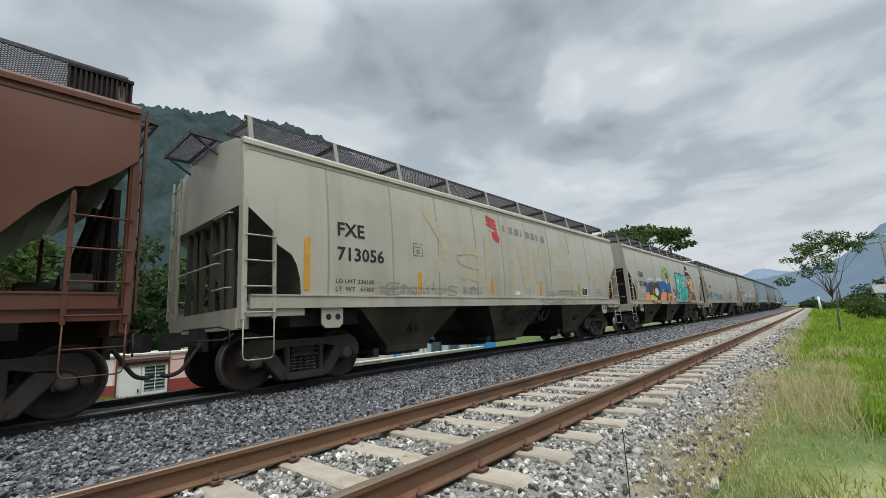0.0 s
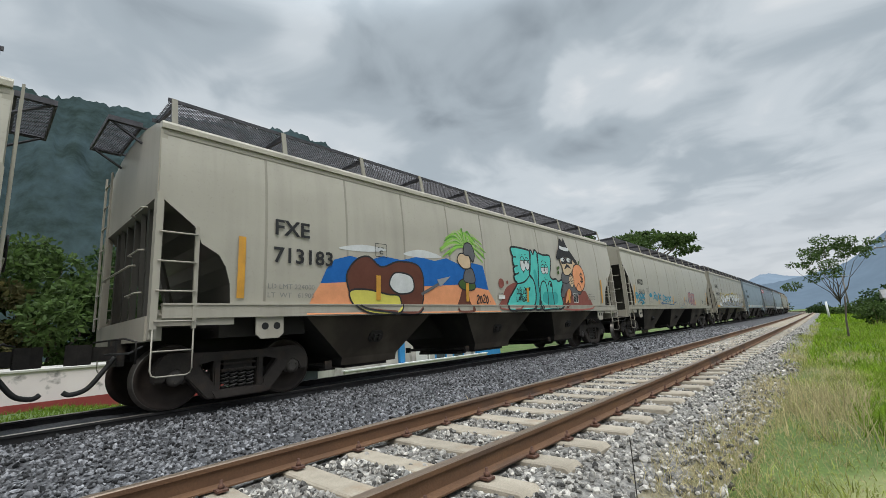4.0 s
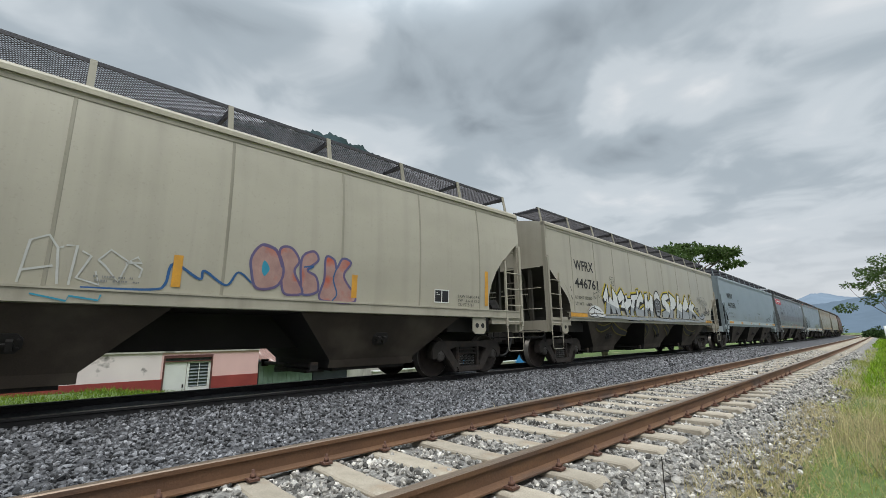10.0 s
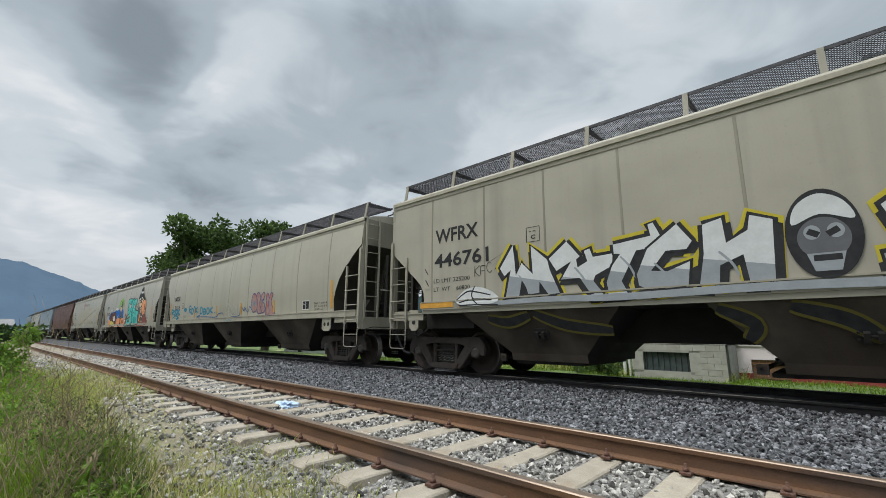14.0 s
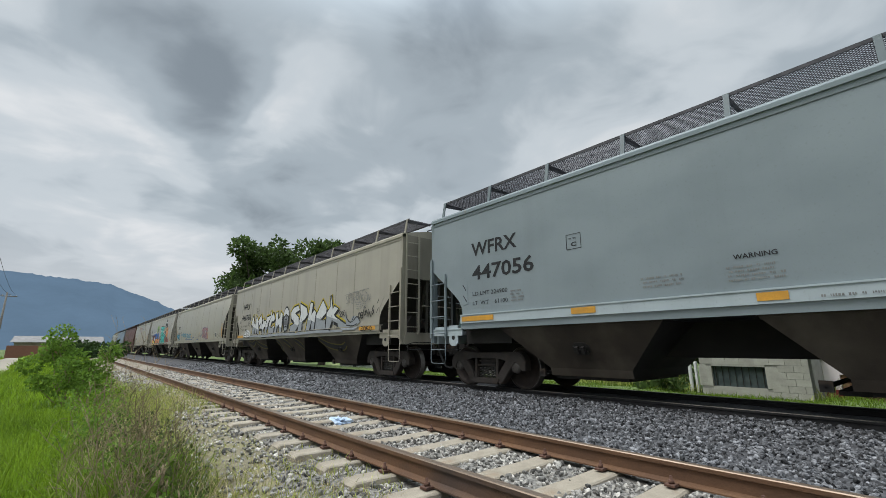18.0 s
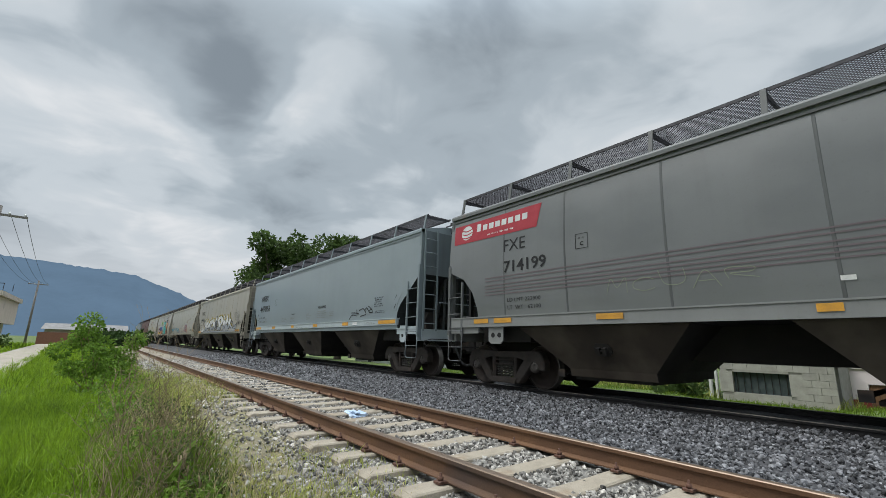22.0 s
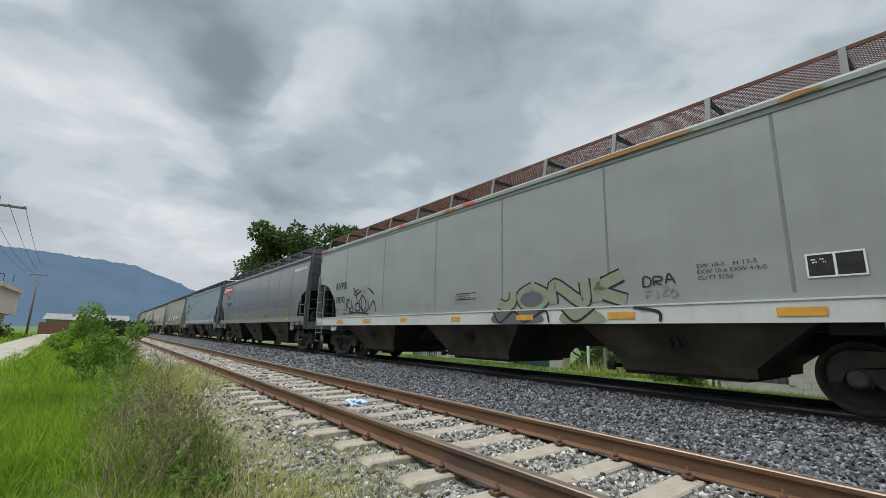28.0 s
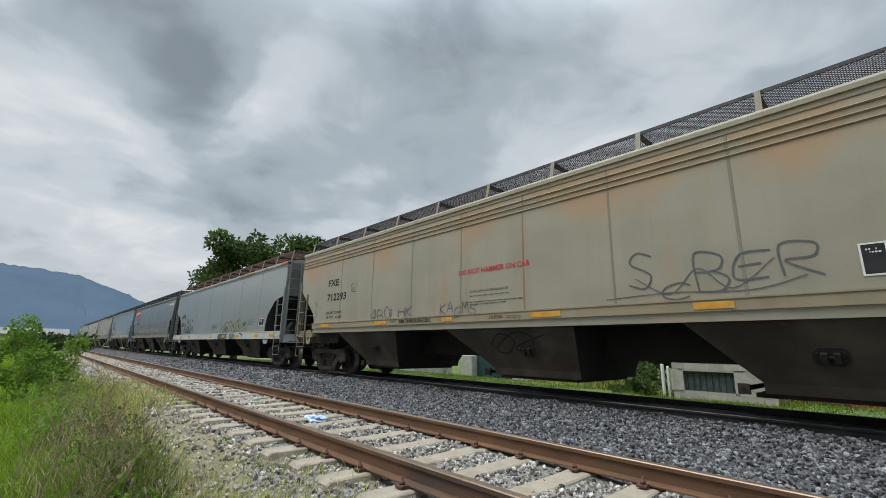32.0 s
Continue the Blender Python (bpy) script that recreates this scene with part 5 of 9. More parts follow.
    def bars(self, u0, u1, z0, z1, rows, colour="ink_grey", seed=1, name="small_print"):
        """Small print too fine to read: thin rows of word-long bars, cut into strokes."""
        rng = random.Random(seed)
        bm = bmesh.new()
        h = min((z1 - z0) / (rows * 2.0), 0.05)
        for r in range(rows):
            z, u = z1 - (r + 1) * (z1 - z0) / rows, u0 + rng.uniform(0, 0.04)
            end = u1 - rng.uniform(0, 0.3) * (u1 - u0)
            while u < end:
                for n in range(rng.randint(2, 6)):
                    w = rng.choice((0.010, 0.016, 0.022))
                    lo = z + h * rng.choice((0.0, 0.0, 0.25))
                    bm.faces.new([bm.verts.new(p) for p in ((u, 0, lo), (u + w, 0, lo), (u + w, 0, z + h), (u, 0, z + h))])
                    u += w + 0.009
                    if u > end:
                        break
                u += rng.uniform(0.02, 0.05)
        return tagged(self.put(bm, colour, name), kind="stuff")

    def plate(self, u0, u1, z0, z1, letter="C"):
        """The square with its letter."""
        self.stroke([[(u0, z0), (u1, z0), (u1, z1), (u0, z1)]], 0.014, "ink_black", "stencil_frame", False, True)
        self.words(letter, u0 + 0.09, u1 - 0.09, z0 + 0.05, z0 + 0.13, "ink_black", 0.02)
        self.bars(u0 + 0.05, u1 - 0.04, z1 - 0.09, z1 - 0.04, 1, "ink_black")

    def data_panel(self, u0, u1, z0, z1):
        self.rect(u0, u1, z0, z1, "ink_white", "data_panel")
        m = (u0 + u1) / 2
        for a, b in ((u0 + 0.02, m - 0.012), (m + 0.012, u1 - 0.02)):
            self.rect(a, b, z0 + 0.02, z1 - 0.02, "ink_black", "data_panel")
        self.bars(u0 + 0.05, m - 0.05, z1 - 0.12, z1 - 0.05, 2, "ink_white")

    def yellow(self, spans, z0, z1):
        for a, b in spans:
            self.rect(a, b, z0, z1, "yellow_plate", "reflector")

    def strips(self, us, z0, z1, w=0.11):
        for u, top in us:
            self.rect(u - w / 2, u + w / 2, z0, top, "yellow_plate", "reflector")


def mark_car_1(s):
    for ln in ([(7.74, 1.52), (7.68, 2.95)], [(8.05, 2.95), (8.50, 1.75)], [(8.62, 1.8), (8.56, 3.2)], [(9.0, 3.15), (9.15, 1.9)], [(9.35, 3.1), (9.9, 1.85)], [(10.2, 2.6), (10.25, 3.0), (11.35, 2.95), (11.4, 2.55), (10.3, 2.45)], [(10.5, 1.85), (11.4, 1.9), (11.5, 2.3), (10.9, 2.2)], [(12.9, 2.4), (13.8, 2.2), (14.3, 2.7), (13.6, 3.1)], [(4.2, 3.45), (4.6, 3.05), (4.85, 2.6), (4.4, 2.05), (4.15, 1.75)], [(6.2, 2.62), (5.6, 2.7), (5.35, 2.5), (5.6, 2.36), (6.2, 2.3)], [(6.2, 1.95), (5.6, 2.08), (5.4, 1.95)], [(6.55, 3.1), (6.5, 1.75)]):
        s.stroke([ln], 0.26, "ghost", "painted_over_patch")
    s.words("FXE", 1.84, 2.46, 2.60, 2.86)
    s.words("713056", 1.83, 2.94, 2.14, 2.40)
    s.words("LD LMT 224100", 1.80, 2.68, 1.72, 1.80, bold=0.004)
    s.words("LT  WT   61900", 1.80, 2.68, 1.58, 1.66, bold=0.004)
    s.plate(3.78, 4.05, 2.38, 2.65)
    s.strips([(1.22, 2.50), (3.95, 2.02), (6.70, 2.02), (9.28, 2.02), (12.05, 2.02), (14.85, 2.48)], 1.58, 0)
    for k in range(5):
        z = 3.68 - k * 0.11
        s.fill([(6.62 + 0.10 * k * (k > 2), z), (7.05 + 0.02 * k, z - 0.12), (7.10, z - 0.05), (6.66, z + 0.07)], "ink_red", "faded_emblem", False)
    s.fill([(6.85, 3.12), (7.10, 3.02), (7.16, 3.16), (6.90, 3.30)], "ink_red", "faded_emblem")
    for k in range(8):
        u = 7.40 + k * 0.31
        s.rect(u, u + (0.20 if k % 3 else 0.09), 3.36 - 0.01 * k, 3.56 - 0.01 * k, "ink_grey", "faded_brand_bar")
    s.data_panel(12.28, 12.72, 1.60, 1.88)
    s.bars(13.55, 14.3, 1.62, 1.92, 3)
    s.bars(2.8, 4.9, 1.56, 1.74, 2, seed=4)
    s.bars(5.4, 6.3, 1.58, 1.76, 3, seed=5)
    s.bars(9.5, 10.4, 1.58, 1.72, 2, seed=6)
    s.bars(10.3, 11.9, 1.6, 1.8, 3, "ink_grey", 7)
    s.rect(7.78, 8.05, 1.56, 1.68, "ink_white", "notice")
    s.scrawl("ENVUSIN", 2.95, 6.2, 1.56, 1.76, 0.02, "ink_grey", wild=0.2)
    s.scrawl("SCOBENU", 7.2, 9.9, 0.80, 1.12, 0.09, "hole_black", wild=0.2, seed=6)
    s.scrawl("SCRBELNU", 9.1, 11.9, 1.30, 1.46, 0.02, "ink_grey", wild=0.2, seed=3)


def eye(s, u, z, ru, rz, lid):
    """A half-closed cartoon eye: white oval, its lid and outline."""
    ring = [(u + ru * math.cos(a), z + rz * math.sin(a)) for a in np.linspace(0, 6.283, 14, endpoint=False)]
    s.oval(u, z, ru, rz, "white")
    s.fill([(p, q) for p, q in ring if q > lid - 0.03], "teal", smooth=False)
    s.stroke([ring], 0.024, "ink_black", closed=True)
    s.stroke([[(u - ru, lid), (u + ru, lid)]], 0.022, "ink_black", smooth=False)


def mark_car_2(s):
    s.fill([(2.30, 1.28), (2.45, 1.62), (2.62, 1.86), (3.6, 1.92), (5.2, 1.88), (6.4, 1.96), (7.48, 1.86), (7.72, 1.60), (7.97, 1.28)], "peach", smooth=False)
    s.fill([(2.58, 1.82), (2.70, 2.08), (2.86, 2.26), (3.2, 2.36), (3.6, 2.30), (4.0, 2.42), (4.5, 2.38), (5.0, 2.50), (5.5, 2.44), (5.9, 2.54), (6.4, 2.42), (6.9, 2.50), (7.30, 2.46), (7.42, 2.10), (7.50, 1.84), (6.4, 1.94), (5.2, 1.86), (3.6, 1.90)], "blue", smooth=False)
    s.fill([(2.95, 2.48), (3.5, 2.60), (4.1, 2.56), (3.6, 2.47)], "white")
    s.fill([(4.55, 2.52), (5.1, 2.66), (5.75, 2.55), (5.1, 2.48)], "white")
    rng = random.Random(12)
    for k in range(46):
        a = math.radians(-25 + 230 * k / 45) + rng.uniform(-0.05, 0.05)
        r = rng.uniform(0.62, 1.0)
        u, z = 6.60 + 0.92 * r * math.cos(a), 2.90 + 0.52 * r * math.sin(a)
        s.stroke([[(6.60, 2.88), (6.60 + 0.5 * (u - 6.60), 2.94 + 0.75 * (z - 2.90)), (u, z - 0.16)]], 0.055, ("leaf", "leaf", "lime", "frond")[k % 4], taper=0.15)
    s.fill([(6.22, 1.30), (6.34, 1.62), (6.46, 1.86), (6.64, 1.84), (6.72, 1.56), (6.84, 1.30)], "brown")
    for pts, c in (([(3.12, 1.92), (3.3, 2.26), (3.62, 2.38), (3.95, 2.2), (4.4, 2.34), (4.95, 2.30), (5.12, 1.95), (4.98, 1.30), (4.2, 1.30), (3.4, 1.44)], "brown"), ([(3.2, 1.70), (3.6, 1.74), (4.1, 1.66), (4.42, 1.62), (4.4, 1.30), (3.7, 1.28), (3.3, 1.44)], "lemon"), ([(4.15, 1.85), (4.3, 2.1), (4.75, 2.05), (4.8, 1.75), (4.4, 1.68)], "white")):
        s.fill(pts, c)
        s.stroke([pts], 0.035, "ink_black", closed=True)
    for pts, c in (([(6.3, 1.95), (6.5, 2.08), (6.9, 2.0), (6.9, 1.84), (6.5, 1.82)], "green"), ([(6.5, 2.05), (6.6, 2.32), (6.85, 2.34), (6.95, 2.05), (6.75, 1.98)], "slate"), ([(6.30, 2.52), (6.42, 2.70), (6.75, 2.66), (6.78, 2.38), (6.5, 2.34)], "skin"), ([(6.55, 2.70), (6.62, 2.96), (6.86, 2.98), (6.98, 2.74), (6.9, 2.52), (6.76, 2.66)], "slate")):
        s.fill(pts, c)
        s.stroke([pts], 0.03, "ink_black", closed=True)
    s.stroke([[(5.05, 1.68), (5.6, 1.92)]], 0.07, "slate", smooth=False)
    s.fill([(5.55, 2.02), (6.02, 2.12), (5.66, 1.86)], "silver", smooth=False)
    s.scrawl("2020.", 6.98, 7.62, 1.52, 1.70, 0.035, "ink_black", wild=0.1)
    s.fill([(7.93, 1.36), (8.1, 1.62), (8.3, 1.92), (8.75, 2.08), (9.2, 2.02), (9.0, 1.36)], "wine")
    s.oval(8.08, 2.04, 0.13, 0.13, "wine")
    s.oval(8.38, 2.08, 0.05, 0.05, "wine")
    s.fill([(11.3, 1.34), (11.6, 1.9), (12.2, 2.0), (13.2, 1.98), (13.5, 1.84), (13.8, 1.34)], "wine")
    s.oval(11.2, 2.15, 0.16, 0.10, "rose")
    A = [(8.72, 3.1), (9.22, 3.12), (9.71, 3.07), (9.69, 2.79), (9.64, 2.51), (9.58, 2.35), (9.78, 2.2), (9.87, 1.92), (9.85, 1.58), (9.68, 1.35), (8.91, 1.31), (8.35, 1.33), (8.4, 1.59), (8.66, 1.85), (8.87, 2.06), (8.78, 2.14), (8.73, 2.27), (8.82, 2.32), (8.76, 2.35), (8.74, 2.49), (8.8, 2.55), (8.75, 2.61), (8.73, 2.75), (8.77, 2.82), (8.71, 2.92)]
    B = [(9.71, 3.04), (9.79, 3.11), (9.9, 3), (10.01, 3.14), (10.16, 3.04), (10.14, 2.72), (10.09, 2.34), (10.07, 2.09), (10.11, 1.78), (10.11, 1.5), (10.07, 1.34), (9.71, 1.34), (9.85, 1.58), (9.87, 1.92), (9.78, 2.2), (9.58, 2.35), (9.67, 2.66)]
    C = [(10.16, 3.04), (10.53, 3.03), (10.94, 3.03), (10.92, 2.69), (10.82, 2.39), (10.98, 2.28), (11.19, 2.3), (11.36, 2.23), (11.62, 2.3), (11.67, 2.19), (11.49, 1.88), (11.59, 1.51), (11.36, 1.35), (10.74, 1.33), (10.11, 1.34), (10.11, 1.78), (10.07, 2.09), (10.09, 2.34), (10.14, 2.72)]
    for pts in (A, B, C):
        s.fill(pts, "teal")
    s.fill([(9.81, 2.44), (9.95, 2.51), (10.04, 2.15), (10.03, 1.59), (9.89, 1.46), (9.88, 1.95)], "teal_deep")
    s.fill([(10.28, 1.59), (10.37, 1.85), (10.74, 1.87), (11.19, 1.85), (11.23, 1.54), (10.74, 1.47)], "teal_deep")
    for pts in (A, B, C):
        s.stroke([pts], 0.058, "ink_black", closed=True)
    s.stroke([[(8.77, 2.82), (8.92, 2.83)], [(8.8, 2.55), (8.97, 2.58)], [(8.82, 2.32), (9, 2.38)], [(8.87, 2.06), (9.17, 2.1), (9.4, 2.2), (9.58, 2.34)], [(10.21, 1.34), (10.13, 1.78), (10.22, 2.1), (10.4, 2.2), (10.54, 2.08), (10.61, 1.73), (10.57, 1.35)], [(10.63, 2.04), (10.74, 2.2), (10.89, 2.14), (10.92, 1.82), (11.04, 1.36)], [(9.99, 1.35), (10.16, 1.59), (10.23, 1.35)], [(9.57, 2.35), (9.67, 2.32)]], 0.045, "ink_black")
    s.fill([(9.22, 1.99), (9.35, 1.94), (9.56, 1.98), (9.55, 1.9), (9.45, 1.85), (9.32, 1.88)], "ink_black")
    s.oval(10.84, 2.09, 0.08, 0.06, "ink_black")
    eye(s, 9.25, 2.65, 0.14, 0.22, 2.75)
    s.oval(9.32, 2.7, 0.03, 0.04, "ink_black")
    eye(s, 9.49, 2.67, 0.13, 0.19, 2.77)
    s.oval(9.55, 2.72, 0.04, 0.04, "ink_black")
    eye(s, 10.42, 2.57, 0.14, 0.15, 2.62)
    s.oval(10.47, 2.55, 0.03, 0.03, "ink_black")
    eye(s, 10.62, 2.58, 0.12, 0.15, 2.63)
    s.oval(10.66, 2.57, 0.03, 0.02, "ink_black")
    s.stroke([[(9.22, 2.91), (9.28, 2.94)], [(9.38, 2.94), (9.48, 2.94)], [(10.32, 2.76), (10.4, 2.83), (10.5, 2.83)], [(10.54, 2.82), (10.67, 2.78)], [(10.45, 2.31), (10.52, 2.24), (10.63, 2.26)], [(9.22, 2.37), (9.27, 2.41)]], 0.022, "ink_black")
    s.scrawl("CUELLOS", 8.82, 9.40, 1.78, 1.92, 0.028, "ink_black", wild=0.15)
    s.scrawl("LARGOS", 8.80, 9.36, 1.58, 1.72, 0.028, "ink_black", wild=0.15, seed=4)
    coat = [(11.71, 2.55), (11.57, 2.34), (11.66, 2.11), (11.47, 1.74), (12.05, 1.75), (12.55, 1.86), (12.98, 1.88), (13.04, 2.4), (12.6, 2.57), (12.15, 2.46), (11.82, 2.5)]
    s.fill(coat, "slate")
    s.stroke([coat], 0.035, "ink_black", closed=True)
    s.fill([(11.69, 1.74), (12.05, 2.02), (12.27, 1.87), (12.11, 1.58), (11.74, 1.36)], "brown")
    s.fill([(11.95, 1.93), (12.11, 2), (12.17, 1.8), (11.77, 1.52)], "peach")
    face = [(11.66, 3.02), (12.47, 3.1), (12.6, 2.89), (12.45, 2.65), (12.15, 2.48), (11.82, 2.49), (11.71, 2.74)]
    s.fill(face, "skin")
    s.stroke([face], 0.03, "ink_black", closed=True)
    s.oval(12.68, 2.93, 0.1, 0.12, "skin")
    s.fill([(11.66, 3.03), (12.53, 3.11), (12.53, 2.88), (12.15, 2.88), (11.71, 2.82)], "ink_black", smooth=False)
    s.oval(11.82, 2.99, 0.14, 0.07, "white")
    s.oval(12.26, 3.01, 0.14, 0.08, "white")
    s.oval(11.88, 2.99, 0.04, 0.04, "ink_black")
    s.oval(12.32, 3, 0.04, 0.04, "ink_black")
    s.fill([(11.86, 2.66), (12.05, 2.84), (12.21, 2.82), (12.37, 2.71), (12.11, 2.74)], "ink_black")
    s.fill([(11.37, 3.03), (11.49, 3.22), (11.66, 3.41), (11.84, 3.78), (12.01, 3.63), (12.13, 3.79), (12.27, 3.51), (12.45, 3.35), (12.94, 2.95), (12.8, 2.88), (12.45, 3.07), (11.95, 3.1), (11.62, 2.99), (11.42, 2.96)], "ink_black", smooth=False)
    s.stroke([[(11.72, 3.41), (12.05, 3.38), (12.39, 3.39)]], 0.13, "white")
    s.oval(12.9, 2.42, 0.49, 0.49, "peach")
    s.stroke([[(12.9 + 0.49 * math.cos(a), 2.42 + 0.49 * math.sin(a)) for a in np.linspace(0, 6.283, 14, endpoint=False)]], 0.04, "ink_black", closed=True)
    s.words("$", 12.98, 13.24, 2.20, 2.62, bold=0.0)
    s.oval(12.29, 2.28, 0.17, 0.21, "skin")
    s.stroke([[(11.59, 2.22), (11.95, 2.19), (12.27, 2.33), (12.45, 2.44)], [(12.17, 2.42), (12.45, 2.47), (12.49, 2.26), (12.33, 2.06), (12.15, 2.16)], [(12.23, 2.25), (12.45, 2.31)], [(12.21, 2.17), (12.43, 2.23)], [(12.55, 1.96), (12.84, 2.22), (13.04, 1.98)]], 0.03, "ink_black")
    for q in ([(11.3, 2.67), (11.47, 2.76), (11.52, 2.68), (11.37, 2.59)], [(11.32, 2.54), (11.44, 2.58), (11.47, 2.5), (11.34, 2.45)], [(12.98, 3.01), (13.08, 3.05), (13.06, 2.92), (12.96, 2.87)]):
        s.fill(q, "green", smooth=False)
    s.words("FXE", 1.74, 2.36, 2.58, 2.84)
    s.words("713183", 1.72, 2.82, 2.12, 2.38)
    s.words("LD LMT 224000", 1.64, 2.46, 1.70, 1.78, "ink_grey", 0.004)
    s.words("LT  WT   61900", 1.64, 2.46, 1.56, 1.64, "ink_grey", 0.004)
    s.plate(3.80, 4.08, 2.40, 2.66)
    s.strips([(1.22, 2.48), (3.86, 2.02), (6.62, 1.98), (9.40, 1.96), (12.05, 1.96), (14.80, 2.44)], 1.54, 0)
    s.data_panel(12.36, 12.72, 1.55, 1.86)
    s.rect(7.92, 8.22, 1.62, 1.72, "ink_white", "notice")
    s.bars(7.92, 8.22, 1.75, 1.81, 1)
    s.bars(13.5, 14.2, 1.66, 1.92, 3)


def mark_car_3(s):
    s.scrawl("ROOK", 1.30, 2.66, 1.80, 2.02, 0.09, "sky", wild=0.15)
    s.stroke([[(1.5, 1.60), (2.0, 1.72), (2.45, 1.60), (2.1, 1.54), (2.4, 1.66)]], 0.07, "sky")
    s.words("NKCR", 1.74, 2.56, 2.44, 2.70)
    s.words("311119", 1.82, 2.62, 1.98, 2.22)
    s.words("LD LMT 223100", 1.80, 2.60, 1.70, 1.78, bold=0.004)
    s.words("LT WT      62900", 1.80, 2.60, 1.56, 1.64, bold=0.004)
    s.plate(2.99, 3.27, 2.06, 2.30)
    s.oval(3.53, 1.97, 0.21, 0.10, "sky")
    s.scrawl(".ROOK.", 3.76, 5.60, 1.78, 2.06, 0.075, "sky", wild=0.12, seed=5)
    s.scrawl("DBOK.", 5.60, 7.60, 1.70, 1.96, 0.075, "sky", wild=0.12, seed=6)
    s.stroke([[(5.62, 1.66), (5.18, 1.59), (5.55, 1.52)]], 0.05, "navy", smooth=False)
    s.stroke([[(5.2, 1.59), (6.4, 1.57), (7.2, 1.53), (7.7, 1.55), (7.8, 1.64), (8.3, 1.68), (8.4, 1.56)]], 0.04, "navy")
    s.stroke([[(9.2, 1.50), (9.9, 1.52), (10.05, 1.60), (10.12, 1.88), (10.45, 1.70), (10.5, 1.82), (10.8, 1.64), (10.95, 1.84), (11.15, 1.70)]], 0.035, "navy")
    s.stroke([[(8.66, 1.52), (8.71, 2.0), (8.86, 2.08), (8.95, 1.94), (9.0, 1.96)], [(8.68, 1.66), (8.93, 1.73)], [(8.95, 1.94), (8.99, 1.52)], [(9.02, 1.98), (9.12, 1.99), (9.09, 1.52)]], 0.026, "chalk", smooth=False)
    s.stroke([[(9.17, 1.93), (9.26, 1.88), (9.15, 1.61), (9.37, 1.54), (9.32, 1.70)], [(9.33, 1.84), (9.44, 1.98), (9.63, 1.85), (9.55, 1.59), (9.40, 1.78), (9.33, 1.84)], [(9.60, 1.83), (9.77, 1.85), (9.72, 1.92), (9.64, 1.86), (9.78, 1.77), (9.76, 1.66)]], 0.026, "chalk", smooth=False)
    s.stroke([[(8.78, 1.40), (9.09, 1.33), (9.11, 1.39), (9.38, 1.35), (9.40, 1.42)]], 0.022, "sky", smooth=False)
    bubble = [
        [(11.94, 2.22), (12.12, 2.30), (12.20, 2.16), (12.02, 1.98), (12.18, 1.88), (12.22, 1.64), (11.96, 1.58), (11.92, 1.80), (11.90, 2.04)],
        [(11.54, 2.26), (11.72, 2.31), (11.87, 2.12), (11.80, 1.93), (11.96, 1.62), (11.80, 1.56), (11.64, 1.60), (11.58, 1.90)],
        [(12.34, 2.23), (12.50, 2.20), (12.55, 2.06), (12.66, 2.24), (12.83, 2.18), (12.70, 1.93), (12.95, 1.60), (12.88, 1.48), (12.50, 1.48), (12.26, 1.54), (12.33, 1.86)],
        [(11.12, 2.10), (11.27, 2.30), (11.50, 2.22), (11.62, 1.93), (11.53, 1.68), (11.23, 1.63), (11.13, 1.88)],
    ]
    for pts in bubble:
        s.fill(pts, "rose")
        s.stroke([pts], 0.040, "lilac", closed=True)
    s.stroke([[(12.55, 2.06), (12.50, 1.86), (12.58, 1.62), (12.50, 1.50)], [(11.95, 2.02), (12.12, 2.05), (12.02, 1.98)]], 0.026, "navy")
    s.fill([(11.31, 2.06), (11.40, 1.94), (11.33, 1.82), (11.28, 1.92)], "sky")
    s.stroke([[(11.26, 2.30), (11.48, 2.24), (11.60, 1.98)]], 0.05, "lilac")
    s.strips([(1.20, 2.40), (4.82, 1.98), (7.62, 2.0), (10.17, 2.0), (12.92, 1.98), (16.50, 2.38)], 1.57, 0)
    s.data_panel(14.85, 15.27, 1.58, 1.86)
    s.words("EXW 10-8 H 9-8", 15.55, 16.25, 1.72, 1.78, bold=0.004)
    s.words("EW   8-6 H 15-0", 15.55, 16.25, 1.63, 1.69, bold=0.004)
    s.words("CU FT 5161", 15.55, 16.05, 1.54, 1.60, bold=0.004)
    s.bars(9.3, 9.9, 1.58, 1.68, 2)
    s.bars(3.35, 3.72, 1.60, 1.72, 3)


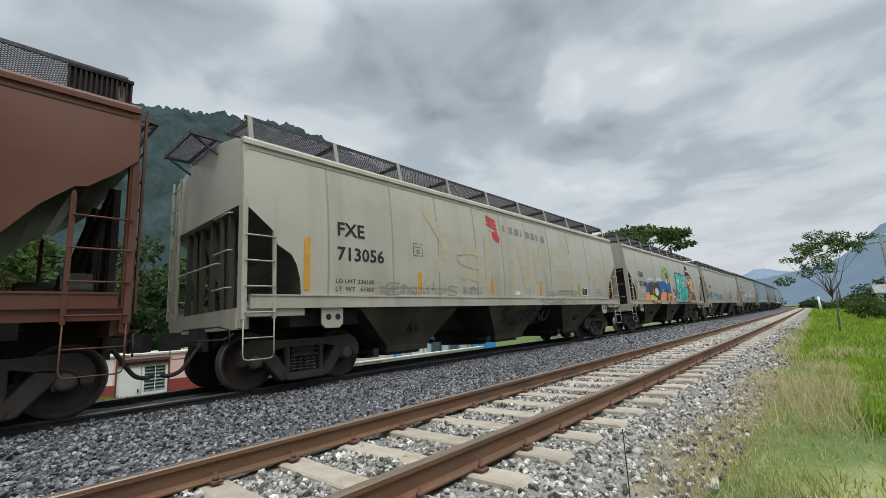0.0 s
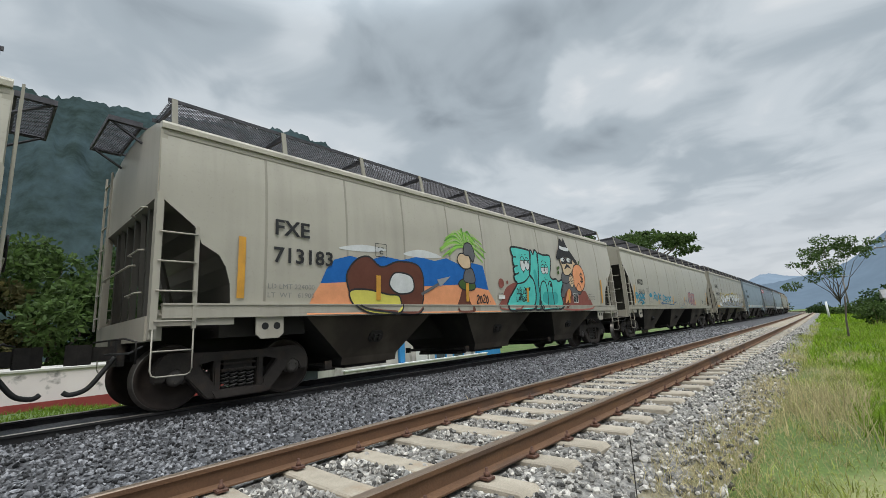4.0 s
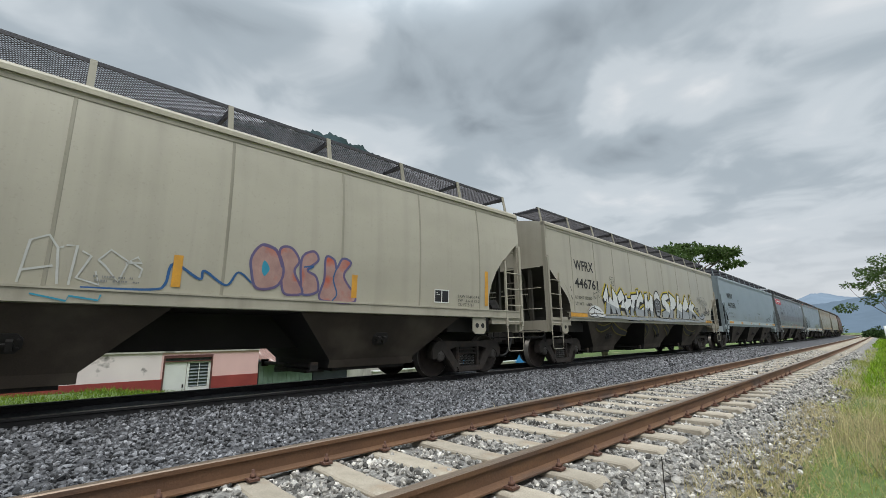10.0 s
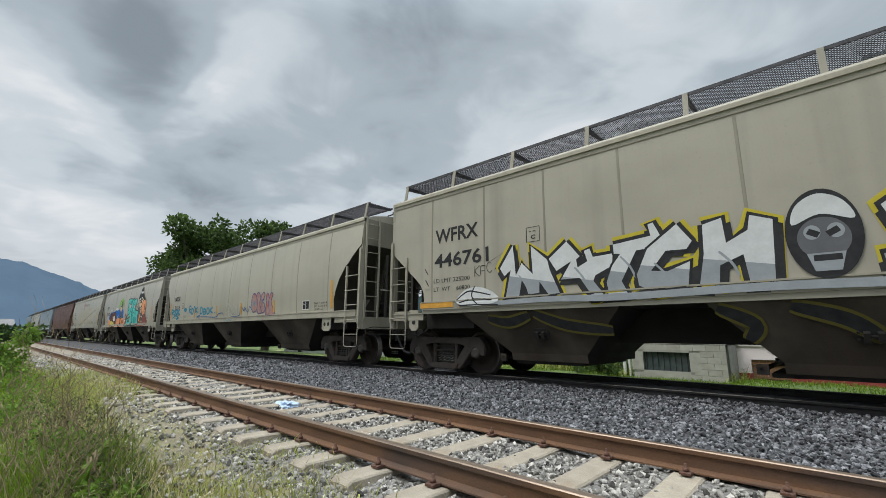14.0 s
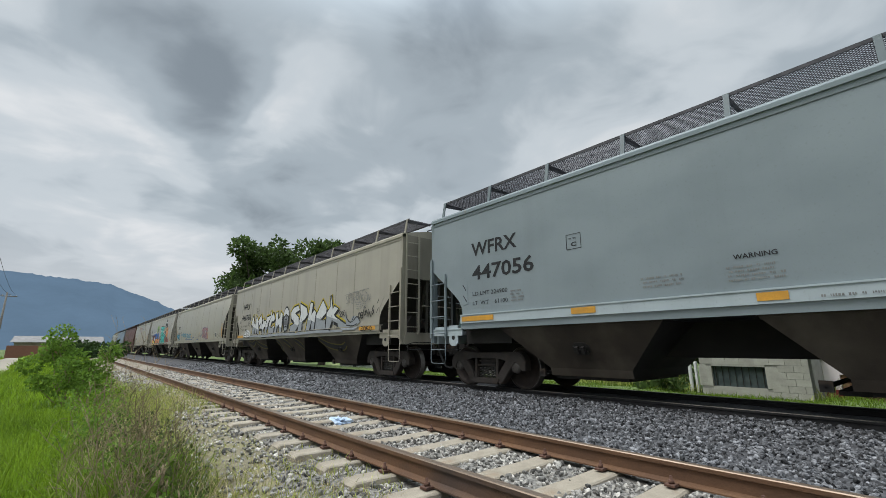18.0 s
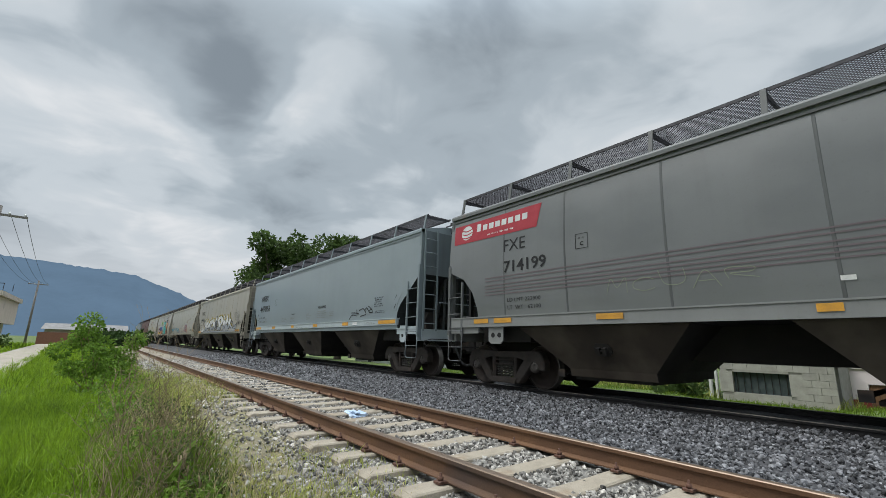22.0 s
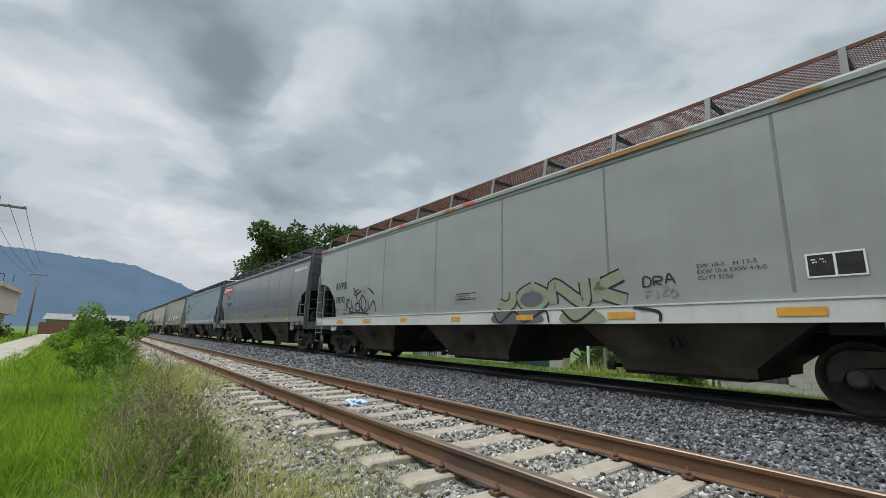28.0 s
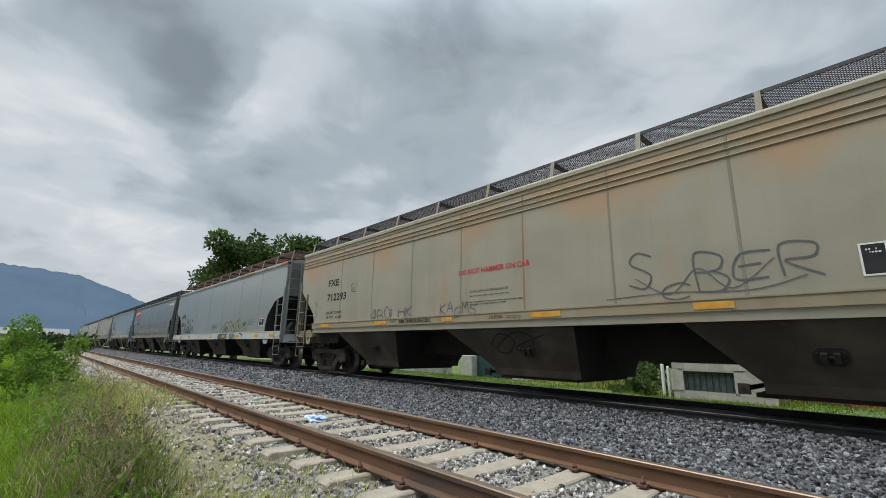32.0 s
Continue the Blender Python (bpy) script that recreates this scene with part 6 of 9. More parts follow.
def mark_car_4(s):
    s.words("WFRX", 1.56, 2.80, 2.86, 3.18)
    s.words("446761", 1.54, 3.06, 2.30, 2.62)
    s.words("LD LMT 225200", 1.52, 2.56, 1.97, 2.06, bold=0.006)
    s.words("LT  WT    60800", 1.52, 2.56, 1.78, 1.87, bold=0.006)
    s.plate(3.96, 4.24, 2.56, 2.84)
    s.scrawl("KFC", 2.68, 3.15, 2.06, 2.24, 0.014, "ink_black", wild=0.3)
    s.stroke([[(3.1, 2.3), (3.5, 2.46), (3.15, 2.2), (3.55, 2.35), (3.2, 2.12), (3.6, 2.55)]], 0.012, "ink_black", smooth=False)
    s.yellow([(1.12, 2.12), (14.48, 15.45)], 1.42, 1.54)
    up = lambda pts: [(u, 1.47 + (z - 1.47) * 0.90) for u, z in pts]
    letters = [
        [(3.65, 2.54), (3.34, 2.12), (3.44, 1.96), (3.59, 2.07), (3.45, 1.52), (3.76, 1.56), (3.83, 1.86), (4.0, 1.58), (4.19, 1.60), (4.2, 1.8), (4.4, 1.52), (4.60, 1.56), (4.42, 1.99), (4.38, 2.18), (4.05, 2.48), (4.07, 1.95), (3.84, 2.18), (3.7, 1.95), (3.68, 2.26)],
        [(4.77, 2.46), (4.41, 2.19), (4.55, 1.96), (4.84, 2.1), (4.63, 1.8), (4.98, 1.8), (5.11, 1.59), (5.25, 1.41), (5.42, 1.44), (5.21, 1.73), (5.25, 1.82), (5.54, 1.95), (5.56, 2.15), (5.23, 2.13), (5.18, 2.28), (5.08, 2.25), (5.13, 2.07), (4.95, 1.98), (4.93, 2.12), (5.0, 2.17)],
        [(5.58, 2.29), (6.16, 2.35), (6.13, 2.53), (6.21, 2.55), (6.29, 2.35), (6.31, 2.17), (5.93, 2.15), (5.67, 1.69), (5.78, 1.45), (5.47, 1.44), (5.43, 1.69), (5.54, 1.95), (5.68, 2.12), (5.58, 2.14)],
        [(6.53, 2.47), (6.71, 2.19), (6.63, 2.08), (6.35, 2.09), (6.12, 1.81), (6.35, 1.78), (6.66, 1.90), (6.60, 1.52), (6.17, 1.48), (5.93, 1.60), (5.91, 1.77), (6.09, 2.15)],
        [(6.86, 2.40), (7.10, 2.46), (7.12, 2.10), (7.38, 2.24), (7.42, 2.44), (7.66, 2.34), (7.60, 1.50), (7.34, 1.50), (7.30, 1.92), (7.02, 1.80), (6.98, 1.48), (6.74, 1.50), (6.84, 1.98)],
        up([(8.91, 2.63), (9.38, 2.69), (9.55, 2.5), (9.09, 2.38), (9.48, 2.17), (9.55, 1.84), (9.1, 1.50), (8.62, 1.56), (8.60, 1.80), (9.13, 1.93), (8.73, 2.16), (8.65, 2.43)]),
        up([(9.58, 2.76), (10.26, 2.52), (10.38, 2.24), (10.1, 2.04), (9.86, 1.97), (9.81, 1.55), (9.44, 1.52), (9.70, 2.31)]),
        up([(10.60, 2.72), (10.84, 2.69), (10.73, 2.2), (10.98, 2.38), (11.14, 2.28), (11.0, 1.55), (10.74, 1.55), (10.83, 2.04), (10.57, 1.56), (10.26, 1.55), (10.49, 2.23)]),
        up([(11.20, 2.15), (11.71, 2.72), (12.05, 2.36), (12.0, 2.18), (11.49, 1.92), (11.97, 1.90), (11.97, 1.55), (11.12, 1.55)]),
        up([(12.34, 2.86), (12.36, 2.40), (12.08, 2.18), (12.03, 1.55), (12.32, 1.55), (12.52, 1.88), (13.02, 1.71), (13.55, 1.66), (12.74, 1.99), (12.66, 2.08), (12.96, 2.30), (12.64, 2.40), (12.55, 2.27)]),
    ]
    for pts in letters:
        s.stroke([pts], 0.24, "yellow", smooth=False, closed=True)
        s.fill(pts, "yellow", smooth=False)
    for pts in letters:
        s.fill([(u + 0.10, z - 0.07) for u, z in pts], "ink_black", smooth=False)
        s.fill([(u - 0.06, z - 0.10) for u, z in pts], "ink_black", smooth=False)
        s.stroke([pts], 0.12, "ink_black", smooth=False, closed=True)
    for pts in letters:
        s.stroke([pts], 0.07, "ink_black", smooth=False, closed=True)
        s.fill(pts, "white", smooth=False)
        s.fill(pts, "silver", smooth=False, below=min(z for u, z in pts) + 0.36)
        cu, cz = sum(u for u, z in pts) / len(pts), sum(z for u, z in pts) / len(pts)
        s.stroke([[(cu - 0.16, cz + 0.02), (cu - 0.02, cz - 0.16), (cu + 0.05, cz - 0.34)]], 0.035, "silver")
    s.stroke([[(3.1, 1.45), (4.4, 1.47), (5.6, 1.44), (7.5, 1.47), (9.3, 1.44), (11.2, 1.47), (13.4, 1.44)]], 0.11, "silver")
    s.fill([(12.9, 1.86), (13.47, 1.67), (14.45, 1.55), (14.2, 1.44), (13.4, 1.46), (13.0, 1.60)], "silver", smooth=False)
    for lines in ([(2.95, 1.16), (3.4, 1.08), (3.9, 1.20)], [(4.0, 1.24), (4.6, 1.02), (5.4, 0.92)], [(6.9, 1.22), (7.3, 1.0), (7.2, 0.78)], [(7.7, 1.22), (8.2, 1.05), (8.5, 0.82)], [(9.0, 1.2), (9.5, 1.02), (9.7, 0.85)], [(11.3, 1.22), (12.0, 0.98), (12.9, 0.90), (13.3, 1.02)]):
        s.stroke([lines], 0.24, "halo", taper=0.5)
        s.stroke([lines], 0.16, "ink_black", taper=0.3)
    s.oval(8.12, 2.08, 0.36, 0.56, "ink_black")
    s.fill([(7.84, 2.22), (7.90, 2.46), (8.12, 2.58), (8.34, 2.46), (8.42, 2.22), (8.12, 2.32)], "white")
    s.oval(8.12, 2.02, 0.25, 0.26, "slate")
    s.fill([(7.94, 1.84), (8.30, 1.84), (8.24, 1.62), (8.0, 1.62)], "silver", smooth=False)
    s.oval(8.02, 2.10, 0.08, 0.09, "silver")
    s.oval(8.24, 2.10, 0.08, 0.09, "silver")
    s.stroke([[(7.98, 2.12), (8.08, 2.06)], [(8.16, 2.06), (8.27, 2.12)], [(8.0, 1.78), (8.26, 1.78)]], 0.08, "ink_black")
    s.fill([(2.2, 1.56), (2.45, 1.76), (2.8, 1.80), (3.15, 1.68), (3.3, 1.50), (2.9, 1.42), (2.4, 1.44)], "white")
    s.stroke([[(2.2, 1.56), (2.5, 1.72), (2.75, 1.70), (3.1, 1.62)], [(2.3, 1.50), (2.7, 1.56), (3.15, 1.52)], [(2.7, 1.82), (2.62, 1.62), (2.8, 1.44)], [(2.3, 1.44), (2.8, 1.44), (3.3, 1.42)]], 0.03, "ink_black")
    s.scrawl("SSK", 13.06, 13.46, 1.92, 2.10, 0.03, "ink_black", wild=0.1)
    s.fill([(13.52, 2.06), (13.62, 1.88), (13.85, 1.74), (14.0, 1.88), (14.3, 1.86), (14.5, 1.70), (14.2, 1.58), (13.8, 1.56), (13.55, 1.72)], "silver")
    s.stroke([[(13.52, 2.06), (13.62, 1.84), (13.9, 1.70), (14.1, 1.90)], [(14.0, 1.70), (14.3, 1.86), (14.5, 1.70)], [(13.6, 1.62), (14.0, 1.58), (14.3, 1.64)]], 0.04, "ink_black")
    s.scrawl("SPDRBOEDN", 13.5, 15.1, 2.36, 2.62, 0.022, "ink_grey", wild=0.3, seed=3)
    s.stroke([[(13.4, 2.62), (14.1, 2.66), (15.0, 2.70)]], 0.018, "ink_grey")
    s.scrawl("OBGYN6", 14.36, 15.35, 1.84, 2.06, 0.035, "ink_black", wild=0.25, seed=4)
    s.scrawl("ZOKO", 14.6, 15.3, 1.42, 1.53, 0.022, "ink_black", wild=0.1)
    s.words("ALEX", 12.35, 12.62, 1.46, 1.54, bold=0.0)
    s.bars(14.2, 14.9, 2.1, 2.35, 4)


def mark_car_5(s):
    s.words("WFRX", 1.48, 2.84, 2.94, 3.26)
    s.words("447056", 1.50, 3.26, 2.38, 2.72)
    s.words("LD LMT 224900", 1.50, 2.54, 2.03, 2.12, bold=0.006)
    s.words("LT  WT    61100", 1.50, 2.54, 1.82, 1.91, bold=0.006)
    s.plate(4.04, 4.34, 2.66, 2.94)
    s.yellow([(1.15, 2.15), (4.06, 4.54), (6.86, 7.20), (9.46, 9.92), (12.22, 12.68), (14.80, 15.80)], 1.47, 1.58)
    s.words("WARNING", 9.75, 10.56, 2.20, 2.30, bold=0.01)
    s.bars(9.72, 10.85, 1.82, 2.14, 4)
    s.words("WARNING", 6.66, 7.16, 2.06, 2.13, bold=0.008)
    s.bars(6.55, 7.3, 1.76, 2.0, 4)
    s.bars(5.35, 6.2, 1.80, 2.0, 3)
    s.bars(8.55, 9.05, 1.80, 2.08, 4)
    s.bars(10.95, 11.5, 1.86, 2.06, 3)
    s.bars(7.5, 8.6, 1.47, 1.53, 1)
    s.stroke([[(12.66, 1.66), (12.9, 1.82), (13.25, 1.78)], [(12.8, 1.90), (13.2, 1.88), (13.4, 1.84)], [(13.22, 2.0), (13.28, 1.80)], [(13.4, 1.95), (13.7, 2.0), (13.9, 1.82), (13.5, 1.76)], [(13.8, 1.90), (13.9, 2.02), (14.05, 1.94), (14.15, 1.84)], [(14.02, 2.08), (14.2, 2.0), (14.35, 1.86), (14.1, 1.88), (14.25, 2.0)]], 0.035, "ink_black")
    s.rect(13.04, 13.36, 1.47, 1.56, "ink_white", "notice")
    s.bars(14.42, 15.0, 2.02, 2.36, 5, "ink_black", 4)
    s.bars(14.5, 15.2, 1.82, 1.92, 2, "ink_black", 5)
    s.bars(2.6, 3.05, 1.82, 2.08, 4, "ink_grey", 6)
    s.bars(13.9, 14.6, 1.48, 1.56, 2, "ink_grey", 8)


def mark_car_6(s):
    s.fill([(0.16, 3.36), (0.14, 3.85), (2.94, 3.85), (2.82, 3.34)], "panel_red", "red_panel", False)
    s.oval(0.62, 3.62, 0.20, 0.18, "white", "emblem")
    for k in range(3):
        s.stroke([[(0.44, 3.70 - 0.09 * k), (0.62, 3.66 - 0.09 * k), (0.82, 3.70 - 0.09 * k)]], 0.03, "panel_red", "emblem")
    for k in range(8):
        u = 0.98 + k * 0.205
        s.rect(u, u + (0.15 if k else 0.13), 3.58, 3.72 + (0.05 if k in (0,) else 0.0), "white", "brand_bar")
    s.bars(1.35, 2.3, 3.42, 3.50, 1, "white", 3, "brand_bar")
    s.words("FXE", 1.90, 2.52, 2.94, 3.20, bold=0.0)
    s.words("714199", 1.90, 3.06, 2.46, 2.72)
    s.words("LD LMT 223900", 1.98, 2.88, 1.82, 1.90, "ink_black", 0.004)
    s.words("LT  WT   62100", 1.98, 2.88, 1.66, 1.74, "ink_black", 0.004)
    s.plate(3.76, 4.02, 2.70, 2.98)
    for z in (2.38, 2.31, 2.21, 2.14, 2.07, 2.00):
        s.rect(1.3, 15.6, z, z + 0.022, "stripe", "pinstripe")
    s.yellow([(0.95, 1.42), (1.6, 2.12), (4.12, 4.62), (7.1, 7.35), (9.60, 9.98), (11.86, 12.34), (14.6, 15.0)], 1.38, 1.48)
    s.rect(7.36, 7.50, 1.74, 1.80, "ink_white", "notice")
    s.bars(8.3, 9.1, 1.58, 1.72, 3, "ink_red", 3)
    s.bars(10.1, 10.7, 1.58, 1.78, 3, "ink_red", 4)
    s.bars(10.9, 11.4, 1.60, 1.70, 2, "ink_black", 5)
    s.bars(11.5, 12.0, 1.60, 1.72, 3, "ink_black", 6)
    s.scrawl("MCUAR", 4.3, 6.6, 1.85, 2.06, 0.011, "moss", wild=0.3)
    s.scrawl("CVSAL", 12.1, 14.8, 1.80, 2.06, 0.011, "moss", wild=0.3, seed=5)
    for k in range(11):
        u = 15.2 + k * 0.135
        s.rect(u, u + (0.10 if k != 8 else 0.03), 3.62, 3.74, "white", "brand_bar")
    s.bars(14.0, 14.6, 1.7, 2.0, 4)


def mark_car_7(s):
    s.words("RVPR", 1.66, 2.60, 2.42, 2.68)
    s.words("3870", 1.68, 2.44, 1.92, 2.16)
    s.words("LD LMT   221900", 1.66, 2.68, 1.63, 1.71, bold=0.005)
    s.words("LT  WT      64100", 1.66, 2.68, 1.49, 1.57, bold=0.005)
    s.plate(3.74, 4.02, 2.13, 2.40)
    s.stroke([[(2.64, 1.72), (2.62, 1.98), (2.82, 2.02), (2.70, 1.80), (2.95, 1.70)], [(2.95, 2.02), (3.05, 1.78), (2.85, 1.62), (3.15, 1.60), (3.05, 1.85)], [(3.1, 2.42), (3.4, 2.20), (3.7, 2.28), (3.3, 2.14), (3.2, 2.26), (3.55, 2.34)], [(3.35, 2.14), (3.45, 1.90), (3.3, 1.66), (3.65, 1.62), (3.55, 1.86), (3.3, 1.84)], [(3.7, 2.05), (3.6, 1.86), (3.85, 1.62), (4.1, 1.72), (3.95, 2.04), (3.72, 2.06), (3.9, 1.56), (4.25, 1.66), (4.2, 1.95)], [(2.8, 1.52), (3.4, 1.55), (4.3, 1.48)], [(4.15, 2.35), (4.4, 2.24), (4.6, 2.1)], [(4.3, 1.6), (4.6, 1.9), (4.75, 1.55)]], 0.055, "ink_black")
    for a, b in ((0.10, 0.62), (9.0, 9.4), (6.0, 6.25), (17.3, 18.0)):
        s.rect(a, b, 4.06, 4.13, "coral", "red_tape")
    for a, b in ((12.3, 14.4), (8.2, 8.7), (15.5, 16.0)):
        s.fill([(a, 4.05), (a + 0.1, 4.12), (b - 0.2, 4.12), (b, 4.08), (b - 0.3, 4.05)], "rust_run", "rust_patch")
    s.yellow([(1.98, 2.46), (4.02, 4.5), (6.3, 6.6), (8.62, 8.95), (10.76, 11.22), (12.84, 13.32), (15.2, 15.7), (16.9, 17.4)], 1.20, 1.31)
    letters = [("J", 10.15, 10.75, 1.50, 1.80), ("O", 10.75, 11.60, 1.50, 1.86), ("N", 11.60, 12.50, 1.50, 1.88), ("K", 12.55, 13.20, 1.50, 1.94)]
    for w, c in ((0.27, "ink_black"), (0.20, "moss")):
        for ch, a, b, z0, z1 in letters:
            s.scrawl(ch, a, b, z0, z1, w, c, seed=3)
    s.oval(11.15, 1.62, 0.30, 0.16, "slate")
    s.fill([(10.12, 1.15), (10.2, 1.38), (10.9, 1.40), (11.3, 1.38), (11.4, 1.16)], "slate")
    s.fill([(11.9, 1.15), (12.0, 1.38), (12.5, 1.40), (12.8, 1.16)], "moss")
    s.stroke([[(10.1, 1.38), (10.3, 1.16), (10.7, 1.38), (11.0, 1.16), (11.5, 1.38), (11.6, 1.15)], [(11.9, 1.38), (12.2, 1.16), (12.6, 1.38)], [(13.3, 1.38), (13.7, 1.30), (13.72, 1.15)]], 0.05, "ink_black")
    s.yellow([(10.76, 11.22), (12.84, 13.32)], 1.20, 1.31)
    s.scrawl("DRA", 13.46, 13.98, 1.72, 1.86, 0.025, "ink_black", wild=0.2)
    s.scrawl("FIZO", 13.5, 14.0, 1.54, 1.66, 0.025, "ink_grey", wild=0.2, seed=4)
    s.stroke([[(8.76, 1.72), (9.48, 1.72), (9.48, 1.86), (8.76, 1.86)]], 0.02, "ink_black", "stencil_frame", False, True)
    s.bars(8.82, 9.42, 1.74, 1.84, 2, "ink_black")
    s.bars(8.6, 9.6, 1.62, 1.67, 1)
    s.scrawl("SVA", 6.9, 7.7, 1.55, 1.72, 0.02, "ink_grey", wild=0.3)
    s.words("EW 10-5   H 13-5", 14.3, 15.05, 1.92, 1.98, bold=0.003)
    s.words("EXW 10-6 EXW 4-9-0", 14.3, 15.15, 1.83, 1.89, bold=0.003)
    s.words("CU FT 5150", 14.3, 14.75, 1.74, 1.80, bold=0.003)
    s.data_panel(15.55, 16.10, 1.66, 1.96)


def mark_car_8(s):
    s.words("FXE", 2.02, 2.70, 2.78, 3.00)
    s.words("712293", 2.00, 3.20, 2.30, 2.54)
    s.words("LD LMT 223600", 2.00, 2.96, 1.89, 1.97, bold=0.008)
    s.words("LT  WT    62400", 2.00, 2.96, 1.74, 1.82, bold=0.008)
    s.plate(3.48, 3.74, 2.50, 2.76)
    s.words("DO NOT HAMMER ON CAR", 8.15, 10.10, 2.48, 2.60, "ink_red", 0.012)
    s.words("CLOSE LOCK AND CARSEAL HATCH", 8.48, 9.55, 2.07, 2.12, bold=0.006)
    s.bars(8.48, 9.75, 1.98, 2.03, 1, "ink_black", 3)
    s.bars(8.32, 9.95, 1.80, 1.90, 2, "ink_black", 4)
    s.words("ARI THROUGH SILL", 5.98, 7.26, 1.48, 1.57, bold=0.012)
    s.words("CAUTION:", 9.06, 9.44, 1.48, 1.55, bold=0.008)
    s.bars(9.5, 10.0, 1.48, 1.55, 2, "ink_black", 6)
    s.yellow([(1.75, 2.28), (4.88, 5.42), (7.62, 7.98), (10.1, 10.75), (12.9, 13.4), (15.8, 16.4)], 1.47, 1.57)
    s.scrawl("4BOLHK", 4.62, 6.50, 1.62, 1.90, 0.028, "stripe", wild=0.25)
    s.scrawl("KAGMS", 7.50, 8.70, 1.62, 1.84, 0.022, "stripe", wild=0.25, seed=5)
    s.scrawl("SCBER", 11.95, 14.40, 1.72, 2.16, 0.026, "slate", wild=0.45, seed=6, rise=0.04)
    s.stroke([[(11.6, 1.70), (12.6, 1.74), (13.6, 1.70), (14.2, 1.84)], [(12.1, 2.0), (12.6, 1.72), (13.0, 2.06), (13.4, 1.74), (13.9, 2.1)]], 0.018, "slate")
    s.stroke([[(8.9, 0.95), (9.2, 1.18), (9.55, 1.05), (9.3, 0.80), (9.05, 0.90), (9.6, 1.20), (10.0, 1.10), (9.85, 0.82), (9.55, 0.92), (10.3, 1.16)]], 0.035, "hole_black")
    s.data_panel(14.68, 15.14, 1.76, 2.14)


SILLS = {4: (1.50, 1.28), 5: (1.46, 1.26), 6: (1.49, 1.31), 7: (1.56, 1.38), 8: (1.63, 1.43), 9: (1.53, 1.30), 10: (1.42, 1.12), 11: (1.62, 1.44)}
MARKS = {4: mark_car_1, 5: mark_car_2, 6: mark_car_3, 7: mark_car_4, 8: mark_car_5, 9: mark_car_6, 10: mark_car_7, 11: mark_car_8}
SEAMS = {4: [1.65, 3.19, 4.60, 6.05, 7.27, 8.60, 10.0, 11.5, 12.93, 14.6], 5: [1.6, 3.15, 4.6, 6.05, 7.4, 8.8, 10.3, 11.8, 13.2, 14.7], 6: [1.52, 3.30, 5.15, 7.0, 8.88, 10.75, 12.65, 14.46, 16.28], 7: [1.45, 2.95, 4.35, 5.75, 7.4, 9.1, 10.9, 12.7, 14.0], 9: [1.89, 3.5, 5.4, 7.37, 9.32, 11.23, 13.09, 14.95], 10: [2.45, 5.15, 7.87, 10.33, 12.88, 15.4], 11: [2.85, 4.62, 6.42, 8.2, 9.94, 11.75, 13.55, 15.4]}

# ---- the cars, in running order, and how the train rolls ----
def rolled(t):
    """Metres that the train has moved since the start."""
    return 4.5797 * t + 0.00494 * t * t - 0.000186 * t ** 3


CARS = [  # front end of the body at the start, its length, livery, end style, bays, words
    (-72.0, 17.0, "pale", "curved", 3, "pale grey covered hopper car with dusty sides"),
    (-53.6, 17.0, "stone", "curved", 3, "stone white covered hopper car with dusty sides"),
    (-35.2, 17.0, "blue", "straight", 3, "pale blue grey covered hopper car"),
    (-16.2, 17.44, "brown", "arc", 3, "oxide brown covered hopper car with open end frames"),
    (2.48, 15.82, "stone", "rounded", 3, "stone white covered hopper car with faded lettering and yellow strips"),
    (19.68, 16.12, "stone_b", "rounded", 3, "stone white covered hopper car covered in bright cartoon graffiti"),
    (37.1, 17.85, "beige", "curved", 3, "beige grey covered hopper car with blue spray writing"),
    (56.2, 16.75, "olive", "straight", 3, "beige covered hopper car with large black and white graffiti"),
    (74.3, 16.95, "blue", "straight", 3, "pale blue grey covered hopper car with warning lettering"),
    (92.6, 17.0, "grey", "short", 3, "dusty grey covered hopper car with a red panel"),
    (110.95, 17.97, "pale", "steep", 3, "pale grey covered hopper car with green graffiti and rusty eaves"),
    (130.4, 17.6, "cream", "straight", 3, "rust-stained cream covered hopper car with scrawled graffiti"),
    (149.3, 17.0, "cream", "curved", 3, "rust-stained cream covered hopper car"),
    (167.6, 17.0, "brown", "curved", 3, "oxide brown covered hopper car"),
    (185.9, 17.0, "stone", "curved", 3, "stone white covered hopper car with dusty sides"),
]
M["board_rust"] = material("rusty_board", (0.15, 0.062, 0.035), (0.09, 0.042, 0.028), 3, 0.85)


def grille_mesh():
    bm = bmesh.new()
    for k in range(13):
        x = -0.6 + k * 0.1
        box(bm, x - 0.022, x + 0.022, -0.02, 0.03, 0.0, 0.5)
    box(bm, -0.64, 0.64, -0.03, 0.05, 0.48, 0.54)
    box(bm, -0.64, 0.64, -0.03, 0.05, -0.02, 0.04)
    box(bm, -0.62, 0.62, 0.03, 0.05, 0.0, 0.5)
    return mesh_of("roof_end_grille", bm, LIV["brown"]["slope"])


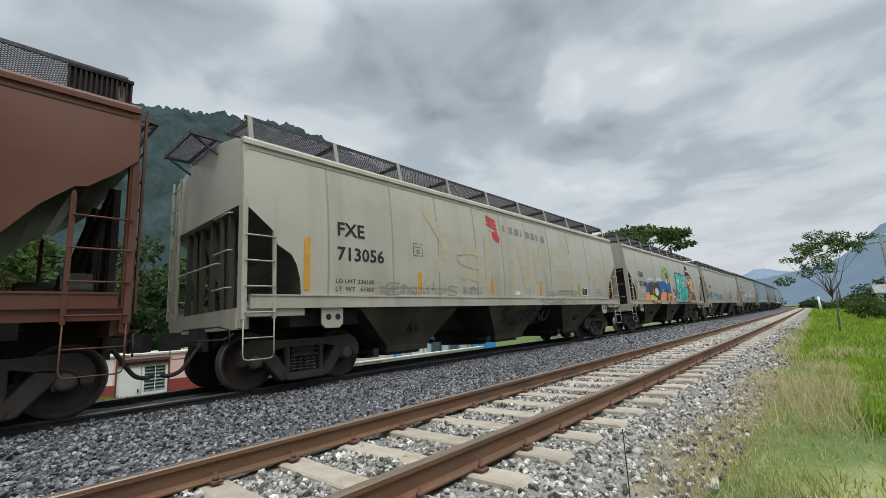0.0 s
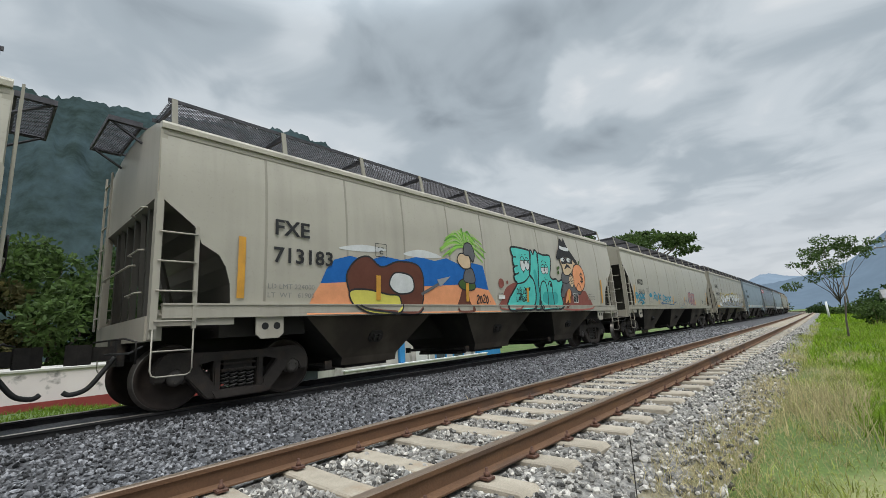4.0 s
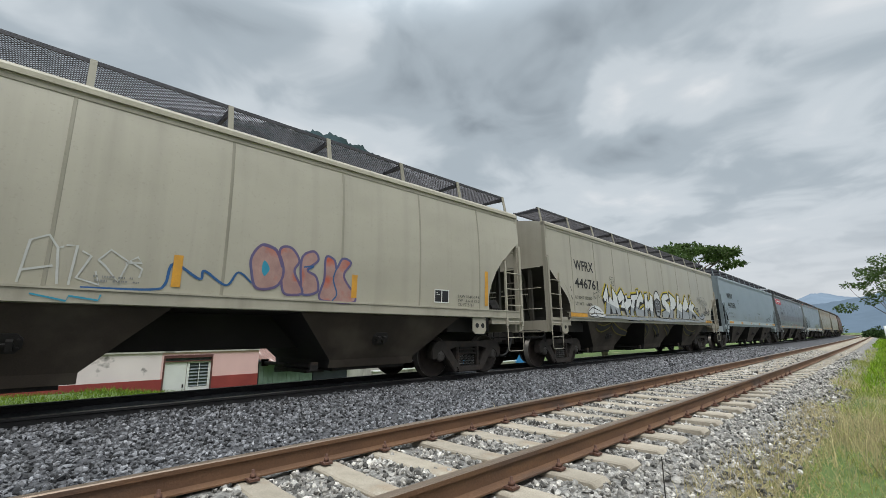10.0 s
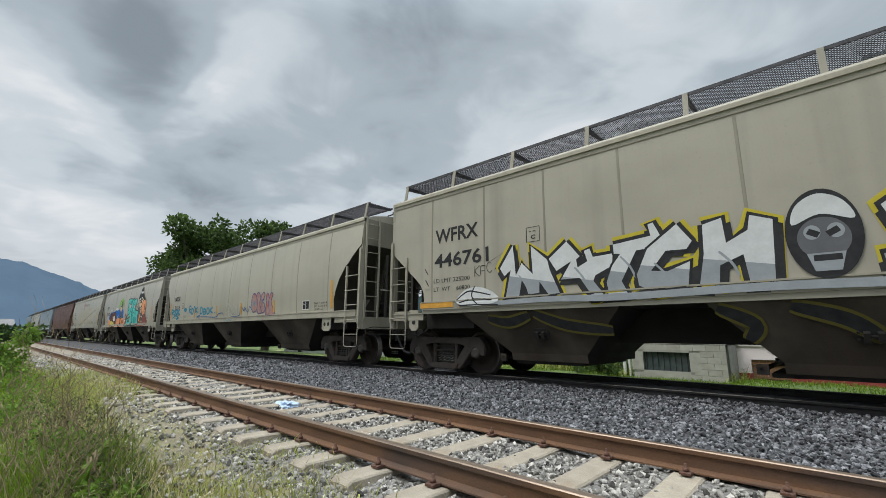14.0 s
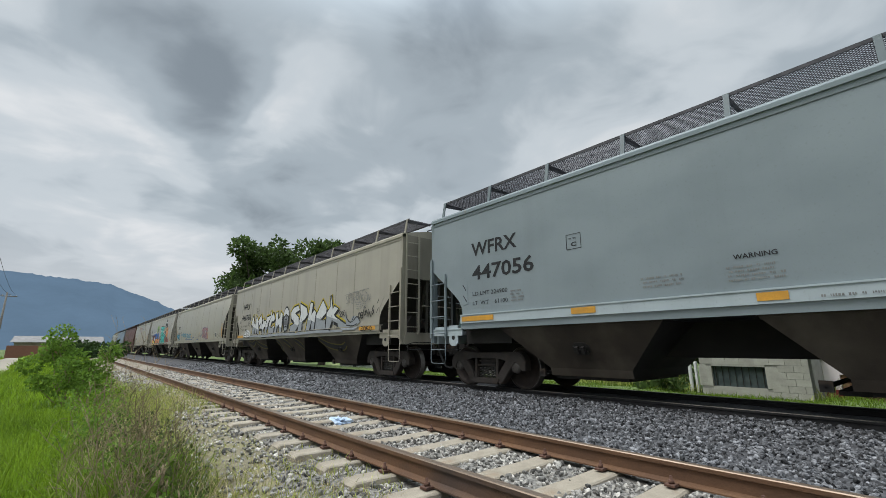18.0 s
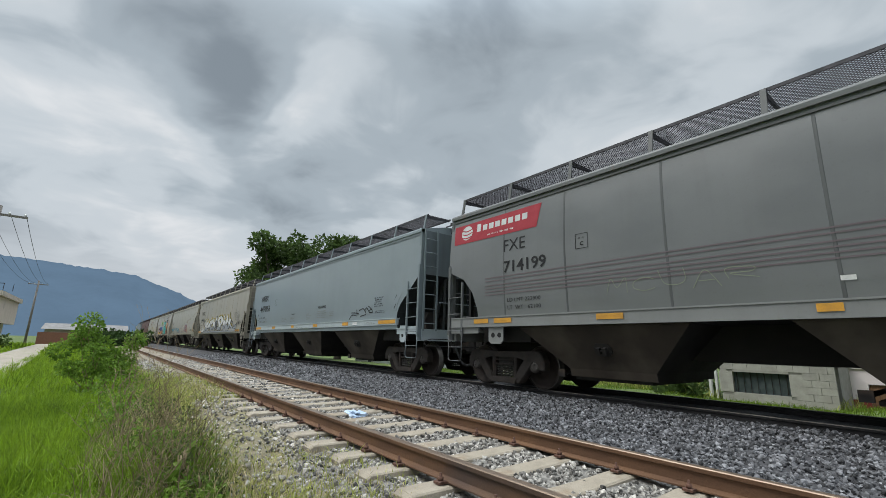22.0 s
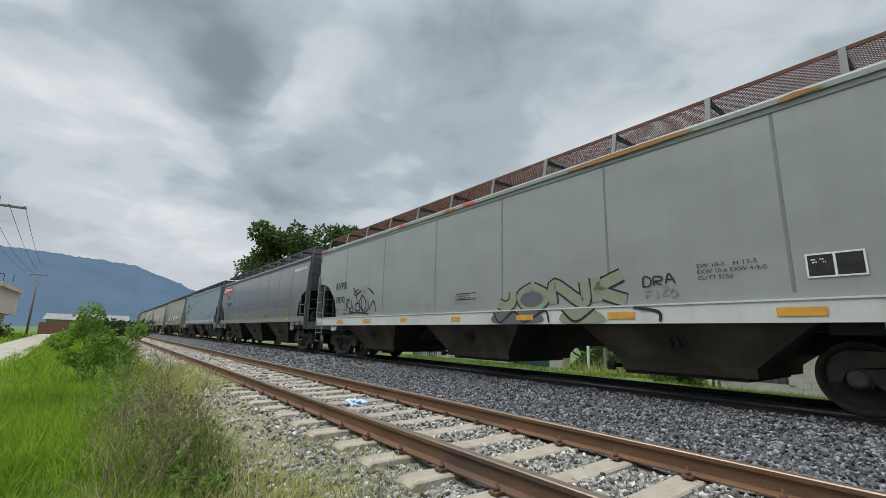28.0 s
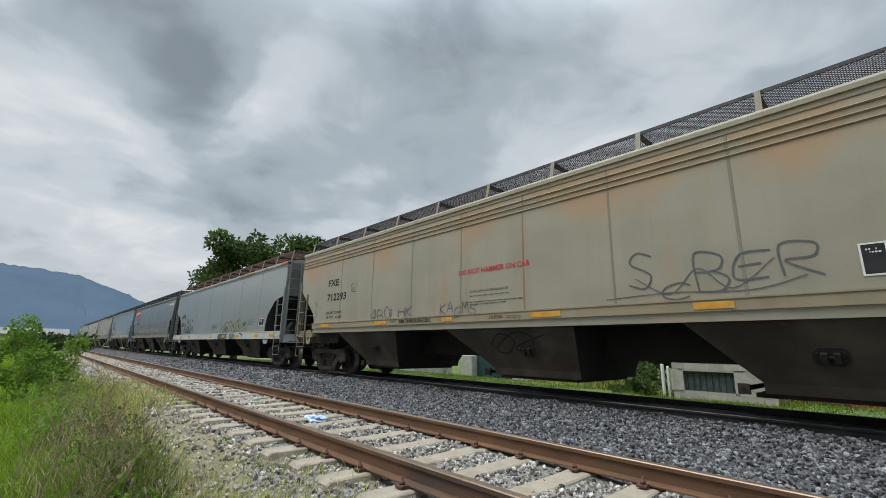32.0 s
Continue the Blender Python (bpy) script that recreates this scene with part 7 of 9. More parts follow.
NOSE = {4: 0.13, 5: 0.10, 6: 0.13, 7: 0.06}   # bare flange ahead of the point from which the marks are set out
TRUCKS = {6: (1.36, 1.46), 7: (1.32, 1.44), 10: (1.44, 1.30)}   # truck centres from the two ends, where they differ
BAYS = {6: [(2.15, 5.7, 3.2, 4.9), (7.0, 10.1, 7.8, 9.2), (11.8, 15.57, 12.6, 14.5)], 11: [(2.65, 5.75, 3.8, 5.4), (7.6, 10.95, 8.8, 10.8), (12.65, 15.7, 13.5, 15.0)]}   # tops and outlets of bays that are set unevenly
cars = []
for k, (front, L, liv, style, bays, words) in enumerate(CARS):
    seams = SEAMS.get(k, [] if liv == "blue" else [1.9 + (L - 3.8) * i / 7 for i in range(8)])
    sill = SILLS.get(k, (1.50, 1.30))
    rise = 0.0 if k < 7 else 0.07 if k == 7 else 0.10
    nose = NOSE.get(k, 0.0)
    front, L = front + nose, L - nose
    c = hopper_car(L, LIV[liv], style, bays, [u - nose - L / 2 for u in seams], sill=sill, rise=rise, board=4.49 if k == 11 else 4.55, trucks=TRUCKS.get(k, (TRUCK_IN, TRUCK_IN)), plan=BAYS.get(k))
    if k in MARKS:
        MARKS[k](Side(c, L, sill, rise, style, nose))
    if k == 11:
        for z in (3.62, 3.73, 3.84):
            bm = bmesh.new()
            prism(bm, [(-1.62, z), (-1.58, z - 0.03), (-1.58, z + 0.03)], 0, -L / 2 + 0.05, L / 2 - 0.05)
            part("eave_rib", bm, LIV[liv]["trim"], c)
    if k == 10:
        for ob in c.children:
            if ob.name.startswith(("running_board", "board_edges")):
                ob.data = ob.data.copy()
                ob.data.materials[0] = M["board_rust"]
    if k == 3:
        grille = part("roof_end_grille", keep("grille", grille_mesh), None, c, "upright slatted brown end grille", Matrix.Translation((L / 2 - 0.42, -1.36, 4.10)) @ Matrix.Diagonal((0.55, 1, 0.72, 1)))
    tagged(c, words, "freight car", "cars of the train")
    cars.append((c, front, L))


def motions():
    for c, front, L in cars:
        rows = []
        for k in range(0, 33):
            t = float(k)
            x = front + L / 2 - rolled(t)
            r = L / 2 - TRUCK_IN
            ya, yb = float(bend(x - r)), float(bend(x + r))
            rows.append((t, Matrix.Translation((x, FAR_C + (ya + yb) / 2, FAR_TOP)) @ Matrix.Rotation(math.atan2(yb - ya, 2 * r), 4, "Z")))
        walk(c, rows)
        for w in [o for o in c.children_recursive if o.name.startswith("wheelset")]:
            home = w.matrix_basis.translation.copy()
            walk(w, [(k * 4 / FPS, Matrix.Translation(home) @ Matrix.Rotation(-rolled(k * 4 / FPS) / 0.457, 4, "Y")) for k in range(241)])

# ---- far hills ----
def haze_glow_material(name, glow, tone, amount, mottle=0.12, grain=0.004):
    """Distance: dim forest, with kilometres of hazy air painted in as a glow."""
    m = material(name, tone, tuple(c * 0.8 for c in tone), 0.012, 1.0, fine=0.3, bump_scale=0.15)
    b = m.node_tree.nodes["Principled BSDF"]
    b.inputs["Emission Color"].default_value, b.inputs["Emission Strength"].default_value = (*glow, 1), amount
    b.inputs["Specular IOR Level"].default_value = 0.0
    # soft mottling of this haze glow stands for the wooded slope
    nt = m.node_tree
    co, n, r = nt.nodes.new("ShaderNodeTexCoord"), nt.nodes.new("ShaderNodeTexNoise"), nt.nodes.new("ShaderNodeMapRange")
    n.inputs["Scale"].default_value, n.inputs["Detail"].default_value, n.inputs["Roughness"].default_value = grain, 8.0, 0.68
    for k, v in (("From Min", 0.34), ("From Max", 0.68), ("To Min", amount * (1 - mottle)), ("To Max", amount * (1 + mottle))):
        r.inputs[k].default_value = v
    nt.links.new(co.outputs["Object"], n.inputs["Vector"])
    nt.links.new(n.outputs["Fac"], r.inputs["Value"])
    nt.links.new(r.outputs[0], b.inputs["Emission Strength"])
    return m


M["hill_far"] = haze_glow_material("distant_blue_hill", (0.120, 0.190, 0.280), (0.02, 0.03, 0.04), 0.85)
M["hill_haze"] = haze_glow_material("pale_hazy_hill", (0.185, 0.255, 0.335), (0.02, 0.03, 0.04), 0.85)
M["hill_farther"] = haze_glow_material("faint_blue_hill", (0.27, 0.36, 0.47), (0.03, 0.04, 0.05), 0.9)
M["hill_near"] = haze_glow_material("forested_hill", (0.036, 0.057, 0.073), (0.019, 0.028, 0.022), 0.78, 0.65, 0.035)


def ridge(name, dist, profile, mat, label, depth=0.35, rough=0.010, steps=220, seed=0.0, crowns=0.0):
    """A hill: azimuth and elevation of its crest seen from the line, swept back into a slope with an uneven, wooded crest."""
    az = np.array([p[0] for p in profile], float)
    el = np.array([p[1] for p in profile], float)
    A = np.linspace(az[0], az[-1], steps)
    E = np.interp(A, az, el)
    k = np.hanning(9) / np.hanning(9).sum()
    E = np.convolve(np.pad(E, 4, mode="edge"), k, "valid")
    V, F, rows = [], [], 9
    for i, (a, e) in enumerate(zip(A, E)):
        crest = dist * math.tan(math.radians(max(e, 0.05)))
        crest *= 1 + rough * (noise.noise((a * 0.35, seed, 0)) * 2.2 + noise.noise((a * 2.1, seed, 3)))
        crest += crowns * abs(noise.noise((a * 6.5, seed, 7))) + crowns * 0.6 * abs(noise.noise((a * 15.0, seed, 9)))
        for j in range(rows):
            u = j / (rows - 1)
            d = dist * (1 - depth * (1 - u))
            gully = 1 + 0.05 * noise.noise((a * 0.5, u * 3, seed)) * math.sin(u * math.pi) * 3
            z = -3 + (crest + 2) * (u ** 0.85) * (gully if j < rows - 1 else 1)
            V.append((d * math.cos(math.radians(a)), d * math.sin(math.radians(a)), z))
    for i in range(steps - 1):
        for j in range(rows - 1):
            q = i * rows + j
            F.append((q, q + rows, q + rows + 1, q + 1))
    ob = new(name, raw(name, V, F, mat, True))
    return tagged(ob, label, "hill", kind="structure")


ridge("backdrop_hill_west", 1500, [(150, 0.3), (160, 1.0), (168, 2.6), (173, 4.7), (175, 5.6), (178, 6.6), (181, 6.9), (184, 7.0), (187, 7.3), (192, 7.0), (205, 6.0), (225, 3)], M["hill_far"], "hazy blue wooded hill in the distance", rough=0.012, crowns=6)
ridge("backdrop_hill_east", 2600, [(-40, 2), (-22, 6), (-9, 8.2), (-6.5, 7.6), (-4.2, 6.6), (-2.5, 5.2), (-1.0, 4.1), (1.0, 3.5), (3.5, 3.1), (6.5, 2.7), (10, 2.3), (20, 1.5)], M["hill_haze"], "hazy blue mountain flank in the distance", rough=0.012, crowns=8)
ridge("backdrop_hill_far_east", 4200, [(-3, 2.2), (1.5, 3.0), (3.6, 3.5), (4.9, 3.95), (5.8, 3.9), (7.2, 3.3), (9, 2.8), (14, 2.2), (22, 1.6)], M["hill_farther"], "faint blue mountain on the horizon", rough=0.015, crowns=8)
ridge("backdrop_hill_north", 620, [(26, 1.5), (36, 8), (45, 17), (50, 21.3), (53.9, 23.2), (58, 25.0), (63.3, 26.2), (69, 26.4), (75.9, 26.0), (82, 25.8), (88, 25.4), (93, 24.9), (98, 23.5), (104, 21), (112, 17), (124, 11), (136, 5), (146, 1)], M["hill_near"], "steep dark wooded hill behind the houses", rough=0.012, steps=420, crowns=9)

# ---- houses beyond the line ----
M["pink_wall"] = material("pink_wash", (0.72, 0.47, 0.45), (0.66, 0.42, 0.41), 1.2, 0.9, bump=0.2, fine=0.15, third=(0.42, 0.33, 0.29), third_scale=1.1, third_at=(0.60, 0.74), stretch=(1, 1, 0.5))
M["white_wash"] = material("mouldy_whitewash", (0.74, 0.66, 0.65), (0.66, 0.58, 0.58), 1.2, 0.9, bump=0.2, fine=0.15, third=(0.13, 0.12, 0.11), third_scale=1.5, third_at=(0.60, 0.68))
M["shutter_wood"] = material("brown_shutter_wood", (0.20, 0.105, 0.05), (0.13, 0.07, 0.036), 3, 0.8, stretch=(8, 1, 0.6), bump=0.2)
M["red_wall"] = material("oxide_red_wash", (0.29, 0.048, 0.04), (0.23, 0.04, 0.035), 1.5, 0.9, bump=0.2)
M["white_paint"] = material("white_door_paint", (0.70, 0.71, 0.69), (0.62, 0.63, 0.61), 2, 0.6)
M["glass_dark"] = material("dark_louvre_glass", (0.05, 0.065, 0.07), (0.09, 0.11, 0.11), 5, 0.15)
M["frame_dark"] = material("dark_red_frame", (0.11, 0.04, 0.035), None, 4, 0.7)
M["green_planks"] = material("green_painted_planks", (0.21, 0.29, 0.24), (0.15, 0.22, 0.18), 3, 0.8, third=(0.08, 0.12, 0.09), third_scale=2)
M["tin_roof"] = material("rusty_tin_roof", (0.27, 0.16, 0.13), (0.17, 0.10, 0.08), 2, 0.7, 0.2, third=(0.42, 0.36, 0.32), third_scale=0.9, third_at=(0.60, 0.66), stretch=(3, 0.4, 1))
M["dark_panel"] = material("dark_sheet_panel", (0.035, 0.042, 0.055), None, 3, 0.7)
M["stained_wall"] = material("stained_concrete", (0.52, 0.50, 0.46), (0.40, 0.385, 0.35), 1.5, 0.95, bump=0.3, third=(0.13, 0.125, 0.11), third_scale=1.3, third_at=(0.53, 0.68), stretch=(1, 1, 0.35))
M["block"] = material("grey_concrete_block", (0.40, 0.39, 0.345), (0.31, 0.30, 0.265), 4, 0.95, bump=0.5, per_piece=0.10)
M["mortar"] = material("mortar", (0.27, 0.26, 0.235), None, 5, 0.95)
M["blue_paint"] = material("bright_blue_paint", (0.03, 0.24, 0.55), (0.03, 0.20, 0.46), 3, 0.6)
M["yellow_paint"] = material("yellow_paint", (0.65, 0.55, 0.12), None, 3, 0.7)
M["teal_dark"] = material("dark_teal_paint", (0.015, 0.055, 0.055), None, 3, 0.6)
M["cream_wall"] = material("cream_house_wall", (0.62, 0.53, 0.47), (0.54, 0.46, 0.41), 1.0, 0.9, third=(0.36, 0.31, 0.27), third_scale=0.8, third_at=(0.6, 0.8))
M["brick_red"] = material("red_brick", (0.27, 0.12, 0.08), (0.2, 0.09, 0.065), 5, 0.95, per_piece=0.15)
M["roof_red"] = material("red_tile_roof", (0.22, 0.105, 0.08), (0.17, 0.085, 0.065), 3, 0.85)
M["pole_wood"] = material("weathered_pole", (0.22, 0.20, 0.18), (0.15, 0.14, 0.125), 6, 0.9)
M["tin_grey"] = material("dull_tin_roof", (0.24, 0.235, 0.23), (0.16, 0.155, 0.15), 1.5, 0.7, 0.2)
FLOOR = -1.55


def wall_slab(x0, x1, z0, z1, y, holes=(), thick=0.18):
    """A wall facing the line, with its openings cut through."""
    bm = bmesh.new()
    xs = sorted({x0, x1, *[h[0] for h in holes], *[h[1] for h in holes]})
    zs = sorted({z0, z1, *[h[2] for h in holes], *[h[3] for h in holes]})
    for xa, xb in zip(xs, xs[1:]):
        for za, zb in zip(zs, zs[1:]):
            if not any(h[0] <= xa and xb <= h[1] and h[2] <= za and zb <= h[3] for h in holes):
                box(bm, xa, xb, y, y + thick, za, zb)
    bmesh.ops.remove_doubles(bm, verts=bm.verts[:], dist=1e-4)
    return bm


def pink_house():
    h = new("pink_house", None)
    y, x0, x1 = 18.0, -3.42, 6.78
    shut, red_door = (-2.83, -1.75, -0.95, 0.19), (-1.37, -0.45, FLOOR, 0.18)
    part("whitewashed_wall", wall_slab(x0, 3.36, -0.28, 0.64, y, [(shut[0], shut[1], -0.28, shut[3]), (red_door[0], red_door[1], -0.28, red_door[3])]), M["white_wash"], h, "whitewashed plaster with black mould along its top")
    part("upper_wall", wall_slab(3.36, x1, -0.28, 0.64, y, [(3.42, 5.05, -0.28, 0.54)]), M["pink_wall"], h, "pale pink plaster")
    part("lower_wall", wall_slab(x0, x1, FLOOR, -0.28, y - 0.01, [(3.42, 5.05, FLOOR, -0.28), (shut[0], shut[1], shut[2], -0.28), (red_door[0], red_door[1], FLOOR, -0.28)]), M["red_wall"], h, "dark red painted plinth band")
    bm = bmesh.new()
    box(bm, x0 + 0.05, x1 - 0.05, y + 0.17, y + 6.0, FLOOR, 0.56)
    part("rear_block", bm, M["pink_wall"], h)
    bm = bmesh.new()
    box(bm, x0 - 0.03, x1 + 0.02, y - 0.05, y + 6.1, 0.64, 0.70)
    part("roof_slab", bm, M["stained_wall"], h, "thin stained concrete roof edge")
    for k in range(5):
        bm = bmesh.new()
        a = shut[0] + 0.02 + k * 0.208
        box(bm, a, a + 0.20, y + 0.06, y + 0.09, shut[2], shut[3])
        part("shutter_board", bm, M["shutter_wood"], h)
    for za in (shut[2] + 0.1, shut[3] - 0.2, -0.45):
        bm = bmesh.new()
        box(bm, shut[0], shut[1], y + 0.03, y + 0.06, za, za + 0.09)
        part("shutter_rail", bm, M["shutter_wood"], h)
    bm = bmesh.new()
    box(bm, red_door[0], red_door[1], y + 0.05, y + 0.09, FLOOR, red_door[3])
    part("red_door", bm, M["red_wall"], h, "dark red wooden door")
    d = part("door", wall_slab(3.47, 4.18, FLOOR, 0.30, y + 0.03, thick=0.05), M["white_paint"], h, "white panelled steel door")
    bm = bmesh.new()
    box(bm, 4.08, 4.12, y - 0.02, y + 0.03, -0.62, -0.50)
    part("door_handle", bm, M["steel_dark"], d)
    w = part("side_panel", wall_slab(4.20, 5.0, FLOOR, 0.30, y + 0.03, [(4.28, 4.92, -0.62, 0.24)], 0.05), M["white_paint"], h)
    bm = bmesh.new()
    box(bm, 4.28, 4.92, y + 0.10, y + 0.12, -0.62, 0.24)
    part("pane", bm, M["glass_dark"], w)
    for k in range(7):
        bm = bmesh.new()
        prism(bm, [(y + 0.03, -0.60 + k * 0.12), (y + 0.04, -0.60 + k * 0.12), (y + 0.09, -0.53 + k * 0.12), (y + 0.08, -0.53 + k * 0.12)], 0, 4.29, 4.91)
        part("louvre", bm, M["glass_dark"], w)
    bm = bmesh.new()
    box(bm, 4.59, 4.61, y + 0.0, y + 0.03, -0.62, 0.24)
    part("mullion", bm, M["white_paint"], w)
    bm = bmesh.new()
    for a, b, c, e in ((3.42, 3.47, FLOOR, 0.54), (5.0, 5.05, FLOOR, 0.54), (3.47, 5.0, 0.44, 0.54), (3.47, 5.0, 0.30, 0.34)):
        box(bm, a, b, y - 0.02, y + 0.12, c, e)
    part("door_frame", bm, M["frame_dark"], h, "dark red door frame with a transom")
    bm = bmesh.new()
    box(bm, 3.47, 5.0, y + 0.06, y + 0.08, 0.34, 0.44)
    part("transom", bm, M["glass_dark"], h)
    tagged(h, "low pink and dark red house with a white door", "house")


def green_shed():
    h = new("green_shed", None)
    y = 18.2
    for k in range(12):
        bm = bmesh.new()
        x = 6.90 + k * 0.2
        box(bm, x + 0.006, x + 0.194, y + 0.002 * (k % 3), y + 0.04, FLOOR, 0.15)
        part("plank", bm, M["green_planks"], h)
    bm = bmesh.new()
    box(bm, 6.88, 11.1, y + 0.05, y + 3.0, FLOOR, 0.12)
    part("rear_block", bm, M["dark_panel"], h)
    bm = bmesh.new()
    box(bm, 7.55, 8.35, y - 0.03, y + 0.02, -0.30, 0.10)
    part("shutter", bm, M["dark_panel"], h, "dark open shutter")
    bm = bmesh.new()
    n = 46
    rows = []
    for i in range(n + 1):
        x = 6.86 + 4.3 * i / n
        dz = 0.025 * math.cos(i * math.pi)
        rows.append([bm.verts.new(p) for p in ((x, y - 0.42, 0.14 + dz), (x, y + 1.5, 0.74 + dz), (x, y + 1.5, 0.72 + dz), (x, y - 0.42, 0.12 + dz))])
    for a, b in zip(rows, rows[1:]):
        for k in range(4):
            bm.faces.new((a[k], b[k], b[(k + 1) % 4], a[(k + 1) % 4]))
    part("tin_roof", bm, M["tin_roof"], h, "corrugated rust-brown roof with pale sheets")
    bm = bmesh.new()
    box(bm, 6.86, 11.16, y - 0.46, y - 0.42, 0.06, 0.16)
    part("fascia", bm, M["white_paint"], h)
    bm = bmesh.new()
    box(bm, 9.32, 11.05, y - 0.02, y + 0.04, FLOOR, 0.16)
    part("sheet_door", bm, M["dark_panel"], h, "dark sheet metal door")
    tagged(h, "green plank shed under a corrugated lean-to roof", "shed")


def walls_east():
    w = new("stained_boundary_wall", mesh_of("stained_boundary_wall", wall_slab(11.15, 16.2, -1.6, 0.62, 18.3), M["stained_wall"]))
    tagged(w, "grey concrete boundary wall streaked with black stains", "wall")
    bm = bmesh.new()
    box(bm, 11.1, 16.2, 18.2, 18.6, 0.62, 0.68)
    w2 = part("coping", bm, M["red_wall"], w)
    bm = bmesh.new()
    box(bm, 16.24, 16.60, 18.15, 18.45, -1.6, 0.72)
    tagged(new("blue_gate_post", mesh_of("blue_gate_post", bm, M["blue_paint"])), "bright blue painted gate post", "post")
    wall = new("white_block_house", None)
    part("wall", wall_slab(19.0, 27.0, -1.6, 0.9, 21.0, [(21.0, 22.6, -0.5, 0.55), (24.2, 25.2, -1.5, 0.55)]), M["stained_wall"], wall)
    bm = bmesh.new()
    box(bm, 19.1, 26.9, 21.18, 25, -1.6, 0.85)
    part("rear_block", bm, M["stained_wall"], wall)
    bm = bmesh.new()
    box(bm, 18.8, 27.2, 20.8, 25.2, 0.9, 1.02)
    part("roof_slab", bm, M["white_paint"], wall)
    for a, b, c, d in ((21.0, 22.6, -0.5, 0.55), (24.2, 25.2, -1.5, 0.55)):
        bm = bmesh.new()
        box(bm, a, b, 21.10, 21.14, c, d)
        win = part("window", bm, M["glass_dark"], wall)
        for k in range(1, 5):
            bm = bmesh.new()
            x = a + (b - a) * k / 5
            box(bm, x - 0.02, x + 0.02, 21.04, 21.08, c, d)
            part("window_bar", bm, M["white_paint"], win)
    tagged(wall, "white stained block house with barred windows", "house")
    # the shop front with blue frames, its low wall and the blue yard wall beside it
    shop = new("white_shop_front", None)
    doors = ((18.9, 19.9, -1.5, 0.6), (20.6, 21.5, -1.5, 0.62), (22.35, 23.3, -1.5, 0.6))
    part("wall", wall_slab(16.9, 24.2, -1.6, 1.1, 19.6, doors), M["stained_wall"], shop)
    for a, b, c, d in doors:
        bm = bmesh.new()
        box(bm, a, b, 19.68, 19.72, c, d)
        leaf = part("door_leaf", bm, M["glass_dark"] if a > 20 else M["white_paint"], shop)
        bm = bmesh.new()
        for p0, p1, q0, q1 in ((a - 0.10, a, c, d + 0.10), (b, b + 0.10, c, d + 0.10), (a, b, d, d + 0.10)):
            box(bm, p0, p1, 19.55, 19.66, q0, q1)
        part("door_frame", bm, M["blue_paint"] if a > 20 else M["white_paint"], leaf)
    tagged(shop, "white stained shop front with blue door frames", "house")
    blue = new("blue_wall", mesh_of("blue_wall", wall_slab(24.2, 27.0, -1.6, 0.10, 19.0), M["blue_paint"]))
    tagged(blue, "bright blue painted yard wall", "wall")
    low = new("low_white_wall", mesh_of("low_white_wall", wall_slab(12.4, 23.9, -1.6, -0.58, 17.9), M["stained_wall"]))
    tagged(low, "low pale wall along the houses", "wall")
    bm = bmesh.new()
    box(bm, 12.35, 23.95, 17.85, 18.12, -0.58, -0.52)
    part("coping", bm, M["white_paint"], low)


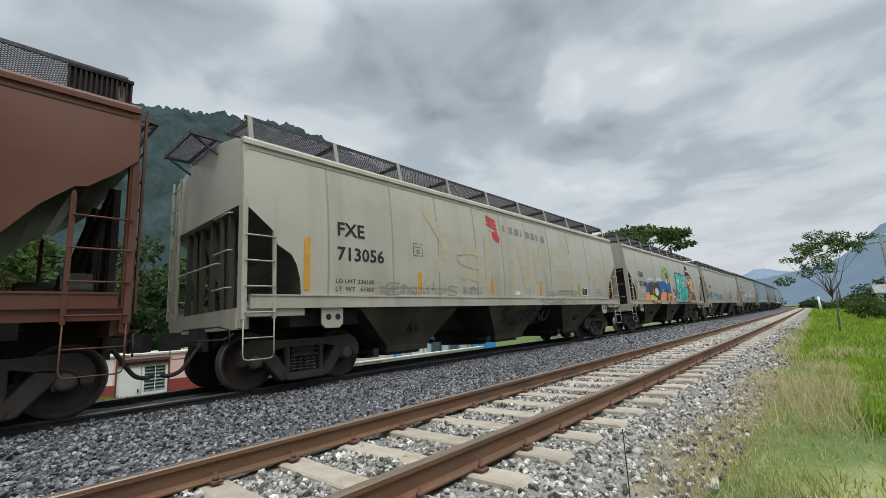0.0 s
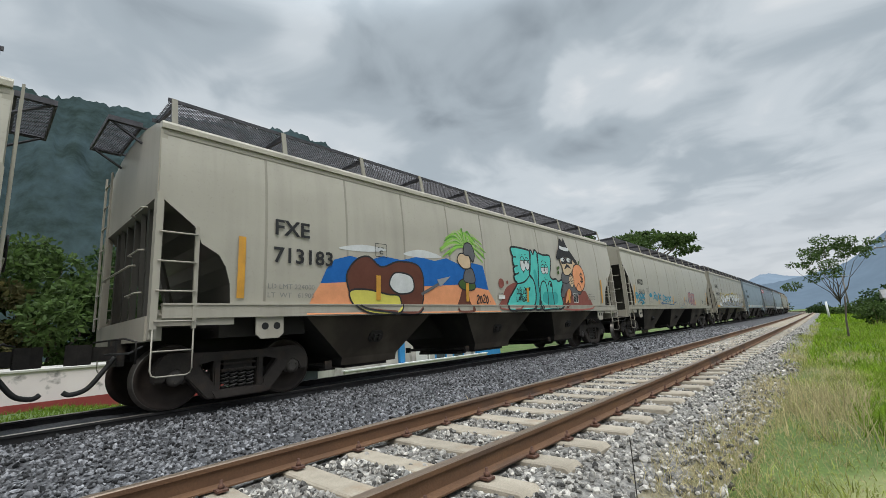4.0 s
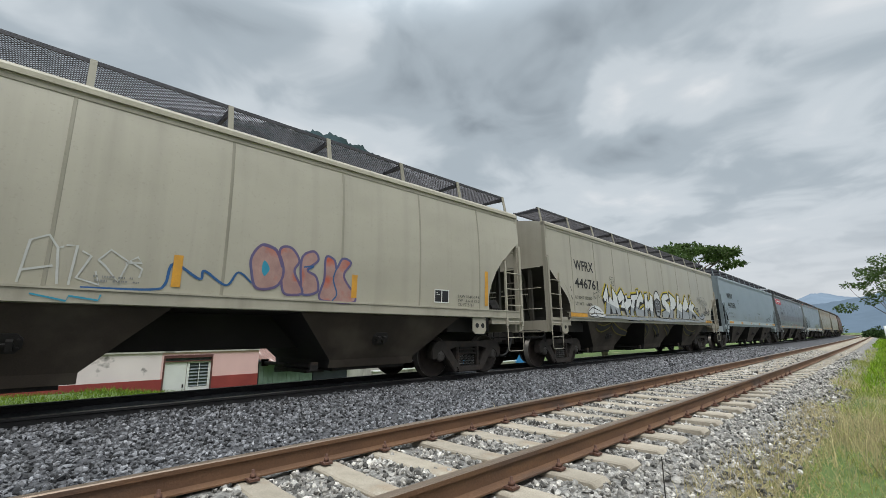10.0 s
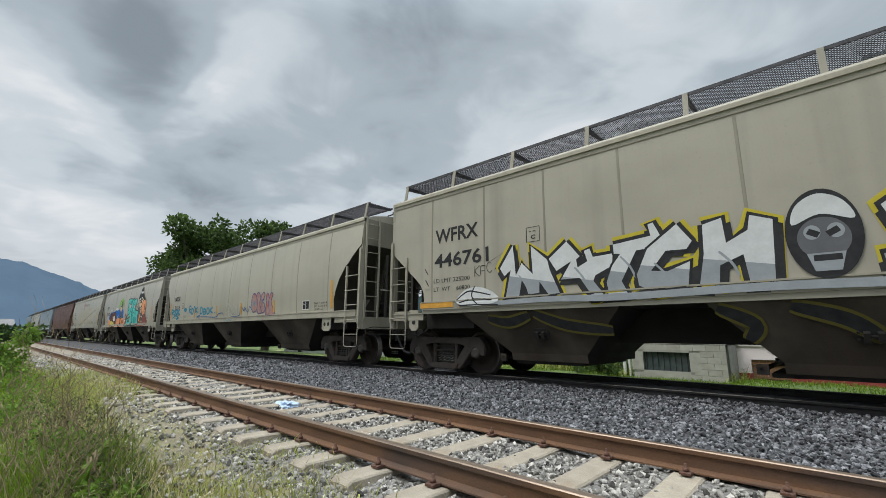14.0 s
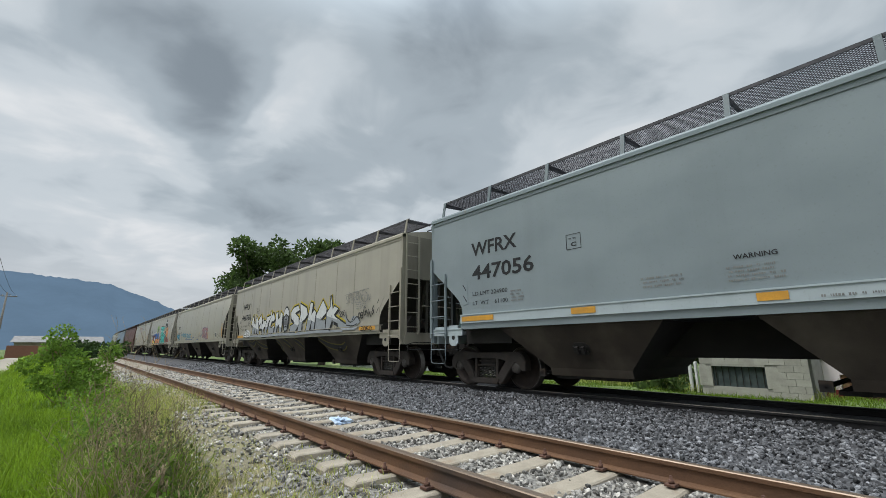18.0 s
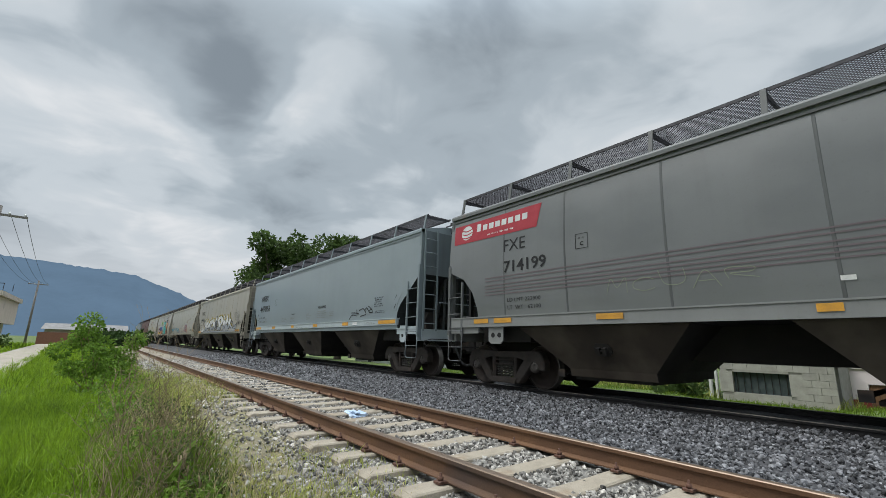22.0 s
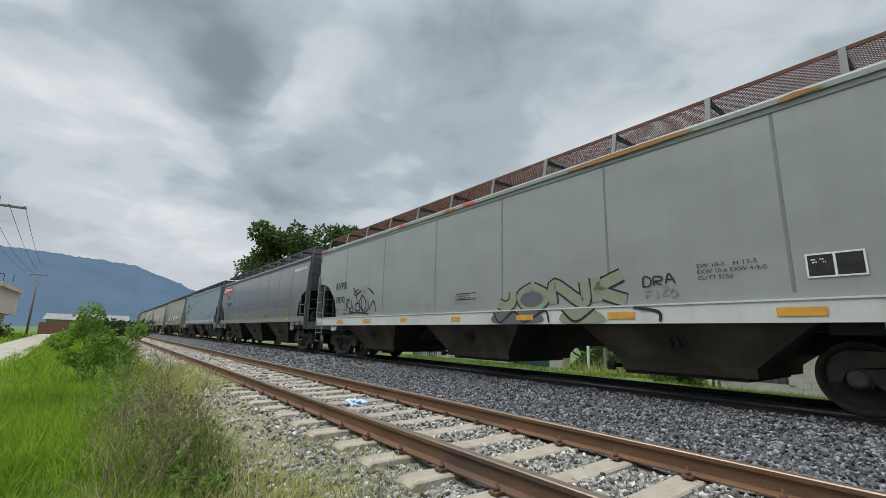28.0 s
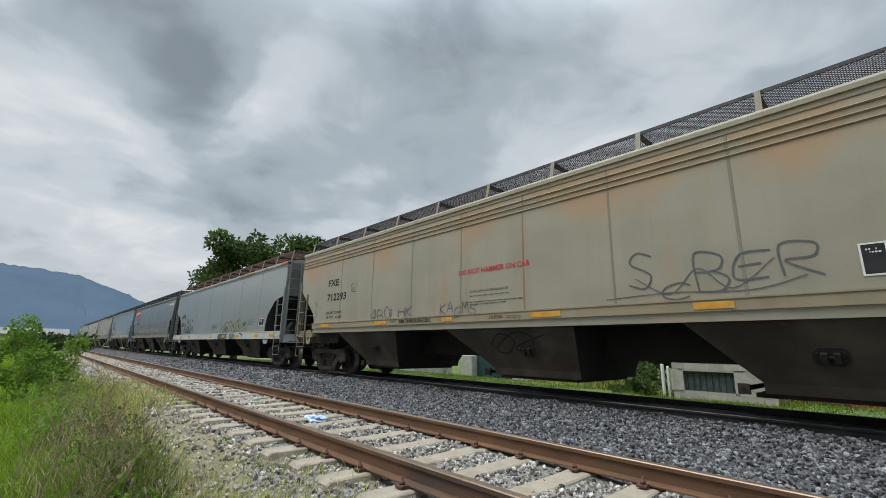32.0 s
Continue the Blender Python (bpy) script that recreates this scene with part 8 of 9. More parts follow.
def block_house():
    h = new("block_house", None)
    y, x0, x1, z0, z1 = 16.0, -6.15, -3.2, -1.5, 0.72
    win = (-5.80, -4.28, -0.22, 0.43)
    part("core", wall_slab(x0 + 0.02, x1 - 0.02, z0, z1 - 0.02, y + 0.02, [win], 0.16), M["mortar"], h)
    bm = bmesh.new()
    box(bm, x0 + 0.02, x1 - 0.02, y + 0.6, y + 4, z0, z1 - 0.04)
    part("rear_block", bm, M["mortar"], h)
    bm = bmesh.new()
    box(bm, x0, x1, y, y + 4.02, z1, z1 + 0.12)
    part("roof_slab", bm, M["stained_wall"], h)
    for r in range(11):
        z = z0 + r * 0.2
        x = x0 - (0.2 if r % 2 else 0.0)
        while x < x1:
            a, b = max(x, x0), min(x + 0.39, x1)
            x += 0.4
            if b - a < 0.05 or (b > win[0] and a < win[1] and z + 0.19 > win[2] and z < win[3]):
                continue
            bm = bmesh.new()
            box(bm, a, b, y, y + 0.03, z, min(z + 0.19, z1))
            part("block", bm, M["block"], h)
    for a, b, c, d in ((win[0] - 0.4, win[0], win[2], win[3]), (win[1], win[1] + 0.35, win[2], win[3]), (win[0], win[1], win[3], win[3] + 0.16), (win[0], win[1], win[2] - 0.16, win[2])):
        bm = bmesh.new()
        box(bm, a, b, y + 0.004, y + 0.024, c, d)
        part("lintel", bm, M["block"], h)
    bm = bmesh.new()
    box(bm, win[0], win[1], y + 0.14, y + 0.17, win[2], win[3])
    w = part("window", bm, M["glass_dark"], h, "dark barred window opening")
    for k in range(8):
        bm = bmesh.new()
        x = win[0] + 0.1 + k * 0.19
        box(bm, x - 0.008, x + 0.008, y + 0.09, y + 0.11, win[2], win[3])
        part("window_bar", bm, M["steel_dark"], w)
    tagged(h, "small unfinished grey concrete block house", "house")
    for nm, a, b, ya, zt, mat, words in (("white_pipe_post", -6.62, -6.52, 16.2, 0.62, "white_paint", "white painted pipe post"), ("white_pipe_post", -6.42, -6.33, 16.2, 0.55, "white_paint", "white painted pipe post"), ("concrete_pillar", -13.3, -12.5, 16.0, 0.82, "block", "grey weathered concrete pillar"), ("teal_cabinet", -15.9, -13.5, 16.4, 0.80, "teal_dark", "dark teal metal gate leaf"), ("concrete_pillar", -16.7, -15.9, 16.0, 0.70, "block", "grey weathered concrete pillar"), ("white_pipe_post", -11.28, -11.18, 16.0, 0.70, "white_paint", "thin white painted post"), ("wooden_post", -10.48, -10.36, 16.0, 0.62, "pole_wood", "grey weathered wooden post")):
        bm = bmesh.new()
        box(bm, a, b, ya, ya + min(0.5, b - a), -1.7, zt)
        bmesh.ops.bevel(bm, geom=bm.edges[:], offset=0.02, segments=1, affect="EDGES")
        tagged(new(nm, mesh_of(nm, bm, M[mat])), words, nm.split("_")[-1])
    far = new("white_far_house", None)
    part("wall", wall_slab(-29.0, -24.5, -1.6, 1.5, 19.0, [(-27.2, -25.9, -0.6, 0.75)]), M["white_paint"], far)
    bm = bmesh.new()
    box(bm, -28.9, -24.6, 19.18, 23, -1.6, 1.45)
    part("rear_block", bm, M["stained_wall"], far)
    bm = bmesh.new()
    box(bm, -27.2, -25.9, 19.10, 19.14, -0.6, 0.75)
    win = part("window", bm, M["glass_dark"], far, "dark window behind a white grille")
    for k in range(1, 6):
        bm = bmesh.new()
        box(bm, -27.2 + k * 0.217 - 0.03, -27.2 + k * 0.217 + 0.03, 19.03, 19.07, -0.6, 0.75)
        part("window_bar", bm, M["white_paint"], win)
    bm = bmesh.new()
    box(bm, -29.2, -24.3, 18.8, 23.2, 1.5, 1.6)
    part("roof", bm, M["stained_wall"], far)
    tagged(far, "small white house with a grilled window", "house")
    hut = new("white_gabled_hut", None)
    bm = bmesh.new()
    prism(bm, [(-38.9, -1.6), (-35.4, -1.6), (-35.4, 0.2), (-37.2, 1.15), (-38.9, 0.2)], 1, 19.0, 22.0)
    part("wall", bm, M["white_paint"], hut)
    bm = bmesh.new()
    prism(bm, [(-39.2, 0.10), (-37.2, 1.18), (-35.1, 0.10), (-35.1, 0.18), (-37.2, 1.28), (-39.2, 0.18)], 1, 18.8, 22.2)
    part("roof", bm, M["tin_grey"], hut)
    bm = bmesh.new()
    box(bm, -36.3, -35.7, 18.97, 19.03, -1.5, 0.1)
    part("door", bm, M["dark_panel"], hut)
    tagged(hut, "white gabled hut beyond the line", "shed")


def street_side():
    """The houses, walls and poles on the camera's side, at both ends of the view."""
    h = new("terrace_house", None)
    x0, x1, y0, y1 = -79, -66, -18.7, -10.8
    bm = bmesh.new()
    box(bm, x0, x1, y0, y1, -0.6, 2.3)
    part("ground_floor", bm, M["stained_wall"], h, "grey ground floor with open bays")
    bm = bmesh.new()
    box(bm, x0 - 0.6, x1 + 0.9, y0 - 0.5, y1 + 0.9, 2.3, 5.1)
    part("upper_floor", bm, M["cream_wall"], h, "cream plastered upper floor")
    bm = bmesh.new()
    box(bm, x0 - 0.8, x1 + 1.2, y0 - 0.6, y1 + 1.2, 5.1, 5.6)
    part("roof_slab", bm, M["cream_wall"], h)
    bm = bmesh.new()
    for k in range(14):
        y = y0 + k * 0.75
        box(bm, x1 + 1.05, x1 + 1.10, y, y + 0.05, 5.6, 6.4)
    box(bm, x1 + 1.05, x1 + 1.10, y0, y1 + 1.1, 6.36, 6.42)
    part("terrace_railing", bm, M["steel_dark"], h)
    bm = bmesh.new()
    box(bm, x0 + 3, x1 - 3, y0, y1 - 2.6, 5.6, 7.7)
    part("roof_room", bm, M["frame_dark"], h)
    bm = bmesh.new()
    box(bm, x0 + 2, x1 - 2, y0, y1 - 2.0, 7.7, 7.85)
    part("roof_room_cover", bm, M["white_paint"], h)
    for a in (-16.7, -13.8):
        bm = bmesh.new()
        box(bm, x1 + 0.86, x1 + 0.93, a, a + 1.1, 3.0, 4.4)
        part("window", bm, M["glass_dark"], h)
    # Black panels on the wall give the dark inside of open bays.
    for a in (-17.0, -14.1, -11.8):
        bm = bmesh.new()
        box(bm, x1 - 0.02, x1 + 0.03, a - 0.3, a + 0.9, -0.5, 1.7)
        part("bay_opening", bm, M["hole_black"], h)
    tagged(h, "two-storey cream house with a railed roof terrace", "house")
    # brick wall and sheds along the road
    bm = bmesh.new()
    box(bm, -104, -103.6, -9.5, 1.5, -0.6, 1.6)
    tagged(new("brick_yard_wall", mesh_of("brick_yard_wall", bm, M["brick_red"])), "long red brick yard wall", "wall")
    s = new("long_shed", None)
    bm = bmesh.new()
    box(bm, -118, -108, -9, 3, -0.6, 2.2)
    part("wall", bm, M["stained_wall"], s)
    bm = bmesh.new()
    prism(bm, [(-119, 2.2), (-107, 2.2), (-113, 3.4)], 1, -9.5, 3.5)
    part("roof", bm, M["tin_grey"], s)
    tagged(s, "long pale shed with a tin roof", "shed")
    # poles and their wires
    def pole(x, y, height, arms):
        p = new("utility_pole", None)
        p.matrix_basis = Matrix.Translation((x, y, -0.6))
        bm = bmesh.new()
        tube(bm, [(0, 0, 0), (0, 0, height)], 0.16, 10, r_end=0.10)
        part("shaft", bm, M["pole_wood"], p)
        for z in arms:
            bm = bmesh.new()
            box(bm, -0.06, 0.06, -1.1, 1.1, z, z + 0.1)
            a = part("crossarm", bm, M["pole_wood"], p)
            for q in (-1.0, -0.4, 0.4, 1.0):
                bm = bmesh.new()
                lathe(bm, [(0.03, z + 0.1), (0.055, z + 0.16), (0.03, z + 0.24)], 2, 8, 0, (0, q, 0))
                part("insulator", bm, M["white_paint"], a)
        return tagged(p, "weathered utility pole with a crossarm", "utility pole", "poles along the road")
    pole(-85, -9.0, 9.4, (8.8,))
    pole(-30.2, -5.7, 8.0, (7.5,))
    pole(62, -5.0, 8.4, (7.8, 7.2))
    pole(118, -1.5, 8.0, (7.4,))
    for k, q in enumerate((-1.0, -0.4, 0.4, 1.0)):
        bm = bmesh.new()
        pts = [(-85 + 54.8 * u, -9.0 + q + 3.3 * u, 8.44 - 1.3 * u - 3.0 * u * (1 - u)) for u in np.linspace(0, 1, 16)]
        tube(bm, pts, 0.012, 4)
        tagged(new("power_wire", mesh_of("power_wire", bm, M["rubber"])), "thin black overhead power wire", "wire", "overhead wires")
    # houses and huts to the east
    for x, y, w, d, z, mat, roof in ((84, -7.0, 6, 4, 2.3, "white_paint", "tin_grey"), (100, -11, 9, 7, 3.4, "stained_wall", "tin_grey"), (84, -13.5, 7, 6, 3.3, "cream_wall", "roof_red")):
        e = new("roadside_house", None)
        e.matrix_basis = Matrix.Translation((x, y, -0.6))
        bm = bmesh.new()
        box(bm, -w / 2, w / 2, -d / 2, d / 2, 0, z)
        part("wall", bm, M[mat], e)
        bm = bmesh.new()
        prism(bm, [(-w / 2 - 0.5, z), (w / 2 + 0.5, z), (0, z + 1.2)], 1, -d / 2 - 0.4, d / 2 + 0.4)
        part("roof", bm, M[roof], e)
        for a in (-d / 4, d / 4):
            bm = bmesh.new()
            box(bm, -w / 2 - 0.03, -w / 2 + 0.02, a - 0.6, a + 0.6, 0.9, 2.1)
            part("window", bm, M["glass_dark"], e)
        tagged(e, "small plastered roadside house with a pitched roof", "house", "houses by the road")
    bm = bmesh.new()
    tube(bm, [(62, 0.75, -0.5), (61.8, 0.75, 1.6)], 0.1, 8)
    tagged(new("white_marker_post", mesh_of("white_marker_post", bm, M["white_paint"])), "white painted marker post by the track", "post")
    # the dirt road
    V, F = [], []
    pts = [(-10, -4.0), (-17, -4.0), (-26, -4.3), (-45, -5.2), (-70, -6.4), (-98, -7.6)]
    X = np.linspace(-10, -98, 90)
    Y = np.interp(-X, [-p[0] for p in pts], [p[1] for p in pts])
    for i, (x, y) in enumerate(zip(X, Y)):
        for q in (-1.1, -0.55, 0.0, 0.55, 1.1):
            V.append((x, y + q * (1 + 0.12 * noise.noise((x * 0.4, q, 0))), float(bed_height(y)) + 0.12 - 0.03 * abs(abs(q) - 0.55) + 0.02 * noise.noise((x, q, 2))))
    for i in range(89):
        for j in range(4):
            a = i * 5 + j
            F.append((a, a + 5, a + 6, a + 1))
    tagged(new("dirt_road", raw("dirt_road", V, F, M["earth_pale"], True)), "pale dirt track through the grass", "road", kind="structure")


M["earth_pale"] = material("pale_dirt", (0.37, 0.33, 0.27), (0.27, 0.24, 0.19), 1.5, 0.95, bump=0.6, bump_scale=25, fine=0.35, third=(0.15, 0.19, 0.06), third_scale=0.9, third_at=(0.58, 0.72))
pink_house()
green_shed()
walls_east()
block_house()
street_side()

# ---- plants ----
M["leaf_dark"] = material("dark_tree_leaves", (0.055, 0.095, 0.028), (0.03, 0.058, 0.018), 2, 0.7, per_piece=0.45)
M["leaf_mid"] = material("mid_green_leaves", (0.085, 0.135, 0.035), (0.05, 0.085, 0.024), 2, 0.7, per_piece=0.45)
M["leaf_bright"] = material("bright_green_leaves", (0.19, 0.31, 0.045), (0.11, 0.20, 0.03), 2, 0.65, per_piece=0.4)
M["leaf_rust"] = material("orange_green_leaves", (0.115, 0.095, 0.035), (0.06, 0.07, 0.025), 2, 0.7, per_piece=0.4)
M["grass_blade"] = material("fresh_grass_blades", (0.265, 0.40, 0.028), (0.13, 0.225, 0.014), 1.6, 0.6, per_piece=0.50)
M["grass_deep"] = material("deep_green_grass_blades", (0.17, 0.255, 0.026), (0.09, 0.15, 0.014), 1.6, 0.6, per_piece=0.38)
M["grass_dry"] = material("dry_straw_blades", (0.56, 0.48, 0.27), (0.42, 0.35, 0.19), 2, 0.8, per_piece=0.4)
M["grass_mixed"] = material("yellowing_grass_blades", (0.43, 0.45, 0.13), (0.25, 0.28, 0.075), 1.5, 0.7, per_piece=0.50)
M["bark"] = material("grey_brown_bark", (0.14, 0.115, 0.09), (0.08, 0.066, 0.052), 8, 0.95, bump=0.6, bump_scale=25)
M["weed_leaf"] = material("dull_weed_leaves", (0.11, 0.145, 0.05), (0.065, 0.085, 0.03), 3, 0.8, per_piece=0.45)
M["weed_stem"] = material("brown_weed_stems", (0.17, 0.13, 0.07), (0.10, 0.078, 0.045), 8, 0.9)
M["twig"] = material("dry_twigs", (0.29, 0.225, 0.13), (0.18, 0.135, 0.08), 8, 0.9)


def thin(m, share=0.45):
    """Leaves let part of the light through."""
    nt = m.node_tree
    b = nt.nodes["Principled BSDF"]
    tr, mix = nt.nodes.new("ShaderNodeBsdfTranslucent"), nt.nodes.new("ShaderNodeMixShader")
    nt.links.new(b.inputs["Base Color"].links[0].from_socket, tr.inputs["Color"])
    mix.inputs[0].default_value = share
    nt.links.new(b.outputs[0], mix.inputs[1])
    nt.links.new(tr.outputs[0], mix.inputs[2])
    nt.links.new(mix.outputs[0], nt.nodes["Material Output"].inputs["Surface"])
    b.inputs["Specular IOR Level"].default_value = 0.25


for key in ("leaf_dark", "leaf_mid", "leaf_bright", "leaf_rust", "grass_blade", "grass_deep", "grass_dry", "grass_mixed", "weed_leaf"):
    thin(M[key])


def leaf_cloud(name, centres, radii, count, size, mat, seed, flat=1.0, long=1.9):
    """Many small folded leaves scattered through overlapping clumps; denser at the clumps' rims."""
    rng = np.random.default_rng(seed)
    centres, radii = np.asarray(centres, float), np.asarray(radii, float)
    w = radii ** 2 / (radii ** 2).sum()
    pick = rng.choice(len(centres), count, p=w)
    d = rng.normal(size=(count, 3))
    d /= np.linalg.norm(d, axis=1)[:, None]
    d[:, 2] *= flat
    r = radii[pick] * rng.uniform(0.35, 1.0, count) ** 0.6
    P = centres[pick] + d * r[:, None]
    t = rng.normal(size=(count, 3)) + d * 0.6
    t[:, 2] -= 0.25
    t /= np.linalg.norm(t, axis=1)[:, None]
    s = np.cross(t, rng.normal(size=(count, 3)))
    s /= np.linalg.norm(s, axis=1)[:, None] + 1e-9
    n = np.cross(t, s)
    z = size * rng.uniform(0.6, 1.35, (count, 1))
    V = np.stack([P, P + t * z * long * 0.5 + s * z * 0.5 + n * z * 0.12, P + t * z * long, P + t * z * long * 0.5 - s * z * 0.5 + n * z * 0.12], 1).reshape(-1, 3)
    i = np.arange(count)[:, None] * 4
    F = np.concatenate([i + [0, 1, 2], i + [0, 2, 3]])
    return raw(name, V, F, mat)


def limb(bm, a, b, r0, r1, rng, bends=4, sag=0.12):
    pts = []
    a, b = Vector(a), Vector(b)
    for k in range(bends + 1):
        u = k / bends
        p = a.lerp(b, u)
        if 0 < k < bends:
            p += Vector((rng.uniform(-1, 1), rng.uniform(-1, 1), rng.uniform(-0.3, 1))) * sag * (b - a).length * 0.5
        pts.append(p)
    tube(bm, pts, r0, 7, r_end=r1)
    return pts


def tree(name, x, y, z, height, spread, crown_low, leaf, mat, label, seed, count=6000, clumps=26, shape="round", trunk=0.22):
    rng = random.Random(seed)
    t = new(name, None)
    t.matrix_basis = Matrix.Translation((x, y, z))
    bm = bmesh.new()
    fork = height * (crown_low * 0.8)
    limb(bm, (0, 0, 0), (rng.uniform(-0.3, 0.3), rng.uniform(-0.3, 0.3), fork), trunk, trunk * 0.7, rng, 4, 0.06)
    part("trunk", bm, M["bark"], t)
    cs, rs = [], []
    for k in range(clumps):
        a = 2.4 * k + rng.uniform(-0.4, 0.4)
        u = math.sqrt((k + 0.5) / clumps)
        if shape == "flat":
            rad = spread * u * rng.uniform(0.8, 1.05)
            h = height * (1 - 0.10 * u * u - rng.uniform(0.0, 0.10))
            r = spread * rng.uniform(0.10, 0.20)
        elif shape == "umbrella":
            rad = spread * u * rng.uniform(0.8, 1.05)
            h = height * (1 - 0.20 * u * u - rng.uniform(0.0, 0.20) + 0.10 * u * math.sin(a + 2.6))
            r = spread * rng.uniform(0.12, 0.24)
        else:
            rad = spread * u * rng.uniform(0.55, 1.0)
            v = rng.random()
            h = height * (crown_low + (1 - crown_low) * (0.12 + 0.80 * v * math.sqrt(max(0.05, 1 - 0.8 * u * u))))
            r = spread * rng.uniform(0.20, 0.36)
        cs.append((rad * math.cos(a), rad * math.sin(a), h - (r * 0.5 if shape != "flat" else 0)))
        rs.append(r)
    for k in range(0, clumps, 3):
        bm = bmesh.new()
        limb(bm, (0, 0, fork * rng.uniform(0.8, 1.0)), cs[k], trunk * 0.45, trunk * 0.08, rng)
        part("limb", bm, M["bark"], t)
    part("crown", leaf_cloud("crown", cs, rs, count, leaf, mat, seed, {"flat": 0.26, "umbrella": 0.5}.get(shape, 0.85)), None, t)
    return tagged(t, label, "tree")


def blades(name, xs, ys, zs, length, width, mat, label, seed, lean=0.75, category="grass"):
    """Bent grass blades: each leans and droops its own way. lean: the furthest tilt, in radians."""
    rng = np.random.default_rng(seed)
    n = len(xs)
    a, b = rng.uniform(0, 2 * np.pi, n), rng.uniform(0, 2 * np.pi, n)
    L = (length * rng.uniform(0.45, 1.25, n))[:, None]
    w = width * rng.uniform(0.6, 1.3, n)
    k = (lean * rng.uniform(0.15, 1.0, n))[:, None]
    base = np.stack([xs, ys, zs], -1)
    side = np.stack([np.cos(b), np.sin(b), np.zeros(n)], -1) * w[:, None]
    out = np.stack([np.cos(a), np.sin(a), np.zeros(n)], -1)
    up = np.array([[0, 0, 1.0]])
    mid = base + (up * np.cos(k * 0.6) + out * np.sin(k * 0.6)) * L * 0.55
    tip = mid + (up * np.cos(k * 1.7) + out * np.sin(k * 1.7)) * L * 0.5
    V = np.stack([base - side, base + side, mid + side * 0.75, mid - side * 0.75, tip], 1).reshape(-1, 3)
    i = np.arange(n) * 5
    F = np.concatenate([np.stack([i, i + 1, i + 2], -1), np.stack([i, i + 2, i + 3], -1), np.stack([i + 3, i + 2, i + 4], -1)])
    return tagged(new(name, raw(name, V, F, mat)), label, category, kind="stuff")


def grass_patch(name, x0, x1, y0, y1, per_m2, length, width, mat, label, seed, clump=0.5, thin=None, lean=0.75, ground=None):
    rng = np.random.default_rng(seed)
    n = int((x1 - x0) * (y1 - y0) * per_m2)
    x, y = rng.uniform(x0, x1, n), rng.uniform(y0, y1, n)
    v = np.array([noise.noise((a * 0.9 + seed, b * 0.9, 1.0)) for a, b in zip(x, y)])
    keep_ = v + rng.uniform(-0.5, 0.5, n) > -0.15 - clump
    if thin is not None:
        keep_ &= rng.random(n) < thin(x, y)
    x, y, v = x[keep_], y[keep_], v[keep_]
    z = bed_height(y) + soft_noise(x, y, 0.6) * 0.06 + soft_noise(x, y, 0.12, 4.0) * 0.15 - 0.03 if ground is None else ground(x, y)
    blades(name, x, y + bend(x), z, length * (1 + 0.9 * v), width, mat, label, seed, lean)


